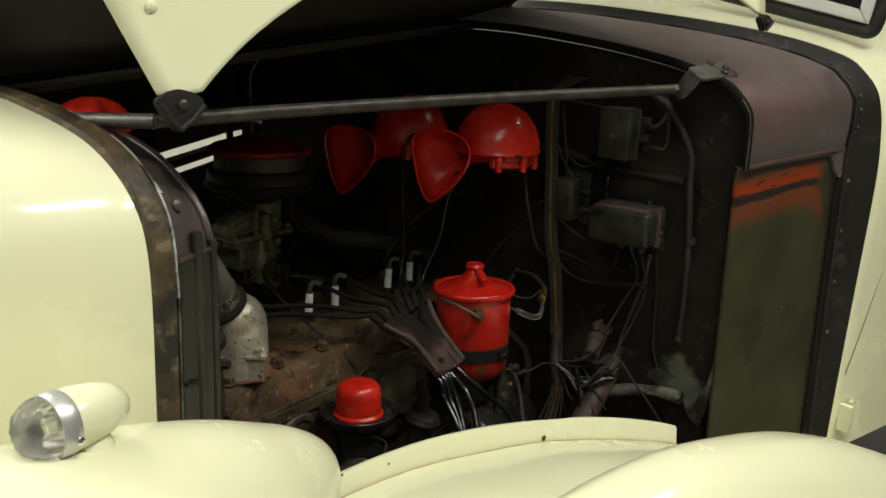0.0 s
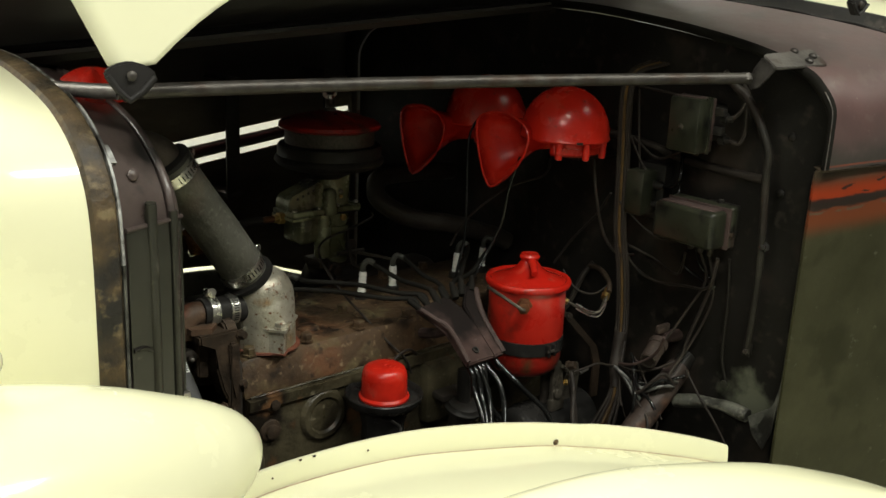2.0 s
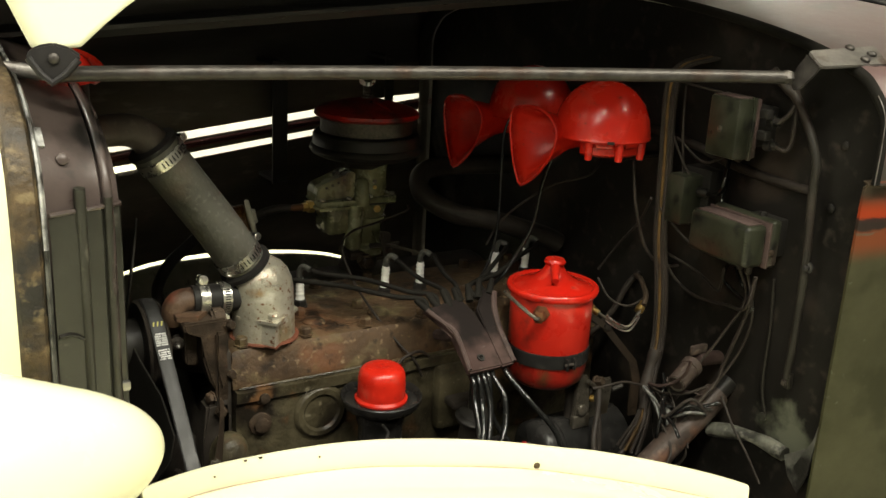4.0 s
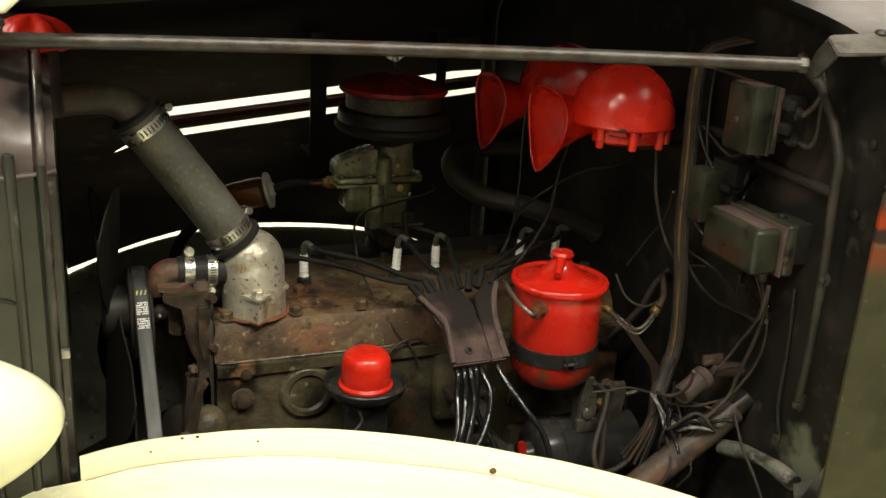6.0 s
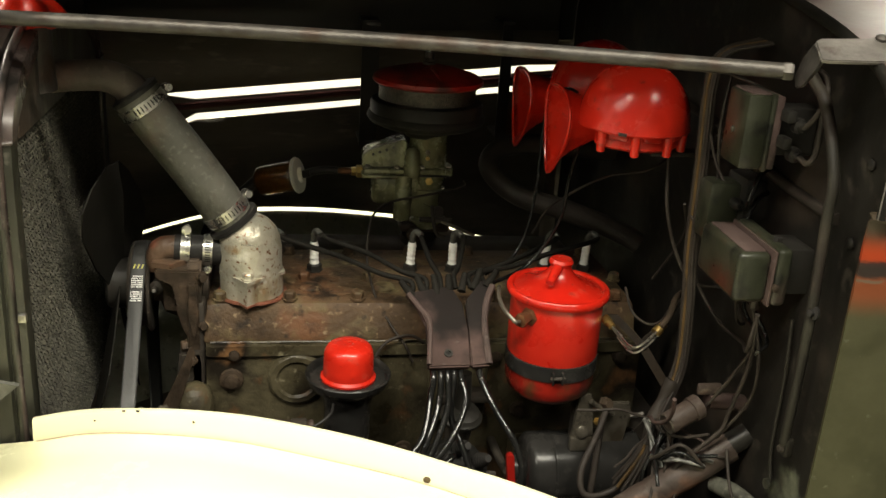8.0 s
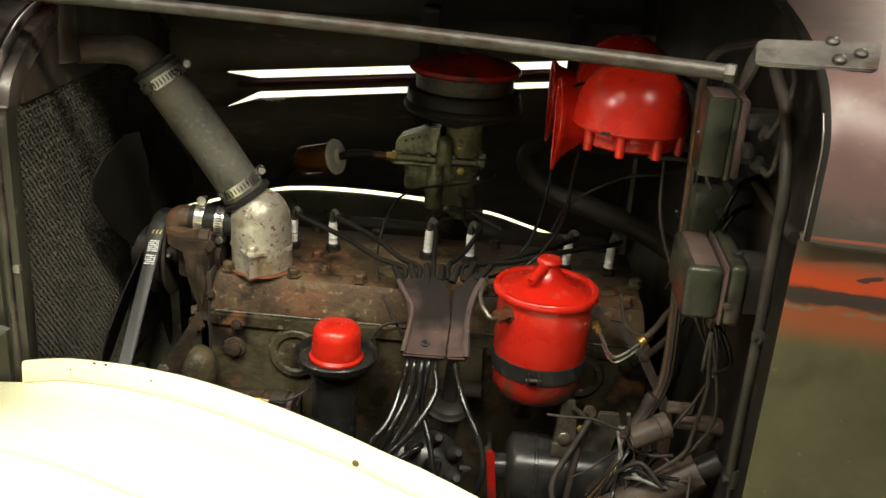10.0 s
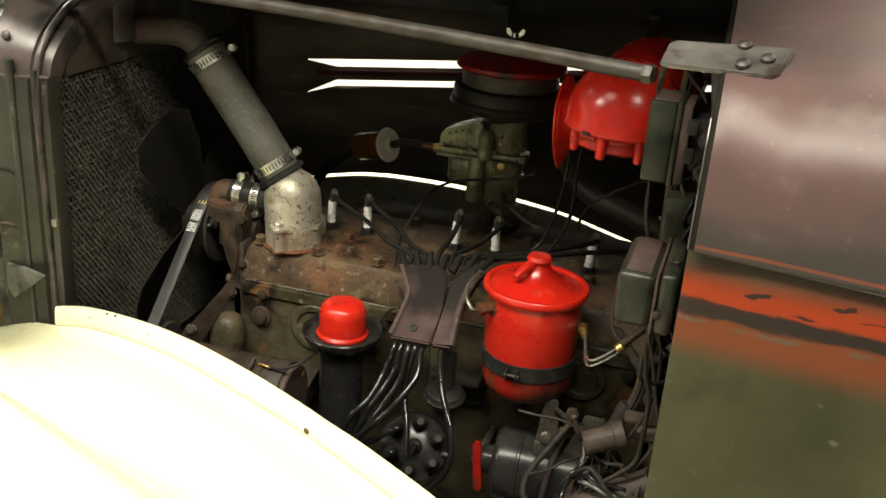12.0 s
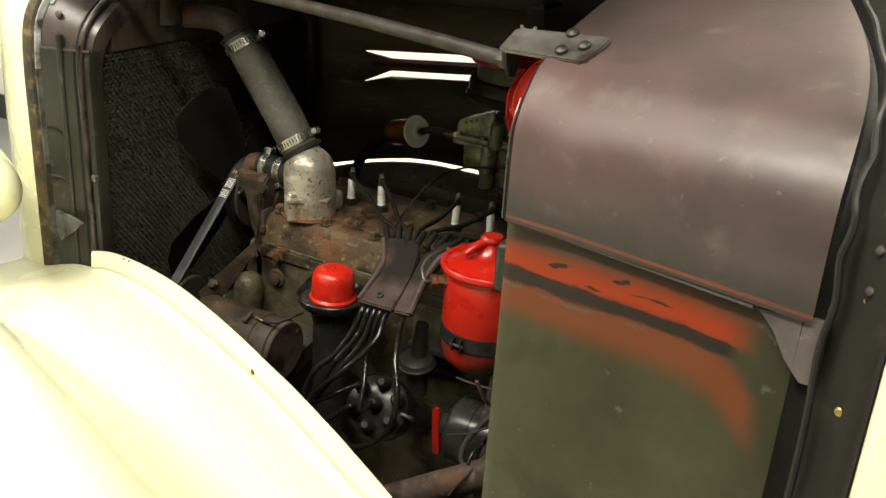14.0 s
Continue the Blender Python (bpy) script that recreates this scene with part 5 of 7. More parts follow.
part("lead", tube(None, [(0.905, 0.73, 0.713), (0.93, 0.725, 0.72), (0.95, 0.735, 0.73), (0.955, 0.76, 0.73)], 0.0018, 8, 4), BLACK_RUBBER, gen)
bm = bmesh.new()
strap_pts = [(0.774, 0.862, 0.760, 0.010), (0.768, 0.844, 0.748, 0.018), (0.758, 0.822, 0.731, 0.030), (0.746, 0.800, 0.712, 0.040), (0.734, 0.780, 0.693, 0.046)]
add_rings(bm, [[(x, y, z), (x + 0.004, y + 0.002, z - w), (x + 0.007, y + 0.005, z - w), (x + 0.003, y + 0.004, z)] for x, y, z, w in strap_pts], True, True, True)
part("adjusting_strap", bm, RUST, gen, "greasy slotted adjusting strap")
part("bolt", hex_bolt(None, (0.746, 0.800, 0.703), (0.3, -1, 0.4), 0.007, 0.008), LINK_STEEL, gen)
bm = prism(None, [(0.80, 0.79, 0.60), (0.92, 0.79, 0.60), (0.92, 0.87, 0.62), (0.80, 0.87, 0.62)], (0, 0, 0.03))
part("mount", bm, DARK_IRON, gen)

crank = part("crank_pulley", lathe(None, [(0.02, -0.014), (0.068, -0.014), (0.071, -0.011), (0.062, -0.004), (0.062, 0.004), (0.071, 0.011), (0.068, 0.014), (0.02, 0.014)], (0.709, 0.955, 0.53), (1, 0, 0), 40), DARK_IRON, pump)


def hull(pts):
    pts = sorted(set(pts))

    def half(seq):
        out = []
        for p in seq:
            while len(out) > 1 and (out[-1][0] - out[-2][0]) * (p[1] - out[-2][1]) - (out[-1][1] - out[-2][1]) * (p[0] - out[-2][0]) <= 0:
                out.pop()
            out.append(p)
        return out[:-1]

    return half(pts) + half(reversed(pts))


circ = []
for cy, cz, rr in ((0.945, 0.812, 0.060), (0.775, 0.676, 0.043), (0.955, 0.53, 0.070)):
    circ += [(round(cy + rr * math.cos(2 * math.pi * k / 40), 5), round(cz + rr * math.sin(2 * math.pi * k / 40), 5)) for k in range(40)]
loop = hull(circ)
cyz = (0.89, 0.68)
rings = []
for y, z in loop:
    d = Vector((0, y - cyz[0], z - cyz[1])).normalized() * 0.008
    rings.append([(0.7000, y, z), (0.7015, y + d.y * 0.2, z + d.z * 0.2), (0.7165, y + d.y * 0.2, z + d.z * 0.2), (0.718, y, z), (0.715, y - d.y, z - d.z), (0.703, y - d.y, z - d.z)])
belt = thing("fan_belt", (0.709, 0.88, 0.70), "wide grey rubber fan belt with faded white print", "belt")
bm = bmesh.new()
add_rings(bm, rings, True, loop=True)
band = part("band", bm, BELT, belt)
edges = [(Vector((0.709, *p)), Vector((0.709, *q))) for p, q in zip(loop, loop[1:] + loop[:1])]
ta, tb = max((e for e in edges if (e[0].y + e[1].y) / 2 < 0.88 and (e[0].z + e[1].z) / 2 > 0.70), key=lambda e: (e[0] - e[1]).length)
if ta.z < tb.z:
    ta, tb = tb, ta
along = (tb - ta).normalized()
nrm = Vector((0, along.z, -along.y))
for g, (s0, cnt) in enumerate(((0.012, 6), (0.034, 5))):
    for r in range(cnt):
        for k in range(9):
            if (r * 7 + k * 3 + g) % 11 == 0:
                continue
            p = ta + along * (s0 + r * 0.0030) + nrm * 0.0016 + Vector((-0.0064 + 0.0016 * k, 0, 0))
            q = [p + Vector((dx, 0, 0)) + along * dl for dx, dl in ((-0.0005, -0.0009), (0.0005, -0.0009), (0.0005, 0.0009), (-0.0005, 0.0009))]
            part("print_bar", prism(bmesh.new(), q, nrm * 0.0005), PRINT, band)

for k in range(3):
    p = ta - along * 0.002 + nrm * 0.0016 + Vector((-0.005 + 0.005 * k, 0, 0))
    q = [p + Vector((dx, 0, 0)) + along * dl for dx, dl in ((-0.0012, 0.003), (0.0006, 0.003), (0.0022, -0.003), (0.0004, -0.003))]
    part("belt_mark", prism(bmesh.new(), q, nrm * 0.0005), YELLOW_MARK, band, "faded yellow slanted mark")

# ---- engine ----
engine = thing("engine", (1.09, 0.99, 0.36), "rusty flathead six-cylinder engine with a greasy block", "engine")
bm = bmesh.new()
prof = [(0.880, 0.36), (0.866, 0.40), (0.866, 0.60), (0.860, 0.62), (0.860, 0.745), (0.855, 0.750), (0.855, 0.764), (1.135, 0.764), (1.135, 0.60), (1.12, 0.36)]
rings = [[(x, y, z) for y, z in prof] for x in (0.795, 0.80, 0.95, 1.1, 1.25, 1.385, 1.39)]
for i in (0, -1):
    rings[i] = [(x, y * 0.985 + 0.015 * 0.99, z) for x, y, z in rings[i]]
add_rings(bm, rings, True, True, True)
block = part("block", bm, BLOCK_IRON, engine, "greasy olive-grey engine block", 30)
for x, z, r in ((0.912, 0.7145, 0.0275), (1.30, 0.72, 0.024)):
    bm = lathe(None, [(r * 1.42, -0.002), (r * 1.36, 0.003), (r * 1.22, 0.0065), (r * 0.98, 0.007), (r * 0.86, 0.0035), (r * 0.55, 0.005), (r * 0.05, 0.0058)], (x, 0.860, z), (0, -1, 0), 30)
    part("core_plug", bm, BLOCK_IRON, block)
for x, z, r in ((0.831, 0.752, 0.009), (0.827, 0.714, 0.013), (1.01, 0.742, 0.010), (1.18, 0.745, 0.010), (1.36, 0.742, 0.010), (1.06, 0.60, 0.011), (0.86, 0.62, 0.011), (1.22, 0.66, 0.010)):
    part("boss", lathe(None, [(r * 1.25, 0), (r * 1.15, 0.003), (r * 0.8, 0.004), (r * 0.75, 0.009), (r * 0.5, 0.010)], (x, 0.860, z), (0, -1, 0), 12), RUST, block)
bm = box(None, (1.13, 0.857, 0.70), (0.08, 0.03, 0.10), 0.01)
part("casting_pad", bm, BLOCK_IRON, block)
bm = box(None, (1.28, 0.857, 0.56), (0.14, 0.03, 0.12), 0.012)
part("casting_pad", bm, BLOCK_IRON, block)
bm = bmesh.new()
prof = [(0.866, 0.7655), (0.866, 0.772), (0.869, 0.779), (0.875, 0.806), (0.880, 0.814), (0.892, 0.8175), (0.95, 0.8175), (1.03, 0.8175), (1.08, 0.815), (1.10, 0.806), (1.105, 0.7655)]
rings = [[(x, y, z) for y, z in prof] for x in (0.793, 0.796, 0.802, 0.83, 0.90, 1.0, 1.1, 1.2, 1.3, 1.37, 1.376, 1.379)]
for i, k in ((0, 0.75), (1, 0.93), (-2, 0.93), (-1, 0.75)):
    rings[i] = [(x, 0.985 + (y - 0.985) * (0.985 + 0.015 * k), 0.7655 + (z - 0.7655) * k) for x, y, z in rings[i]]
add_rings(bm, rings, True, True, True)
head = part("cylinder_head", bm, HEAD_IRON, engine, "rust-brown cast iron cylinder head", 35)
bm = bmesh.new()
tube(bm, [(0.80, 0.8645, 0.7655), (1.375, 0.8645, 0.7655)], 0.0019, 6, 1)
part("gasket", bm, BLOCK_IRON, engine, "greasy head gasket edge")
for k in range(7):
    x = 0.812 + 0.090 * k
    for y in (0.888, 0.955, 1.06):
        if y == 0.888 and 0.83 < x < 0.90:
            continue
        part("head_bolt", hex_bolt(None, (x + (0.02 if y == 0.955 else 0), y, 0.8165), (0, 0, 1), 0.0085, 0.012), HEAD_IRON, head)
for k in range(5):
    x = 0.93 + 0.1 * k
    part("boss", lathe(None, [(0.017, -0.002), (0.016, 0.003), (0.012, 0.006), (0.006, 0.0065)], (x, 0.925, 0.8165), (0, 0, 1), 16), HEAD_IRON, head)
bm = bmesh.new()
for x0, x1 in ((0.955, 1.0), (1.005, 1.02)):
    box(bm, ((x0 + x1) / 2, 0.905, 0.8182), (x1 - x0, 0.012, 0.0016), 0.0005)
part("cast_marks", bm, HEAD_IRON, head)
bm = bmesh.new()
box(bm, (1.10, 1.16, 0.77), (0.52, 0.07, 0.07), 0.02, seg=3)
for x in (0.87, 1.02, 1.18, 1.33):
    tube(bm, [(x, 1.12, 0.74), (x, 1.16, 0.755)], 0.026, 14, 1)
tube(bm, [(1.11, 1.16, 0.80), (1.11, 1.145, 0.825)], 0.03, 16, 1)
part("manifold", bm, DARK_IRON, engine, "dark exhaust manifold")
bm = tube(None, [(1.39, 0.985, 0.60), (1.42, 0.985, 0.56), (1.435, 0.985, 0.55)], 0.11, 20, 2)
part("bell_housing", bm, DARK_IRON, engine)


def spark_plug(x, y, tilt):
    ob = thing("spark_plug", (x, y, 0.8165), "white ribbed spark plug with a black boot", "spark plug", "plugs along the head")
    ax = Vector((tilt, -0.02, 1)).normalized()
    b = Vector((x, y, 0.8165))
    part("hex_base", lathe(None, [(0.0125, 0), (0.0125, 0.002), (0.0105, 0.003), (0.0105, 0.010), (0.008, 0.012)], b, ax, 6), BLACK, ob)
    prof = [(0.0068, 0.010)]
    for k in range(5):
        h = 0.014 + 0.0062 * k
        prof += [(0.0068, h), (0.0059, h + 0.002), (0.0059, h + 0.004), (0.0066 - 0.0003 * k, h + 0.0058)]
    part("insulator", lathe(None, prof, b, ax, 18), CERAMIC, ob)
    top = b + ax * 0.0445
    boot = tube(None, [top - ax * 0.003, top + ax * 0.010, top + ax * 0.016 + Vector((0.004, -0.005, 0.002)), top + ax * 0.016 + Vector((0.010, -0.014, -0.001))], 0.0044, 10, 4)
    part("boot", boot, DARK_FADED, ob, "scuffed grey boot")
    return ob


PLUGS = [(0.879, 0.988), (0.938, 0.991), (1.075, 0.991), (1.137, 0.990), (1.274, 0.990), (1.336, 0.990)]
for i, (x, y) in enumerate(PLUGS):
    spark_plug(x, y, (0.05, -0.03, 0.04, -0.02, 0.06, 0.03)[i])

# thermostat housing and hoses
out = thing("water_outlet", (0.853, 0.913, 0.8165), "pitted aluminium water outlet on the cylinder head", "outlet")
bm = bmesh.new()
c = (0.853, 0.913, 0.8165)
body_prof = [(0.041, 0.002), (0.041, 0.03), (0.041, 0.066), (0.0392, 0.080), (0.0345, 0.0915), (0.0275, 0.1005), (0.018, 0.107), (0.009, 0.1095), (0.002, 0.110)]
lathe(bm, body_prof, c, (-0.04, 0, 1), 40)
tube(bm, [(0.85, 0.916, 0.888), (0.838, 0.919, 0.905), (0.822, 0.9183, 0.926)], 0.0278, 32, 5)
part("dome", bm, ALU, out)
bm = bmesh.new()
prism(bm, [(0.814, 0.902, 0.8185), (0.848, 0.8600, 0.8185), (0.892, 0.902, 0.8185), (0.890, 0.93, 0.8185), (0.816, 0.93, 0.8185)], (0, 0, 0.030))
prism(bm, [(0.811, 0.900, 0.8485), (0.848, 0.8555, 0.8485), (0.896, 0.900, 0.8485), (0.893, 0.92, 0.8485), (0.813, 0.92, 0.8485)], (0, 0, 0.004))
box(bm, (0.857, 0.947, 0.834), (0.056, 0.030, 0.034), 0.008, seg=3)
part("flange", bm, ALU, out)
part("flange_bolt", hex_bolt(None, (0.849, 0.8695, 0.8525), (0, 0, 1), 0.0078, 0.009), ALU, out)
part("flange_bolt", hex_bolt(None, (0.861, 0.955, 0.850), (0, 0, 1), 0.0095, 0.011), ALU, out)
bm = bmesh.new()
lathe(bm, [(0.0465, 0.0), (0.046, 0.0022)], (0.853, 0.913, 0.8165), (0, 0, 1), 36)
prism(bm, [(0.810, 0.902, 0.8165), (0.848, 0.8565, 0.8165), (0.896, 0.902, 0.8165), (0.895, 0.92, 0.8165), (0.811, 0.92, 0.8165)], (0, 0, 0.002))
part("gasket", bm, RUST_SMEAR, out, "rust-red gasket")


def clamp(parent, at, axis, r, w, screw):
    ob = part("hose_clamp", lathe(None, [(r, -w / 2), (r + 0.0015, -w / 2), (r + 0.0015, w / 2), (r, w / 2)], at, axis, 36), CLAMP, parent, "bright worm-drive hose clamp")
    ax = Vector(axis).normalized()
    s = (Vector(screw) - ax * Vector(screw).dot(ax)).normalized()
    t = ax.cross(s)
    p = Vector(at) + s * (r + 0.006)
    part("screw_housing", lathe(None, [(0.0045, -0.009), (0.0055, -0.008), (0.0055, 0.005), (0.0062, 0.006), (0.0062, 0.010), (0.0035, 0.0105)], p, t, 14), CLAMP, ob)
    for k in range(9):
        a = -1.0 + 0.16 * k
        q = Vector(at) + (s * math.cos(a - 1.2) + t * math.sin(a - 1.2)) * (r + 0.0016)
        n = (q - Vector(at)).normalized()
        bm = bmesh.new()
        e = ax.cross(n)
        prism(bm, [q + ax * (w * 0.28 * i) + e * (0.0007 * j) for i, j in ((-1, -1), (1, -1), (1, 1), (-1, 1))], n * 0.0003)
        part("clamp_slot", bm, BLACK, ob)
    return ob


hose = thing("upper_hose", (0.78, 0.90, 0.93), "thick dull grey rubber radiator hose with two clamps", "hose")
lo, hi = Vector((0.8265, 0.9185, 0.919)), Vector((0.715, 0.9115, 1.078))
ax = (hi - lo).normalized()
part("tube", tube(None, [lo, lo.lerp(hi, 0.33) + Vector((0.002, 0, 0)), lo.lerp(hi, 0.66) + Vector((0.001, 0, 0)), hi], 0.0295, 32, 6), RUBBER, hose)
part("hose_lip", lathe(None, [(0.030, -0.004), (0.0355, -0.002), (0.0355, 0.004), (0.030, 0.006)], lo - ax * 0.006, ax, 32), BLACK_RUBBER, hose)
part("hose_lip", lathe(None, [(0.024, -0.003), (0.0315, -0.002), (0.0315, 0.003), (0.024, 0.006)], hi + ax * 0.002, ax, 32), BLACK_RUBBER, hose)
clamp(hose, lo + ax * 0.012, ax, 0.0298, 0.014, (0.6, 0.3, 0.4))
clamp(hose, hi - ax * 0.014, ax, 0.0298, 0.014, (0.6, 0.3, 0.4))
by = thing("bypass_hose", (0.79, 0.912, 0.86), "short black bypass hose with two clamps", "hose")
part("tube", tube(None, [(0.755, 0.912, 0.879), (0.815, 0.912, 0.876)], 0.019, 24, 1), BLACK_RUBBER, by)
clamp(by, (0.769, 0.912, 0.8785), (1, 0, -0.05), 0.0194, 0.012, (0, 0.2, 1))
clamp(by, (0.797, 0.912, 0.877), (1, 0, -0.05), 0.0194, 0.012, (0, -0.2, -1))

# oil filler
fil = thing("oil_filler", (0.976, 0.805, 0.50), "glossy red oil filler cap on a black tube", "oil filler")
part("tube", lathe(None, [(0.030, 0.0), (0.030, 0.205), (0.036, 0.230), (0.049, 0.236), (0.0530, 0.243), (0.0550, 0.2500), (0.0538, 0.2515), (0.0515, 0.2495), (0.0480, 0.2435), (0.030, 0.243)], (0.976, 0.805, 0.50), (0, 0, 1), 36), GLOSS_BLACK, fil)
bm = tube(None, [(0.976, 0.81, 0.60), (0.976, 0.87, 0.56)], 0.02, 14, 1)
part("stay", bm, GLOSS_BLACK, fil)
part("cap", lathe(None, [(0.031, 0.0), (0.0352, 0.0), (0.0355, 0.003), (0.0322, 0.006), (0.0318, 0.031), (0.0306, 0.0385), (0.0276, 0.0440), (0.0225, 0.0472), (0.0125, 0.0486), (0.006, 0.0486), (0.003, 0.0476)], (0.976, 0.805, 0.744), (0, 0, 1), 44), RED, fil, "shiny red domed cap")
part("stud", lathe(None, [(0.004, 0), (0.0035, 0.002), (0.001, 0.0025)], (0.976, 0.805, 0.7916), (0, 0, 1), 12), RED, fil)

# oil filter
flt = thing("oil_filter", (1.236, 0.787, 0.727), "red painted oil filter canister with a black strap", "oil filter")
C = (1.236, 0.787, 0.0)
part("canister_base", lathe(None, [(0.018, 0.727), (0.032, 0.7285), (0.045, 0.733), (0.054, 0.742), (0.0575, 0.755), (0.0575, 0.7705), (0.04, 0.771)], C, (0, 0, 1), 48), RED_GREASY, flt, "red canister foot blackened by grease")
part("canister", lathe(None, [(0.04, 0.7695), (0.0575, 0.770), (0.0575, 0.79), (0.0585, 0.792), (0.0585, 0.868), (0.056, 0.871)], C, (0, 0, 1), 48), RED_WORN, flt)
part("lid", lathe(None, [(0.056, 0.868), (0.0638, 0.869), (0.0655, 0.8725), (0.0652, 0.8765), (0.0635, 0.8785), (0.0585, 0.8785), (0.056, 0.8765), (0.04, 0.882), (0.028, 0.887), (0.019, 0.895), (0.0135, 0.903), (0.012, 0.906), (0.0145, 0.908), (0.0155, 0.911), (0.013, 0.915), (0.003, 0.916)], C, (0, 0, 1), 48), RED, flt)
bm = tube(None, [(1.236, 0.787, 0.909), (1.224, 0.769, 0.903), (1.214, 0.755, 0.894)], 0.006, 12, 4, lambda t: 0.0075 - 0.0025 * t)
part("lid_handle", bm, RED, flt)
band = part("strap", lathe(None, [(0.0578, 0.7700), (0.0596, 0.7705), (0.0596, 0.790), (0.0578, 0.7905)], C, (0, 0, 1), 48), GLOSS_BLACK, flt, "black clamping strap")
for s in (-1, 1):
    part("strap_ear", box(None, (1.228 + 0.006 * s, 0.7245, 0.780), (0.0025, 0.010, 0.017), 0.001), GLOSS_BLACK, band)
part("bolt", tube(None, [(1.219, 0.7225, 0.780), (1.237, 0.7225, 0.780)], 0.0022, 8, 1), DARK_IRON, band)
part("bracket", box(None, (1.236, 0.848, 0.778), (0.03, 0.04, 0.05), 0.003), GLOSS_BLACK, flt)
fd = Vector((-0.75, -0.66, 0)).normalized()
fp = Vector((1.193, 0.752, 0.852))
part("fitting", lathe(None, [(0.012, -0.004), (0.012, 0.004), (0.0075, 0.005), (0.0075, 0.014), (0.009, 0.015), (0.009, 0.022), (0.004, 0.023)], fp, fd, 6), COPPER, flt, "aged copper fitting")
p = fp + fd * 0.02
part("oil_pipe", tube(None, [p, p + fd * 0.008, p + Vector((-0.012, -0.003, 0.004)), p + Vector((-0.020, 0.008, 0.012)), p + Vector((-0.022, 0.030, 0.018)), p + Vector((-0.016, 0.060, 0.020))], 0.0026, 8, 5), LINK_STEEL, flt, "thin steel oil pipe")
ret_line = [(1.290, 0.785, 0.842), (1.302, 0.771, 0.834), (1.308, 0.752, 0.828), (1.313, 0.731, 0.822), (1.320, 0.717, 0.823), (1.335, 0.719, 0.832), (1.353, 0.728, 0.845), (1.362, 0.733, 0.852)]
ret = part("return_pipe", tube(None, ret_line, 0.0022, 10, 4), LINK_STEEL, flt, "steel return pipe")
for k in range(3):
    off = Vector((0.0, -0.0015 + 0.0030 * (k == 1), 0.0038 * (k - 1)))
    part("braid_strand", tube(None, [Vector(p) + off + Vector((0, -0.002, 0)) for p in ret_line[2:7]], 0.0013, 6, 4), CLAMP, ret, "bright braid strand")
for q, d in ((ret_line[1], (0.3, -0.8, -0.3)), (ret_line[6], (0.7, 0.35, 0.5))):
    part("union", lathe(None, [(0.0045, -0.009), (0.0065, -0.008), (0.0065, 0.000), (0.005, 0.001), (0.005, 0.009), (0.0035, 0.010)], q, d, 12), BRASS, ret)

# plug wire loom
loom = thing("wire_loom", (1.10, 0.80, 0.78), "dusty brown bakelite loom plate that holds the plug wires", "wire loom")


def plate(pts, n, t):
    bm = prism(None, pts, Vector(n) * t)
    bmesh.ops.bevel(bm, geom=list(bm.edges), offset=0.002, segments=2, affect="EDGES")
    return bm


nl = Vector((0.03, -0.57, 0.82)).normalized()
part("plate", plate([(1.046, 0.828, 0.846), (1.062, 0.806, 0.832), (1.071, 0.787, 0.822), (1.066, 0.737, 0.786), (1.120, 0.741, 0.785), (1.121, 0.78, 0.815), (1.118, 0.81, 0.838), (1.105, 0.832, 0.854)], nl, 0.010), LOOM_PLATE, loom)
part("plate", plate([(1.121, 0.742, 0.784), (1.146, 0.747, 0.783), (1.146, 0.785, 0.818), (1.150, 0.805, 0.838), (1.164, 0.826, 0.858), (1.146, 0.834, 0.862), (1.122, 0.812, 0.842), (1.1225, 0.78, 0.814)], nl, 0.010), LOOM_PLATE, loom)
part("ridge", tube(None, [Vector(p) + nl * 0.010 for p in ((1.144, 0.748, 0.784), (1.143, 0.785, 0.818), (1.148, 0.808, 0.84), (1.158, 0.826, 0.856))], 0.0045, 8, 4), LOOM, loom)
part("ridge", tube(None, [Vector(p) + nl * 0.010 for p in ((1.068, 0.740, 0.788), (1.073, 0.787, 0.822), (1.064, 0.806, 0.832), (1.050, 0.826, 0.845))], 0.0035, 8, 4), LOOM, loom)
part("hole_rim", lathe(None, [(0.0055, 0), (0.0055, 0.0015), (0.003, 0.0015), (0.0028, 0.0)], Vector((1.093, 0.753, 0.797)) + nl * 0.0095, nl, 14), BLACK, loom)
for k in range(7):
    p = Vector((1.052 + 0.0172 * k, 0.829 + 0.003 * (k % 2), 0.850 + 0.0022 * k)) + nl * 0.004
    d = Vector((-0.010 + 0.0036 * k, 0.012, 0.010 + 0.002 * (k % 3)))
    part("wire_sleeve", tube(None, [p - d * 0.5, p + d * 0.3, p + d], 0.005, 10, 3, lambda t: 0.0056 - 0.0016 * t), FAN_BLACK, loom, "oily black wire sleeve")
part("stay", tube(None, [(1.10, 0.80, 0.82), (1.10, 0.84, 0.80), (1.10, 0.875, 0.79)], 0.008, 8, 2), LOOM, loom)

# distributor
dist = thing("distributor", (1.125, 0.78, 0.60), "black distributor with stout plug towers", "distributor")
dc, dn = Vector((1.108, 0.735, 0.638)), Vector((0.25, -0.76, 0.60)).normalized()
part("base", lathe(None, [(0.02, -0.09), (0.025, -0.06), (0.04, -0.055), (0.046, -0.04), (0.046, -0.012)], dc, dn, 28), DARK_IRON, dist)
dcap = part("cap", lathe(None, [(0.047, -0.014), (0.047, 0.004), (0.043, 0.014), (0.032, 0.020), (0.012, 0.022), (0.002, 0.022)], dc, dn, 32), GLOSS_BLACK, dist, "glossy black cap")
du = dn.cross(Vector((1, 0, 0))).normalized()
dv = dn.cross(du)
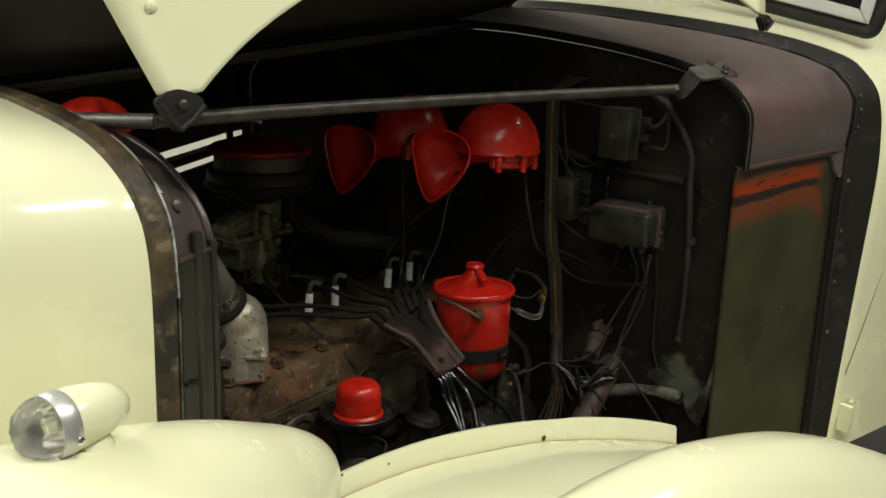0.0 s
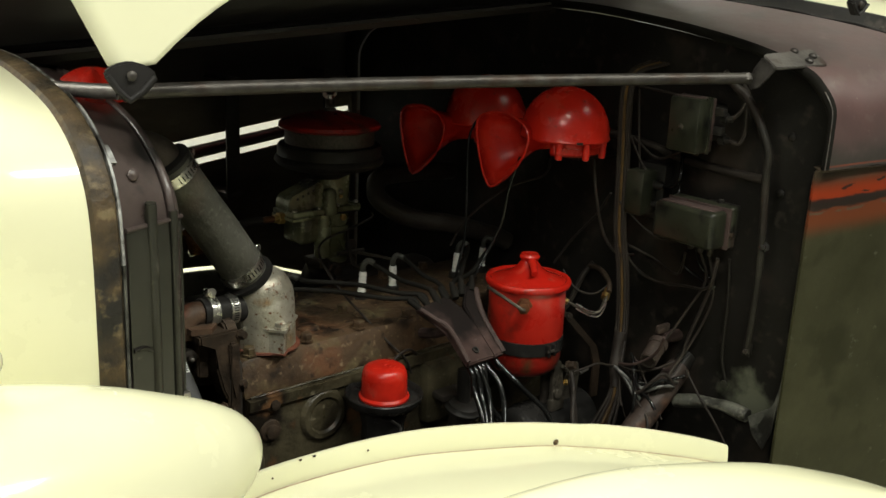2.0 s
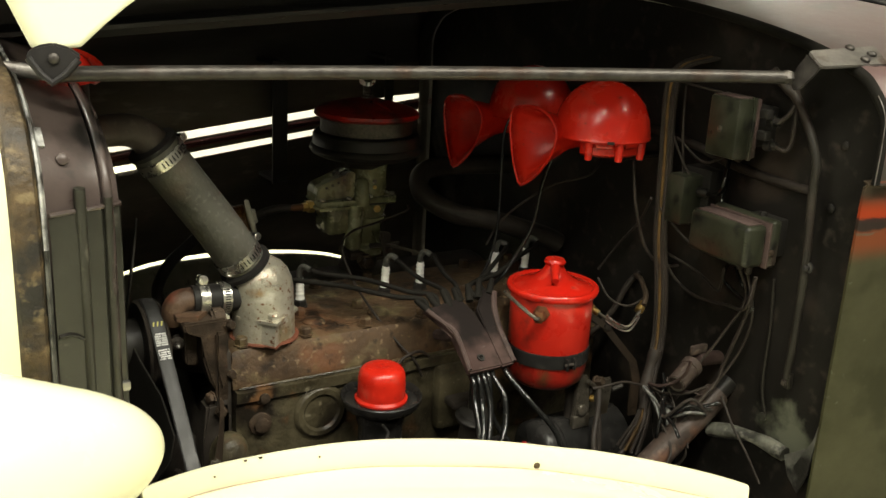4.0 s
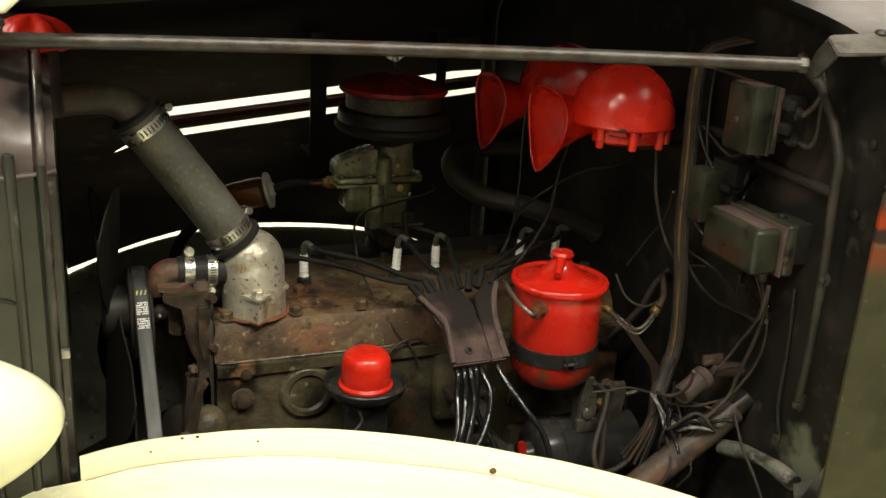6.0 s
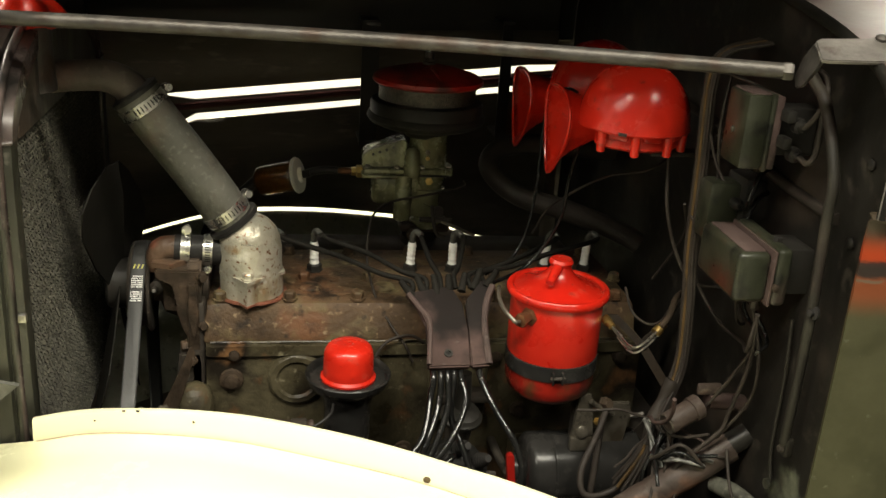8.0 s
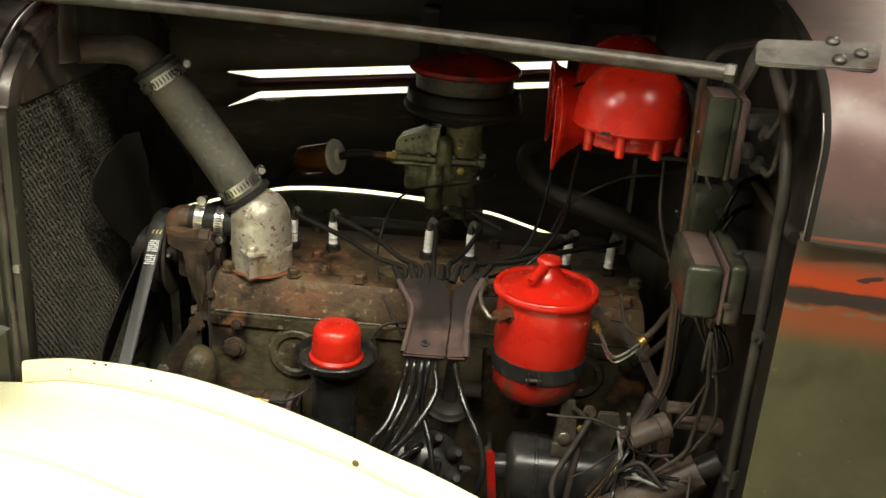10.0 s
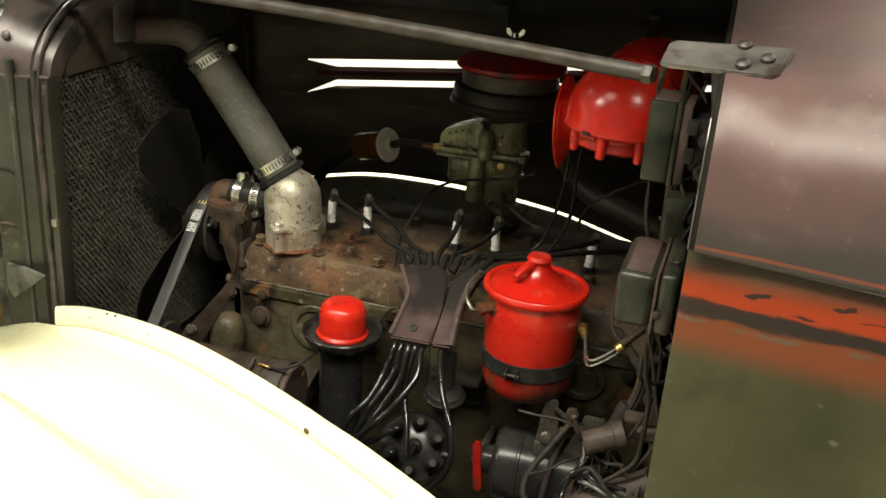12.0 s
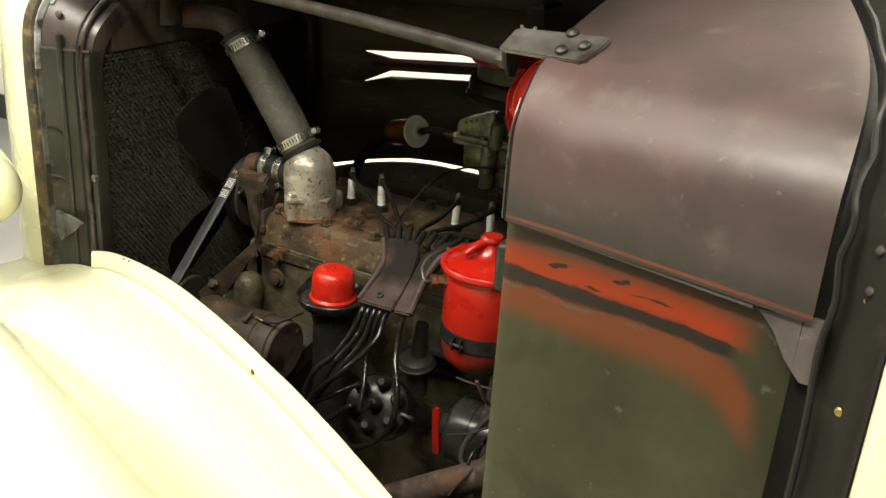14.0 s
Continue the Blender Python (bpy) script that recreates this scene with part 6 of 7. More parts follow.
TOWERS = [dc + dn * 0.014 + (du * math.cos(k * math.pi / 3) + dv * math.sin(k * math.pi / 3)) * 0.031 for k in range(6)] + [dc + dn * 0.02]
for p in TOWERS:
    part("tower", lathe(None, [(0.0095, -0.004), (0.009, 0.004), (0.0075, 0.012), (0.008, 0.016), (0.005, 0.018)], p, dn, 14), GLOSS_BLACK, dcap)
for p in TOWERS:
    bprof = [(0.0085, 0.006)]
    for k in range(4):
        bprof += [(0.0104 - 0.0006 * k, 0.010 + 0.005 * k), (0.0092 - 0.0006 * k, 0.0125 + 0.005 * k)]
    part("boot", lathe(None, bprof + [(0.006, 0.033), (0.0045, 0.036)], p, dn, 16), BLACK_RUBBER, dcap, "ribbed black rubber boot")
part("clip", tube(None, [dc + Vector((0.05, 0.0, 0.0)) - dn * 0.03, dc + Vector((0.052, 0, 0)) + dn * 0.004, dc + Vector((0.038, 0, 0)) + dn * 0.016], 0.0028, 8, 4), STEEL, dist)
part("plate", box(None, (1.135, 0.84, 0.70), (0.07, 0.05, 0.012), 0.004), DARK_IRON, dist)
part("vacuum_can", lathe(None, [(0.012, -0.012), (0.026, -0.010), (0.0285, -0.006), (0.0285, -0.003), (0.026, -0.001), (0.024, 0.004), (0.017, 0.008), (0.008, 0.009)], (1.127, 0.800, 0.690), (0.05, -0.2, 0.96), 28), BLACK, dist, "dark stepped can")
part("vacuum_neck", lathe(None, [(0.016, -0.06), (0.018, -0.02), (0.022, -0.008)], (1.127, 0.800, 0.690), (0.05, -0.2, 0.96), 20), DARK_IRON, dist)
part("can_stem", lathe(None, [(0.011, 0.0), (0.010, 0.03), (0.009, 0.05)], (1.128, 0.802, 0.697), (0.03, 0.1, 0.99), 14), BLACK, dist)
part("stem", tube(None, [(1.10, 0.79, 0.60), (1.11, 0.87, 0.55)], 0.022, 14, 1), DARK_IRON, dist)


def wire(name, pts, r, material, label, category="wire", group="", steps=7):
    bm = tube(None, pts, r, 8, steps)
    return solid(name, bm, material, label, category, group, smooth=60)


for i, (x, y) in enumerate(PLUGS):
    s = Vector((x + 0.012, y - 0.016, 0.8745))
    e = Vector((1.055 + 0.019 * i, 0.832 + 0.003 * (i % 2), 0.858 + 0.0024 * i))
    mid = s.lerp(e, 0.45) + Vector((0, 0, (0.004, 0.005, -0.004, -0.004, -0.002, 0.002)[i]))
    near_mid = s.lerp(e, 0.78) + Vector((0, 0, 0.002))
    wire("plug_wire", [s, s + Vector(((e - s).x * 0.08, -0.012, -0.002)), mid, near_mid, e + Vector((0, 0.010, 0.003)), e + Vector((0.001, -0.004, -0.010))], 0.0036, FAN_BLACK, "dusty black plug wire from a plug to the loom", "wire", "plug wires")
OUT = [(1.074, 0.738, 0.788), (1.083, 0.738, 0.788), (1.092, 0.739, 0.788), (1.100, 0.740, 0.787), (1.109, 0.741, 0.787), (1.134, 0.745, 0.786)]
RUNS = [
    [(1.070, 0.722, 0.758), (1.060, 0.692, 0.727), (1.042, 0.672, 0.705), (1.030, 0.664, 0.67), (1.040, 0.668, 0.655), TOWERS[1] + dn * 0.044, TOWERS[1] + dn * 0.028],
    [(1.080, 0.718, 0.752), (1.062, 0.685, 0.715), (1.045, 0.676, 0.675), (1.032, 0.665, 0.64), (1.045, 0.668, 0.62), TOWERS[2] + dn * 0.044, TOWERS[2] + dn * 0.028],
    [(1.090, 0.712, 0.746), (1.066, 0.680, 0.699), (1.046, 0.672, 0.664), (1.036, 0.668, 0.635), (1.05, 0.68, 0.60), (1.07, 0.70, 0.59)],
    [(1.096, 0.718, 0.735), (1.110, 0.690, 0.700), (1.119, 0.668, 0.670), TOWERS[6] + dn * 0.038],
    [(1.112, 0.712, 0.756), (1.090, 0.680, 0.722), (1.060, 0.665, 0.690), (1.044, 0.660, 0.668), (1.036, 0.662, 0.63), (1.040, 0.672, 0.58)],
    [(1.150, 0.703, 0.746), (1.170, 0.676, 0.716), (1.176, 0.660, 0.683), (1.163, 0.652, 0.653), (1.138, 0.652, 0.630), (1.112, 0.660, 0.616), (1.09, 0.675, 0.615)],
]
for i, (o, run) in enumerate(zip(OUT, RUNS)):
    wire("distributor_wire", [Vector(o) + Vector((0, 0.012, 0.004)), Vector(o) + Vector((0, -0.006, -0.010)), *run], 0.0041, WIRE, "glossy black plug wire hanging from loom to distributor", "wire", "wires to the distributor")
wire("choke_cable", [(1.165, 1.085, 0.925), (1.159, 1.08, 0.917), (1.101, 1.07, 0.906), (1.052, 1.06, 0.8985), (1.022, 1.03, 0.8855), (1.009, 0.96, 0.8537), (1.0146, 0.90, 0.8225), (1.035, 0.868, 0.789), (1.054, 0.853, 0.7653), (1.066, 0.852, 0.74)], 0.0019, BROWN_WIRE, "thin brown cable looped over the cylinder head", "cable")
wire("sender_wire", [(1.005, 0.845, 0.735), (1.014, 0.846, 0.7506), (1.0234, 0.848, 0.766), (1.040, 0.85, 0.7768), (1.066, 0.856, 0.776), (1.09, 0.86, 0.755)], 0.0022, BROWN_WIRE, "thin wire beside the oil filler")

# ---- carburettor, air cleaner, fuel filter ----
carb = thing("carburettor", (1.11, 1.125, 0.82), "olive green carburettor on the manifold", "carburettor")
part("base_flange", box(None, (1.112, 1.128, 0.842), (0.078, 0.05, 0.014), 0.005), RUST, carb, "rust-stained base flange")
bm = lathe(None, [(0.026, 0.842), (0.026, 0.852), (0.020, 0.856), (0.021, 0.90), (0.027, 0.915), (0.03, 0.93)], (1.114, 1.125, 0), (0, 0, 1), 28)
part("throat", bm, CARB, carb)
part("float_bowl", box(None, (1.050, 1.118, 0.908), (0.048, 0.055, 0.048), 0.010, seg=3), CARB, carb)
part("cover", box(None, (1.075, 1.12, 0.936), (0.125, 0.062, 0.010), 0.004), CARB, carb)
bm = bmesh.new()
prism(bm, [(1.010, 1.098, 0.941), (1.076, 1.098, 0.941), (1.076, 1.098, 0.982), (1.066, 1.098, 0.983), (1.017, 1.098, 0.965), (1.011, 1.098, 0.957)], (0, 0.04, 0))
bmesh.ops.bevel(bm, geom=list(bm.edges), offset=0.0018, segments=2, affect="EDGES")
part("top_casting", bm, CARB, carb)
part("pump_cylinder", lathe(None, [(0.0125, 0.930), (0.0135, 0.932), (0.0135, 0.944), (0.0115, 0.947), (0.0115, 0.964), (0.0095, 0.970), (0.005, 0.973), (0.002, 0.974)], (1.085, 1.094, 0), (0, 0, 1), 22), CARB, carb)
part("pump_well", lathe(None, [(0.008, 0.858), (0.0125, 0.861), (0.0135, 0.866), (0.0135, 0.884), (0.0148, 0.886), (0.0148, 0.892), (0.0135, 0.894), (0.0135, 0.932)], (1.073, 1.096, 0), (0, 0, 1), 22), CARB, carb)
part("throat_flange", lathe(None, [(0.020, 0.897), (0.0275, 0.898), (0.0275, 0.904), (0.020, 0.905)], (1.114, 1.125, 0), (0, 0, 1), 28), CARB, carb)
part("throat_web", prism(None, [(1.084, 1.104, 0.862), (1.108, 1.104, 0.862), (1.110, 1.104, 0.93), (1.080, 1.104, 0.93)], (0, 0.02, 0)), CARB, carb)
part("lever_plate", prism(None, [(1.106, 1.094, 0.885), (1.136, 1.094, 0.872), (1.133, 1.094, 0.862), (1.116, 1.094, 0.864)], (0, 0.004, 0)), CARB, carb)
part("gasket", box(None, (1.078, 1.12, 0.9305), (0.128, 0.064, 0.0018), 0.0006), BLACK, carb, "dark cover gasket")
for k in range(4):
    part("drilling", lathe(None, [(0.0022, 0.0), (0.0022, 0.0006), (0.0005, 0.0008)], (1.026 + 0.010 * k, 1.0978, 0.961 + 0.0036 * k), (0, -1, 0), 10), BLACK, carb)
part("drain_plug", lathe(None, [(0.013, 0.0), (0.013, 0.010), (0.009, 0.011), (0.009, 0.020), (0.003, 0.022)], (1.095, 1.100, 0.835), (0, -1, 0), 6), RUST, carb, "rusty hexagon drain plug")
part("choke_screw", lathe(None, [(0.0035, 0), (0.0035, 0.003), (0.0015, 0.004)], (1.108, 1.096, 0.966), (0, -1, 0), 12), LINK_STEEL, carb)
part("choke_screw", lathe(None, [(0.003, 0), (0.003, 0.003), (0.0015, 0.004)], (1.108, 1.096, 0.957), (0, -1, 0), 12), BRASS, carb)
part("air_horn", lathe(None, [(0.029, 0.94), (0.030, 0.955), (0.030, 0.985), (0.032, 0.99), (0.032, 1.0)], (1.112, 1.126, 0), (0, 0, 1), 30), CARB, carb)
part("bowl_rim", box(None, (1.046, 1.118, 0.929), (0.072, 0.064, 0.006), 0.002), CARB, carb)
part("ear", box(None, (1.138, 1.112, 0.936), (0.02, 0.04, 0.012), 0.003), CARB, carb)
for p in ((1.018, 1.094, 0.9415), (1.062, 1.092, 0.9415), (1.142, 1.10, 0.9425), (1.10, 1.094, 0.9415)):
    part("screw", lathe(None, [(0.0045, 0), (0.0045, 0.003), (0.002, 0.0042)], p, (0, 0, 1), 12), STEEL, carb)
part("jet_plug", lathe(None, [(0.006, 0), (0.006, 0.004), (0.003, 0.005)], (1.112, 1.094, 0.922), (0, -1, 0), 6), BRASS, carb)
bm = bmesh.new()
lathe(bm, [(0.010, 0), (0.011, 0.004), (0.006, 0.006)], (1.128, 1.095, 0.872), (0, -1, 0), 14)
tube(bm, [(1.10, 1.09, 0.862), (1.15, 1.085, 0.862)], 0.004, 8, 1)
tube(bm, [(1.118, 1.086, 0.885), (1.125, 1.082, 0.845), (1.14, 1.08, 0.835)], 0.003, 8, 3)
part("throttle_linkage", bm, DARK_IRON, carb, "dark throttle linkage")
part("throttle_rod", tube(None, [(1.135, 1.085, 0.86), (1.16, 1.06, 0.856), (1.18, 1.05, 0.85)], 0.0026, 8, 3), LINK_STEEL, carb)
inlet = part("inlet_fitting", lathe(None, [(0.010, 0), (0.010, 0.010), (0.007, 0.011), (0.007, 0.018)], (1.014, 1.120, 0.928), (-1, 0, 0), 6), BRASS, carb, "brass inlet fitting")
part("union", lathe(None, [(0.0055, 0), (0.0055, 0.016), (0.0045, 0.017), (0.0045, 0.024)], (0.997, 1.121, 0.928), (-1, 0.03, 0), 10), COPPER, inlet)

air = thing("air_cleaner", (1.107, 1.127, 0.99), "black oil-bath air cleaner with a red lid", "air cleaner")
A3 = (1.107, 1.127, 0)
part("bowl", lathe(None, [(0.03, 0.985), (0.034, 0.99), (0.05, 1.0), (0.075, 1.003), (0.086, 1.008), (0.090, 1.014), (0.088, 1.020), (0.085, 1.022), (0.085, 1.036), (0.0825, 1.04), (0.074, 1.042)], A3, (0, 0, 1), 56), BLACK, air)
part("mesh_band", lathe(None, [(0.072, 1.04), (0.073, 1.041), (0.073, 1.068), (0.072, 1.07)], A3, (0, 0, 1), 56), WIRE_MESH, air, "oiled wire mesh band")
lid = part("lid", lathe(None, [(0.074, 1.064), (0.081, 1.066), (0.0835, 1.069), (0.082, 1.074), (0.074, 1.079), (0.045, 1.087), (0.018, 1.093), (0.003, 1.094)], A3, (0, 0, 1), 56), TOP_RED, air, "worn red lid, its paint darkened as shade")
part("crease", tube(None, [(1.107, 1.10, 1.0915), (1.112, 1.075, 1.086), (1.118, 1.055, 1.0765)], 0.002, 6, 4), TOP_RED, lid)
part("spring_stud", lathe(None, [(0.010, 1.092), (0.010, 1.097), (0.007, 1.098), (0.008, 1.101), (0.007, 1.103), (0.008, 1.106), (0.007, 1.108), (0.0075, 1.112), (0.003, 1.113)], A3, (0, 0, 1), 18), BAR, air)
bm = lathe(None, [(0.005, 1.110), (0.006, 1.114), (0.004, 1.119)], A3, (0, 0, 1), 12)
for s in (-1, 1):
    prism(bm, [(1.107 + s * 0.004, 1.127, 1.111), (1.107 + s * 0.013, 1.127, 1.117), (1.107 + s * 0.014, 1.127, 1.124), (1.107 + s * 0.010, 1.127, 1.125), (1.107 + s * 0.004, 1.127, 1.117)], (0, 0.003, 0))
part("wing_nut", bm, CLAMP, air)

ff = thing("fuel_filter", (0.87, 1.145, 0.88), "amber glass fuel filter with a white end disc", "fuel filter")
fa, fb = Vector((0.847, 1.154, 0.898)), Vector((0.9145, 1.131, 0.9165))
fx = (fb - fa).normalized()
part("bowl", lathe(None, [(0.010, 0.010), (0.021, 0.013), (0.0225, 0.018), (0.0225, 0.066), (0.02, 0.07)], fa, fx, 28), AMBER, ff, "amber glass bowl")
part("element", lathe(None, [(0.012, 0.006), (0.013, 0.008), (0.013, 0.06), (0.012, 0.062)], fa, fx, 20), BROWN_WIRE, ff)
part("end_disc", lathe(None, [(0.012, -0.003), (0.0265, -0.002), (0.028, 0.0), (0.0265, 0.004), (0.012, 0.005), (0.010, 0.010)], fb, fx, 32), WHITE_PLASTIC, ff, "white plastic end disc")
part("spigot", lathe(None, [(0.006, 0.004), (0.006, 0.02), (0.005, 0.022)], fb, fx, 12), BLACK, ff)
wire("fuel_hose", [fb + fx * 0.012, (0.938, 1.128, 0.924), (0.958, 1.125, 0.928), (0.976, 1.122, 0.928)], 0.0062, BLACK_RUBBER, "black rubber fuel hose to the carburettor", "hose")
wire("fuel_hose", [fa + fx * 0.006, (0.824, 1.155, 0.873), (0.799, 1.155, 0.852), (0.781, 1.155, 0.824), (0.776, 1.152, 0.80), (0.785, 1.13, 0.75), (0.80, 1.10, 0.70)], 0.0088, BLACK_RUBBER, "black rubber fuel hose that drops behind the engine", "hose")
wire("heater_pipe", [(1.43, 1.18, 0.955), (1.33, 1.175, 0.962), (1.24, 1.16, 0.962), (1.212, 1.127, 0.935), (1.25, 1.085, 0.905), (1.322, 1.055, 0.89), (1.40, 1.03, 0.865), (1.43, 1.02, 0.85)], 0.017, DARK_IRON, "dark curved pipe behind the engine", "pipe")


# ---- horns ----
def horn(lift=0.0, back=0.0):
    """lift, back: how much higher and farther back the domed cover sits on its trumpet."""
    ob = thing("horn", (1.30, 0.80, 1.05), "bright red painted trumpet horn with a domed cover", "horn", "pair of horns")
    c = Vector((1.312 + back, 0.803, lift))
    prof = [(0.058, 1.083), (0.0675, 1.0825), (0.0690, 1.085)] + [(0.0675 * math.cos(a), 1.088 + 0.073 * math.sin(a) ** 0.94) for a in [math.pi / 2 * k / 11 for k in range(11)]] + [(0.003, 1.161)]
    dome = part("dome", lathe(None, prof, c, (0, 0, 1), 56), RED, ob)
    part("dome_clip", box(None, (c.x - 0.034, c.y - 0.0595, 1.0845 + lift), (0.010, 0.004, 0.004), 0.001, (0, 0, -30)), BLACK, dome)
    sweep = [radians(200 + 250 * k / 36) for k in range(37)]
    base = part("base", add_rings(bmesh.new(), [[c + Vector((r * math.cos(a), r * math.sin(a), h)) for a in sweep] for r, h in ((0.030, 1.061), (0.052, 1.0615), (0.0565, 1.065), (0.058, 1.084))], False), RED, ob, "", 38, 0.002)
    for k in range(9):
        a = 2 * math.pi * k / 9 + 0.25
        if 88 < math.degrees(a) < 202:
            continue
        p = c + Vector((0.0600 * math.cos(a), 0.0600 * math.sin(a), 0))
        part("post", lathe(None, [(0.0035, 1.0575), (0.0052, 1.0585), (0.0060, 1.083)], p, (0, 0, 1), 12), RED, base)
        part("web", box(None, (c.x + 0.0575 * math.cos(a + 0.35), c.y + 0.0575 * math.sin(a + 0.35), 1.0785 + lift), (0.006, 0.024, 0.008), 0.003, (0, 0, math.degrees(a + 0.35))), RED, base)
    rim = [(0.912, 1.100), (0.898, 1.112), (0.862, 1.118), (0.828, 1.113), (0.808, 1.100), (0.803, 1.083), (0.812, 1.057), (0.832, 1.032), (0.853, 1.014), (0.876, 1.001), (0.888, 1.012), (0.898, 1.030), (0.908, 1.060), (0.913, 1.083)]
    bm = bmesh.new()
    rings = []
    for k in range(9):
        t = k / 8
        shrink = 1 - 0.62 * t ** 0.62
        rings.append([(1.232 + 0.052 * t ** 1.15, 0.860 - 0.026 * t ** 0.7 + (y - 0.860) * shrink, 1.066 + 0.018 * t ** 0.7 + (z - 1.066) * shrink) for y, z in rim])
    for bx, by in ((0.014, 0.001), (0.030, 0.005), (0.046, 0.013)):
        rings.append([(1.284 + bx, 0.834 - by + (y - 0.860) * 0.36, 1.084 + (z - 1.066) * 0.34) for y, z in rim])
    add_rings(bm, rings, True)
    bell = part("bell", bm, HORN_BELL, ob, "flared red horn mouth", 60, 0.002)
    loop_pts = [(1.232, y, z) for y, z in rim]
    part("bell_rim", tube(None, loop_pts + loop_pts[:1], 0.0020, 8, 2), RED, bell)
    part("mount", box(None, (1.385, 0.803, 1.05), (0.10, 0.025, 0.006), 0.002), BLACK, ob, "black mounting strap")
    return ob


horn()
far_horn = horn(0.010, 0.012)
far_horn.matrix_basis = Matrix.Translation((1.30, 0.985, 1.038))
wire("horn_wire", [(1.29, 0.94, 1.09), (1.262, 0.935, 1.10), (1.242, 0.937, 1.075), (1.237, 0.935, 1.03), (1.235, 0.93, 0.97), (1.225, 0.92, 0.91), (1.205, 0.91, 0.87), (1.16, 0.87, 0.86)], 0.0022, WIRE, "glossy black wire hanging from a horn")
wire("horn_wire", [(1.262, 0.845, 1.05), (1.258, 0.86, 1.0), (1.255, 0.87, 0.94), (1.235, 0.88, 0.89), (1.21, 0.875, 0.865), (1.165, 0.85, 0.855)], 0.0026, WIRE, "thin black wire hanging from a horn")
wire("horn_wire", [(1.352, 0.775, 1.05), (1.355, 0.765, 0.99), (1.375, 0.76, 0.93), (1.395, 0.745, 0.90), (1.43, 0.74, 0.895)], 0.0024, BROWN_WIRE, "thin dark wire from horn to firewall")

# ---- firewall fittings ----
rel = thing("relay", (1.38, 0.625, 1.08), "olive-grey enamelled relay box on the firewall", "relay")
part("cover", box(None, (1.3645, 0.622, 1.125), (0.025, 0.052, 0.077), 0.0035, (0, 0, -3)), RELAY, rel)
part("cover_lip", box(None, (1.3795, 0.6215, 1.125), (0.005, 0.055, 0.080), 0.0015, (0, 0, -3)), RELAY, rel)
part("back_plate", box(None, (1.3865, 0.6212, 1.125), (0.009, 0.051, 0.076), 0.002, (0, 0, -3)), LOOM, rel, "dusty brown relay base")
part("standoff", box(None, (1.413, 0.62, 1.125), (0.044, 0.03, 0.05), 0.002), BLACK, rel)
part("top_plate", box(None, (1.3665, 0.622, 1.1640), (0.022, 0.044, 0.002), 0.0008, (0, 0, -3)), LOOM, rel, "plum painted top plate")
part("stud", lathe(None, [(0.004, 0), (0.004, 0.002), (0.002, 0.003)], (1.3525, 0.625, 1.122), (-1, 0.05, 0), 10), LINK_STEEL, rel)
part("foot_bolt", hex_bolt(None, (1.384, 0.617, 1.087), (0, 0, -1), 0.0045, 0.008), RUST, rel)
for z in (1.145, 1.118):
    part("terminal_lug", box(None, (1.392, 0.590, z), (0.010, 0.018, 0.012), 0.002), BLACK, rel)
for z in (1.135, 1.105):
    part("terminal", lathe(None, [(0.008, 0), (0.008, 0.008), (0.005, 0.009), (0.005, 0.016)], (1.405, 0.594, z), (0.1, -1, 0), 10), BLACK, rel)
wire("relay_wire", [(1.405, 0.578, 1.135), (1.408, 0.566, 1.15), (1.412, 0.562, 1.17), (1.42, 0.58, 1.185), (1.43, 0.62, 1.19)], 0.003, BROWN_WIRE, "dusty brown wire at the relay")
wire("relay_wire", [(1.405, 0.578, 1.105), (1.408, 0.564, 1.103), (1.412, 0.560, 1.12), (1.412, 0.562, 1.17)], 0.003, BROWN_WIRE, "dusty brown wire at the relay")
reg = thing("voltage_regulator", (1.385, 0.588, 0.945), "olive-grey voltage regulator box with plum lid", "regulator")
part("cover", box(None, (1.367, 0.6035, 0.9835), (0.036, 0.104, 0.055), 0.007, (0, 0, -2), 3), RELAY, reg)
part("lid_plate", box(None, (1.368, 0.6035, 1.0112), (0.024, 0.091, 0.0024), 0.001, (0, 0, -2)), LOOM, reg, "dusty plum lid")
part("joint", box(None, (1.3865, 0.6015, 0.984), (0.003, 0.108, 0.060), 0.001, (0, 0, -2)), LOOM, reg)
part("back_plate", box(None, (1.397, 0.600, 0.985), (0.017, 0.107, 0.063), 0.006, (0, 0, -2), 3), RELAY, reg)
part("standoff", box(None, (1.424, 0.590, 0.985), (0.03, 0.05, 0.05), 0.002), BLACK, reg)
part("screw", lathe(None, [(0.0042, 0), (0.0042, 0.003), (0.0015, 0.004)], (1.389, 0.548, 0.975), (-0.1, -1, 0), 12), RUST, reg)
part("lid_nut", hex_bolt(None, (1.398, 0.575, 1.0155), (0, 0, 1), 0.005, 0.006), BLACK, reg)
for k in range(3):
    part("terminal", lathe(None, [(0.005, 0), (0.005, 0.012), (0.003, 0.014)], (1.385 + 0.006 * k, 0.575 + 0.02 * k, 0.953), (0, 0, -1), 10), DARK_IRON, reg)
bx = thing("junction_box", (1.40, 0.712, 0.975), "small dark junction box on the firewall", "junction box")
part("cover", box(None, (1.394, 0.712, 1.008), (0.04, 0.034, 0.07), 0.006), RELAY, bx)
part("plate", box(None, (1.424, 0.708, 1.008), (0.026, 0.05, 0.085), 0.003), BLACK, bx)
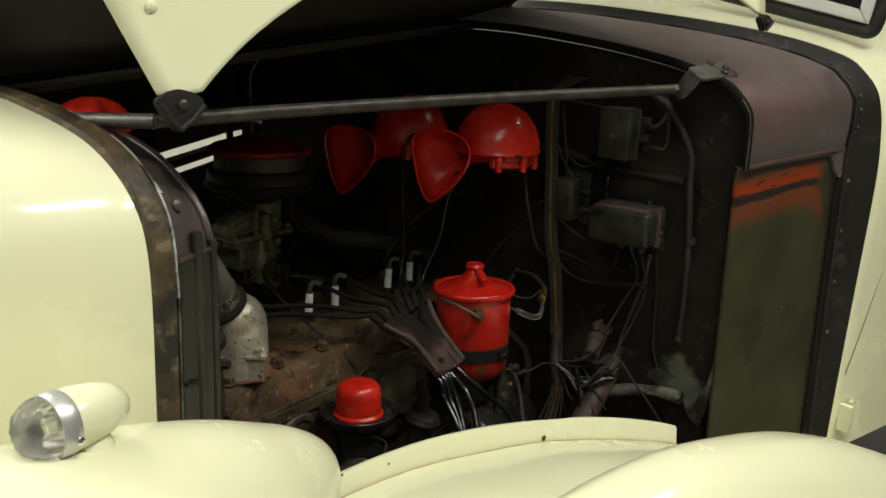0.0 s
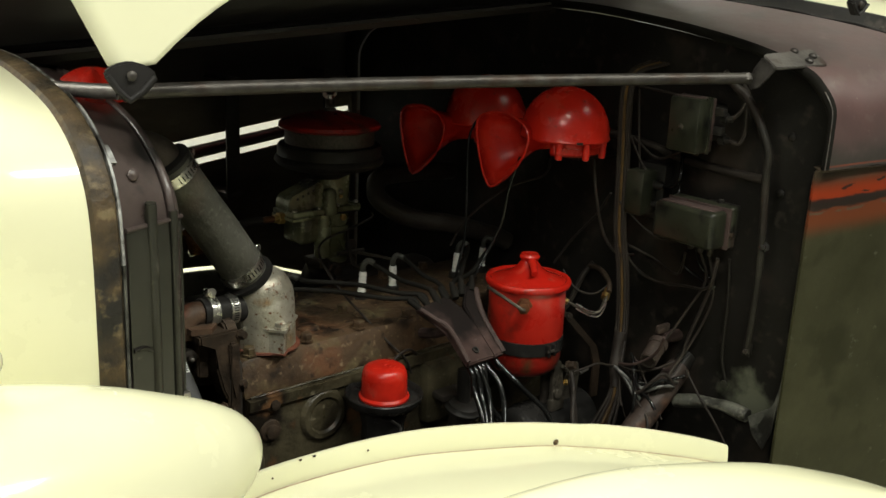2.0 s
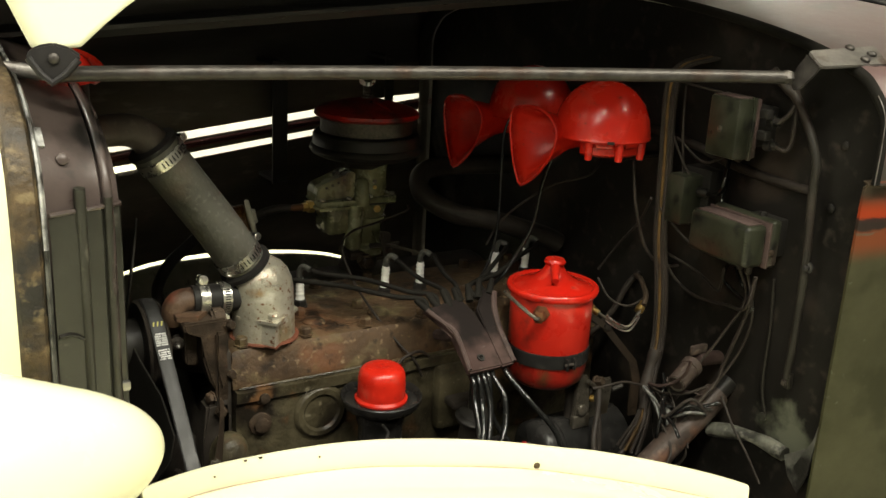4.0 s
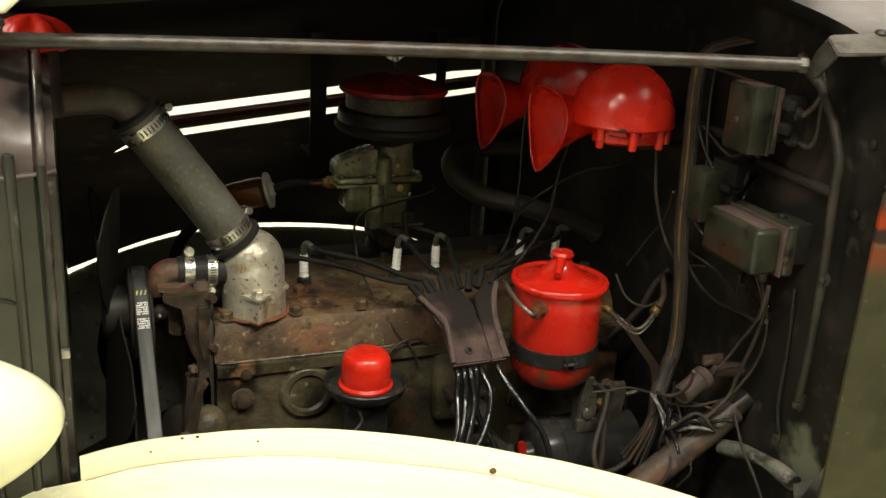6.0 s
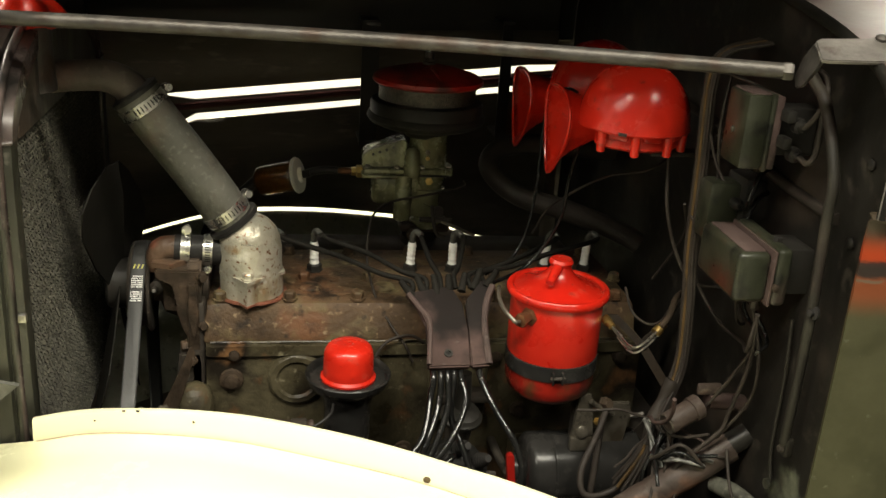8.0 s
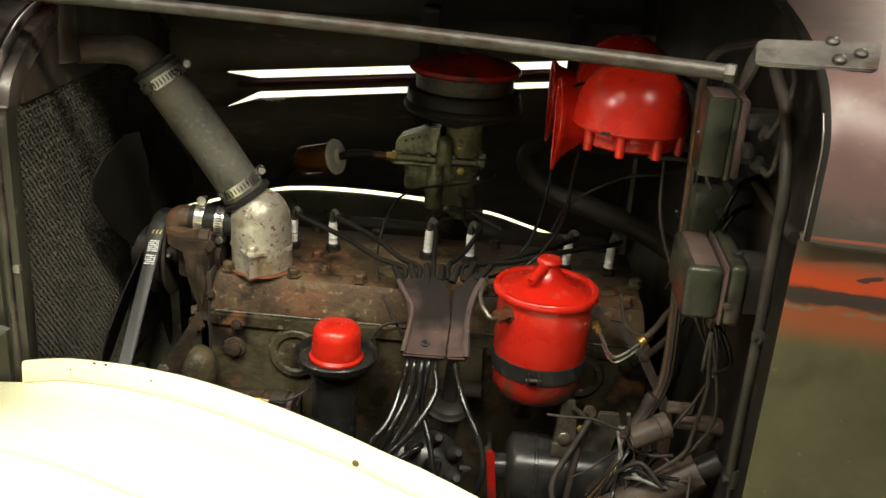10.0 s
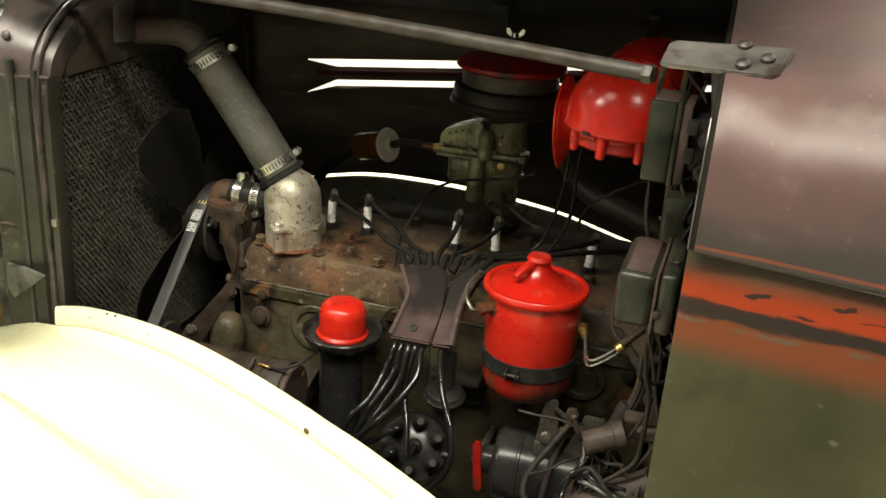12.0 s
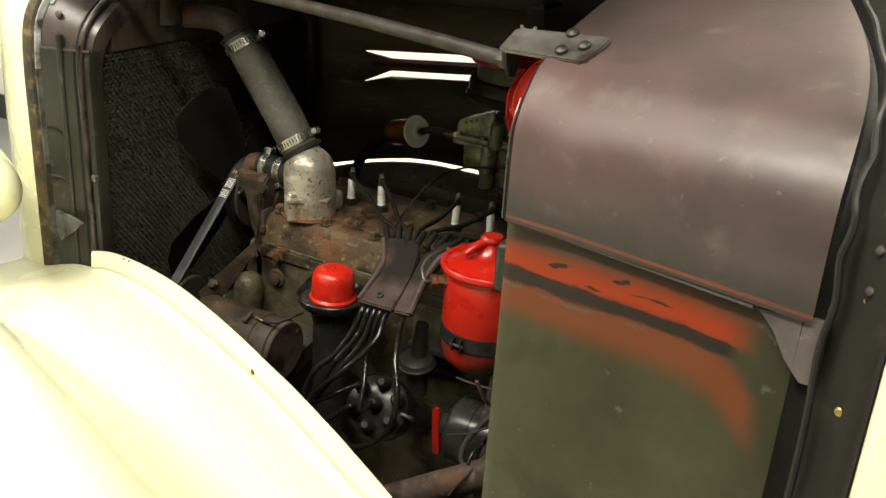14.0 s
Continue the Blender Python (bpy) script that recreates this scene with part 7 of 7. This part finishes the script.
for z in (1.02, 0.99):
    part("terminal", lathe(None, [(0.007, 0), (0.007, 0.010), (0.004, 0.016)], (1.405, 0.695, z), (0, -1, 0), 10), BLACK, bx)
    wire("box_wire", [(1.405, 0.68, z), (1.402, 0.66, z + 0.004), (1.398, 0.648, z + 0.02), (1.41, 0.655, z + 0.045), (1.43, 0.67, z + 0.05)], 0.003, WIRE, "black wire at the junction box")

brace = thing("firewall_brace", (1.425, 0.52, 0.78), "olive-black tubular brace along the firewall", "brace")
part("bar", tube(None, [(1.405, 0.60, 1.198), (1.409, 0.576, 1.178), (1.411, 0.5625, 1.168), (1.412, 0.538, 1.1335), (1.412, 0.5195, 1.095), (1.412, 0.5185, 1.06), (1.412, 0.511, 0.9635), (1.412, 0.5095, 0.8686), (1.414, 0.5133, 0.812)], 0.006, 12, 4, lambda t: 0.0064 - 0.0014 * t), BRACE_PAINT, brace)
part("end_lug", box(None, (1.418, 0.514, 0.808), (0.010, 0.014, 0.022), 0.003), BRACE_PAINT, brace)
part("bolt", hex_bolt(None, (1.412, 0.513, 0.806), (-1, -0.1, 0), 0.004, 0.004), DARK_IRON, brace)
stay = thing("firewall_stay", (1.43, 0.548, 0.74), "thin olive-black stay low on the firewall", "brace")
part("bar", tube(None, [(1.428, 0.567, 0.93), (1.43, 0.562, 0.86), (1.43, 0.56, 0.78), (1.43, 0.548, 0.74)], 0.0022, 10, 5), BRACE_PAINT, stay)
part("eye", lathe(None, [(0.006, 0), (0.006, 0.003), (0.003, 0.004)], (1.427, 0.548, 0.738), (-1, 0, 0), 16), OLIVE_BLACK, stay)

for k, (dx, dy, mat, r) in enumerate(((-0.002, -0.001, OCHRE_WIRE, 0.0024), (0.004, 0.006, BROWN_WIRE, 0.0028), (0.0, -0.008, BROWN_WIRE, 0.0026), (0.004, -0.003, OCHRE_WIRE, 0.0020), (0.010, 0.010, BROWN_WIRE, 0.0030), (-0.002, 0.012, BROWN_WIRE, 0.0026), (0.008, -0.011, BROWN_WIRE, 0.0024), (-0.004, 0.005, BROWN_WIRE, 0.0022), (0.002, -0.014, BROWN_WIRE, 0.0020))):
    dx, dy = dx * 0.65, dy * 0.65
    wire("harness_wire", [(1.425, 0.725 + dy * 2, 1.20), (1.385 + dx, 0.738 + dy, 1.185), (1.374 + dx, 0.742 + dy, 1.15), (1.376 + dx, 0.738 + dy, 1.05), (1.378 + dx, 0.734 + dy, 0.95), (1.380 + dx, 0.722 + dy, 0.88), (1.378 + dx, 0.712 + dy, 0.80), (1.352 + dx, 0.695 + dy, 0.745), (1.335 + dx, 0.68 + dy, 0.70), (1.31 + dx * 2, 0.68 + dy * 2, 0.65)], r, mat, "dusty harness wire down the firewall", "wire", "harness wires")
solid("harness_tape", tube(None, [(1.370, 0.705, 0.785), (1.362, 0.702, 0.765), (1.350, 0.695, 0.742), (1.338, 0.682, 0.708)], 0.0095, 12, 4, lambda t: 0.0085 + 0.0012 * math.sin(11 * t)), BROWN_WIRE, "dusty brown tape round the wire harness", "tape")
for a, b, c, d in (((1.352, 0.70, 0.745), (1.345, 0.66, 0.735), (1.365, 0.63, 0.72), (1.40, 0.60, 0.74)), ((1.35, 0.695, 0.74), (1.34, 0.655, 0.745), (1.358, 0.63, 0.75), (1.38, 0.61, 0.765)),
                   ((1.345, 0.69, 0.735), (1.35, 0.64, 0.70), (1.355, 0.61, 0.67), (1.345, 0.62, 0.64)), ((1.345, 0.68, 0.73), (1.33, 0.64, 0.71), (1.315, 0.60, 0.685), (1.295, 0.60, 0.65)),
                   ((1.39, 0.60, 0.95), (1.40, 0.585, 0.90), (1.395, 0.61, 0.84), (1.375, 0.64, 0.77)), ((1.385, 0.575, 0.94), (1.40, 0.57, 0.88), (1.41, 0.59, 0.82), (1.39, 0.61, 0.76)),
                   ((1.40, 0.60, 0.75), (1.395, 0.57, 0.72), (1.40, 0.545, 0.69), (1.405, 0.52, 0.655))):
    wire("harness_wire", [a, b, c, d], 0.0019, BROWN_WIRE, "dusty loose wire near the steering column", "wire", "loose wires")
for k in range(3):
    wire("harness_wire", [(1.355, 0.665, 0.735 + 0.004 * k), (1.335 - 0.006 * k, 0.63, 0.722), (1.345, 0.605, 0.735 + 0.01 * k), (1.372, 0.60, 0.73), (1.385, 0.62, 0.715)], 0.0025, (STRIPED, WIRE, BROWN_WIRE)[k], "short looped wire at the harness", "wire", "loose wires")
for pts in (((1.40, 0.745, 0.92), (1.425, 0.70, 0.90), (1.425, 0.66, 0.885), (1.40, 0.63, 0.90), (1.385, 0.615, 0.935)), ((1.40, 0.65, 1.08), (1.41, 0.70, 1.06), (1.39, 0.735, 1.09)), ((1.395, 0.735, 1.16), (1.385, 0.72, 1.10), (1.39, 0.715, 1.04)),
            ((1.37, 0.75, 1.0), (1.40, 0.80, 0.95), (1.41, 0.85, 0.90), (1.40, 0.88, 0.85)),
            ((1.43, 0.93, 1.02), (1.38, 0.90, 1.0), (1.33, 0.93, 0.98), (1.27, 0.96, 0.93), (1.25, 0.98, 0.88))):
    wire("firewall_wire", list(pts), 0.0019, BROWN_WIRE, "thin dark wire along the firewall", "wire", "firewall wires")

wire("regulator_wire", [(1.381, 0.728, 0.96), (1.384, 0.726, 0.922), (1.402, 0.718, 0.887), (1.412, 0.684, 0.869), (1.405, 0.62, 0.878), (1.384, 0.570, 0.893), (1.382, 0.560, 0.935)], 0.0022, BROWN_WIRE, "dusty brown wire from harness to regulator")
wire("regulator_wire", [(1.382, 0.559, 0.94), (1.388, 0.567, 0.90), (1.395, 0.580, 0.865), (1.394, 0.600, 0.80), (1.389, 0.604, 0.772), (1.36, 0.612, 0.735), (1.33, 0.622, 0.69)], 0.0026, BROWN_WIRE, "dusty bundled wire below the regulator")
wire("regulator_wire", [(1.39, 0.60, 0.94), (1.41, 0.605, 0.915), (1.415, 0.585, 0.895), (1.395, 0.567, 0.892)], 0.0022, WIRE, "short black wire below the regulator")
wire("regulator_wire", [(1.395, 0.615, 0.945), (1.41, 0.635, 0.91), (1.415, 0.60, 0.89), (1.396, 0.570, 0.888)], 0.0022, WIRE, "short black wire below the regulator")
random.seed(11)
for k in range(12):
    p = Vector((1.335 + 0.05 * random.random(), 0.645 + 0.05 * random.random(), 0.735 + 0.03 * random.random()))
    pts = [p]
    d = Vector((random.uniform(-0.3, 0.6), random.uniform(-0.9, 0.1), random.uniform(-0.9, 0.1)))
    for s in range(4):
        d = (d + Vector((random.uniform(-0.6, 0.6), random.uniform(-0.5, 0.4), random.uniform(-0.7, 0.4)))).normalized()
        p = p + d * random.uniform(0.018, 0.032)
        p.y = max(p.y, 0.56)
        pts.append(p.copy())
    wire("thin_wire", pts, random.choice((0.0014, 0.0018, 0.0024)), (WIRE, BROWN_WIRE, BROWN_WIRE, LOOM)[k % 4], "thin dusty wire in the tangle below the harness", "wire", "loose wires")
for pts in (((1.378, 0.735, 1.10), (1.385, 0.715, 1.06), (1.40, 0.70, 1.03), (1.405, 0.698, 1.022)), ((1.372, 0.74, 1.17), (1.382, 0.70, 1.165), (1.395, 0.665, 1.16), (1.40, 0.65, 1.155)), ((1.374, 0.736, 0.99), (1.39, 0.70, 0.955), (1.40, 0.665, 0.94), (1.405, 0.64, 0.945)),
            ((1.366, 0.73, 0.86), (1.35, 0.75, 0.84), (1.335, 0.775, 0.845), (1.33, 0.80, 0.87))):
    wire("thin_wire", list(pts), 0.0018, BROWN_WIRE, "thin dusty branch wire off the harness", "wire", "firewall wires")
TIE = Vector((1.336, 0.652, 0.727))
for k, pts in enumerate((((0.004, 0.035, 0.012), (0.0, 0.0, 0.0), (0.018, -0.028, -0.006), (0.040, -0.045, 0.006), (0.052, -0.048, 0.004)), ((-0.006, 0.03, 0.018), (-0.002, 0.004, 0.004), (0.006, -0.012, -0.022), (0.012, -0.022, -0.045), (0.02, -0.03, -0.06)),
                         ((0.006, 0.03, 0.014), (0.0, 0.002, 0.003), (0.02, -0.03, 0.004), (0.036, -0.05, 0.014), (0.05, -0.06, 0.02)), ((-0.002, 0.028, 0.016), (-0.004, 0.004, 0.0), (-0.004, -0.016, -0.026), (0.0, -0.028, -0.05), (0.0, -0.036, -0.07)))):
    wire("looped_wire", [TIE + Vector(p) for p in pts], 0.0024, STRIPED if k != 2 else WIRE, "black and white striped wire looped off the harness", "wire", "loose wires")
bracket_stay = thing("filter_stay", (1.375, 0.818, 0.776), "flat olive-brown strut behind the oil filter", "stay")
bm = bmesh.new()
stay_line = [(1.335, 0.846, 0.812), (1.372, 0.820, 0.778), (1.402, 0.786, 0.730), (1.408, 0.780, 0.70), (1.408, 0.780, 0.64)]
add_rings(bm, [[(x - 0.007, y, z), (x - 0.007, y - 0.004, z), (x + 0.007, y - 0.006, z), (x + 0.007, y - 0.002, z)] for x, y, z in stay_line], True, True, True)
part("strip", bm, RUST, bracket_stay)
part("bolt", hex_bolt(None, (1.372, 0.815, 0.779), (0, -1, 0.3), 0.006, 0.005), DARK_IRON, bracket_stay)
wire("copper_pipe", [(1.352, 0.722, 0.850), (1.366, 0.734, 0.860), (1.385, 0.765, 0.868), (1.41, 0.80, 0.862), (1.43, 0.826, 0.853)], 0.0042, RUST, "thin tarnished pipe beside the oil filter", "pipe")
wire("drain_pipe", [(1.434, 0.822, 0.86), (1.42, 0.832, 0.835), (1.404, 0.839, 0.796), (1.385, 0.85, 0.765), (1.365, 0.862, 0.74)], 0.005, BROWN_WIRE, "dusty brown pipe low on the firewall", "pipe")
sol = thing("cable_cylinder", (1.36, 0.632, 0.765), "plum-brown metal cylinder with a pale end", "cylinder")
sa, sb = Vector((1.333, 0.624, 0.772)), Vector((1.386, 0.640, 0.792))
sx = (sb - sa).normalized()
part("barrel", lathe(None, [(0.0112, 0.0), (0.0128, 0.001), (0.0132, 0.003), (0.0132, 0.034), (0.0150, 0.035), (0.0150, 0.046), (0.009, 0.048)], sa, sx, 24), DUSTY_TUBE, sol)
part("end_face", lathe(None, [(0.0122, -0.001), (0.0118, 0.001), (0.0095, 0.001), (0.009, -0.001), (0.003, -0.0005)], sa, -sx, 20), LINK_STEEL, sol)
part("lug", box(None, sb + Vector((0.0, 0.0, 0.016)), (0.03, 0.008, 0.014), 0.003), DUSTY_TUBE, sol)
part("stay", tube(None, [sb, (1.41, 0.642, 0.79), (1.436, 0.645, 0.785)], 0.010, 10, 2), LOOM, sol)

col = thing("steering_column", (1.30, 0.62, 0.68), "plum-brown steering column tube through the firewall", "steering column")
part("tube", tube(None, [(1.415, 0.622, 0.742), (1.36, 0.620, 0.704), (1.28, 0.620, 0.648), (1.10, 0.622, 0.520), (1.0, 0.63, 0.45)], 0.019, 20, 3), DUSTY_TUBE, col)
part("bearing", tube(None, [(1.40, 0.622, 0.732), (1.436, 0.622, 0.757)], 0.014, 14, 1), BLACK, col)

st = thing("starter", (1.29, 0.775, 0.58), "black cylindrical starter motor beside the block", "starter")
part("body", lathe(None, [(0.02, -0.005), (0.040, -0.002), (0.047, 0.004), (0.048, 0.008), (0.048, 0.03), (0.0495, 0.031), (0.0495, 0.034), (0.048, 0.035), (0.048, 0.15), (0.035, 0.16)], (1.212, 0.772, 0.622), (1, 0.02, 0), 40), GLOSS_BLACK, st)
part("nose", lathe(None, [(0.012, -0.022), (0.018, -0.02), (0.020, -0.004)], (1.212, 0.772, 0.622), (1, 0.02, 0), 20), GLOSS_BLACK, st)
part("mount", box(None, (1.29, 0.84, 0.60), (0.10, 0.06, 0.03), 0.005), DARK_IRON, st)
lk = thing("starter_linkage", (1.28, 0.765, 0.67), "worn steel starter linkage plates", "linkage")
bm = prism(None, [(1.262, 0.752, 0.676), (1.292, 0.752, 0.682), (1.287, 0.752, 0.725), (1.285, 0.756, 0.742), (1.269, 0.756, 0.740), (1.266, 0.752, 0.722)], (0.001, -0.006, 0.001))
bmesh.ops.bevel(bm, geom=list(bm.edges), offset=0.0015, segments=2, affect="EDGES")
part("lever", bm, LINK_STEEL, lk)
part("foot", box(None, (1.277, 0.748, 0.672), (0.030, 0.010, 0.020), 0.002), LINK_STEEL, lk)
part("pin", lathe(None, [(0.0085, 0), (0.0085, 0.004), (0.006, 0.006), (0.001, 0.0065)], (1.276, 0.746, 0.690), (0, -1, 0.15), 18), LINK_STEEL, lk)
bm = prism(None, [(1.298, 0.757, 0.664), (1.338, 0.757, 0.660), (1.346, 0.760, 0.706), (1.344, 0.762, 0.722), (1.319, 0.762, 0.722), (1.312, 0.760, 0.700)], (0, 0.006, 0))
bmesh.ops.bevel(bm, geom=list(bm.edges), offset=0.0015, segments=2, affect="EDGES")
part("plate", bm, LINK_STEEL, lk)
part("link", tube(None, [(1.283, 0.745, 0.735), (1.30, 0.748, 0.722), (1.318, 0.752, 0.712)], 0.0035, 8, 3), LINK_STEEL, lk)
part("stop_bolt", hex_bolt(None, (1.304, 0.752, 0.728), (0.2, -1, 0.4), 0.007, 0.014), RUST, lk)
part("post", tube(None, [(1.275, 0.77, 0.66), (1.275, 0.772, 0.74)], 0.008, 10, 1), DARK_IRON, lk)
part("nut", hex_bolt(None, (1.296, 0.748, 0.704), (0, -1, 0.2), 0.0045, 0.007), BRASS, lk)
part("rod", tube(None, [(1.345, 0.76, 0.703), (1.362, 0.757, 0.708)], 0.0035, 8, 1), BAR, lk)
wire("starter_cable", [(1.305, 0.745, 0.72), (1.29, 0.725, 0.70), (1.265, 0.70, 0.66), (1.27, 0.685, 0.635), (1.31, 0.685, 0.645), (1.345, 0.68, 0.70)], 0.0042, BROWN_WIRE, "dusty cable looped over the starter", "cable")
wire("starter_cable", [(1.30, 0.742, 0.712), (1.29, 0.72, 0.67), (1.285, 0.71, 0.63), (1.28, 0.70, 0.58)], 0.0045, BROWN_WIRE, "dusty cable that drops beside the starter", "cable")
lev = thing("fuel_tap_handle", (1.185, 0.756, 0.60), "narrow bright red tap handle beside the block", "handle")
grip = [(1.187 + 0.0055 * math.cos(a), 0.762, 0.648 + 0.0055 * math.sin(a)) for a in [math.pi * k / 6 for k in range(7)]] + [(1.194 - 0.0055 * math.cos(a), 0.757, 0.588 - 0.0055 * math.sin(a)) for a in [math.pi * k / 6 for k in range(7)]]
bm = prism(None, grip, (0, -0.007, 0))
bmesh.ops.bevel(bm, geom=list(bm.edges), offset=0.0012, segments=2, affect="EDGES")
part("grip", bm, TOP_RED, lev)
part("stem", tube(None, [(1.186, 0.760, 0.625), (1.186, 0.80, 0.615), (1.186, 0.87, 0.61)], 0.006, 10, 2), DARK_IRON, lev)

# ---- lamps on the nose ----
lampb = thing("headlamp", (0.40, 0.545, 0.78), "glossy cream teardrop headlamp with a chrome rim", "headlamp")
prof = [(0.001, 0.6185), (0.014, 0.615), (0.027, 0.606), (0.038, 0.594), (0.052, 0.571), (0.064, 0.544), (0.082, 0.501), (0.097, 0.454), (0.111, 0.400), (0.120, 0.358), (0.128, 0.306), (0.1325, 0.25), (0.134, 0.205)]
HA, HX = (0, 0.5465, 0.8738), (1, 0, 0.0284)
part("shell", lathe(None, [(p[1], p[2]) for p in curve_through([(0, a, b) for a, b in prof], 3)], HA, HX, 56), CREAM, lampb, "", 60)
part("rim", lathe(None, [(0.133, 0.21), (0.139, 0.206), (0.140, 0.194), (0.135, 0.184), (0.127, 0.182)], HA, HX, 56), CHROME, lampb, "chrome rim")
part("lens", lathe(None, [(0.131, 0.192), (0.128, 0.184), (0.11, 0.172), (0.06, 0.162), (0.003, 0.158)], HA, HX, 48), CLEAR, lampb, "clear glass lens")
part("reflector", lathe(None, [(0.131, 0.196), (0.09, 0.23), (0.05, 0.255), (0.003, 0.26)], HA, HX, 40), CHROME, lampb)
part("pedestal", lathe(None, [(0.05, 0.0), (0.04, 0.02), (0.035, 0.06), (0.045, 0.10)], (0.42, 0.55, 0.70), (0, 0, 1), 28), CREAM, lampb)
mk = thing("marker_lamp", (0.372, 0.545, 1.0), "small cream bullet marker lamp with a clear lens", "lamp")
mc = Vector((0.346, 0.545, 1.0225))
mx = Vector((1, 0.02, 0.0)).normalized()
part("shell", lathe(None, [(0.0215, -0.002), (0.0222, 0.0), (0.0222, 0.010), (0.0208, 0.026), (0.0175, 0.040), (0.012, 0.050), (0.006, 0.055), (0.001, 0.056)], mc, mx, 36), CREAM, mk)
ringp = part("rim", lathe(None, [(0.019, -0.009), (0.0226, -0.009), (0.0236, -0.007), (0.0236, 0.003), (0.0226, 0.005), (0.021, 0.005)], mc, mx, 36), MATT_ALU, mk, "matt aluminium rim")
part("screw", lathe(None, [(0.003, 0), (0.003, 0.002), (0.001, 0.003)], mc + Vector((0.001, -0.0238, -0.005)), (0, -1, -0.1), 10), CHROME, ringp)
flutes = []
for r, h in ((0.0215, -0.008), (0.0212, -0.011), (0.0203, -0.015), (0.0188, -0.019), (0.0160, -0.0235), (0.0120, -0.0265), (0.0070, -0.0285), (0.001, -0.0295)):
    flutes.append([mc + Vector((h, r * (1 + 0.05 * math.cos(12 * a)) * math.cos(a), r * (1 + 0.05 * math.cos(12 * a)) * math.sin(a))) for a in [2 * math.pi * k / 96 for k in range(96)]])
part("lens", add_rings(bmesh.new(), flutes, True, True, True), CLEAR, mk, "clear fluted glass dome lens")
part("reflector", lathe(None, [(0.021, -0.009), (0.014, -0.001), (0.004, 0.001)], mc, mx, 28), CHROME, mk)
part("bulb", lathe(None, [(0.004, -0.002), (0.005, -0.008), (0.007, -0.012), (0.005, -0.016), (0.001, -0.018)], mc, mx, 16), CLEAR, mk)
part("foot", lathe(None, [(0.019, 0.0), (0.017, 0.005), (0.012, 0.012), (0.011, 0.026)], (0.368, 0.545, 0.998), (0, 0, 1), 28), CREAM, mk)
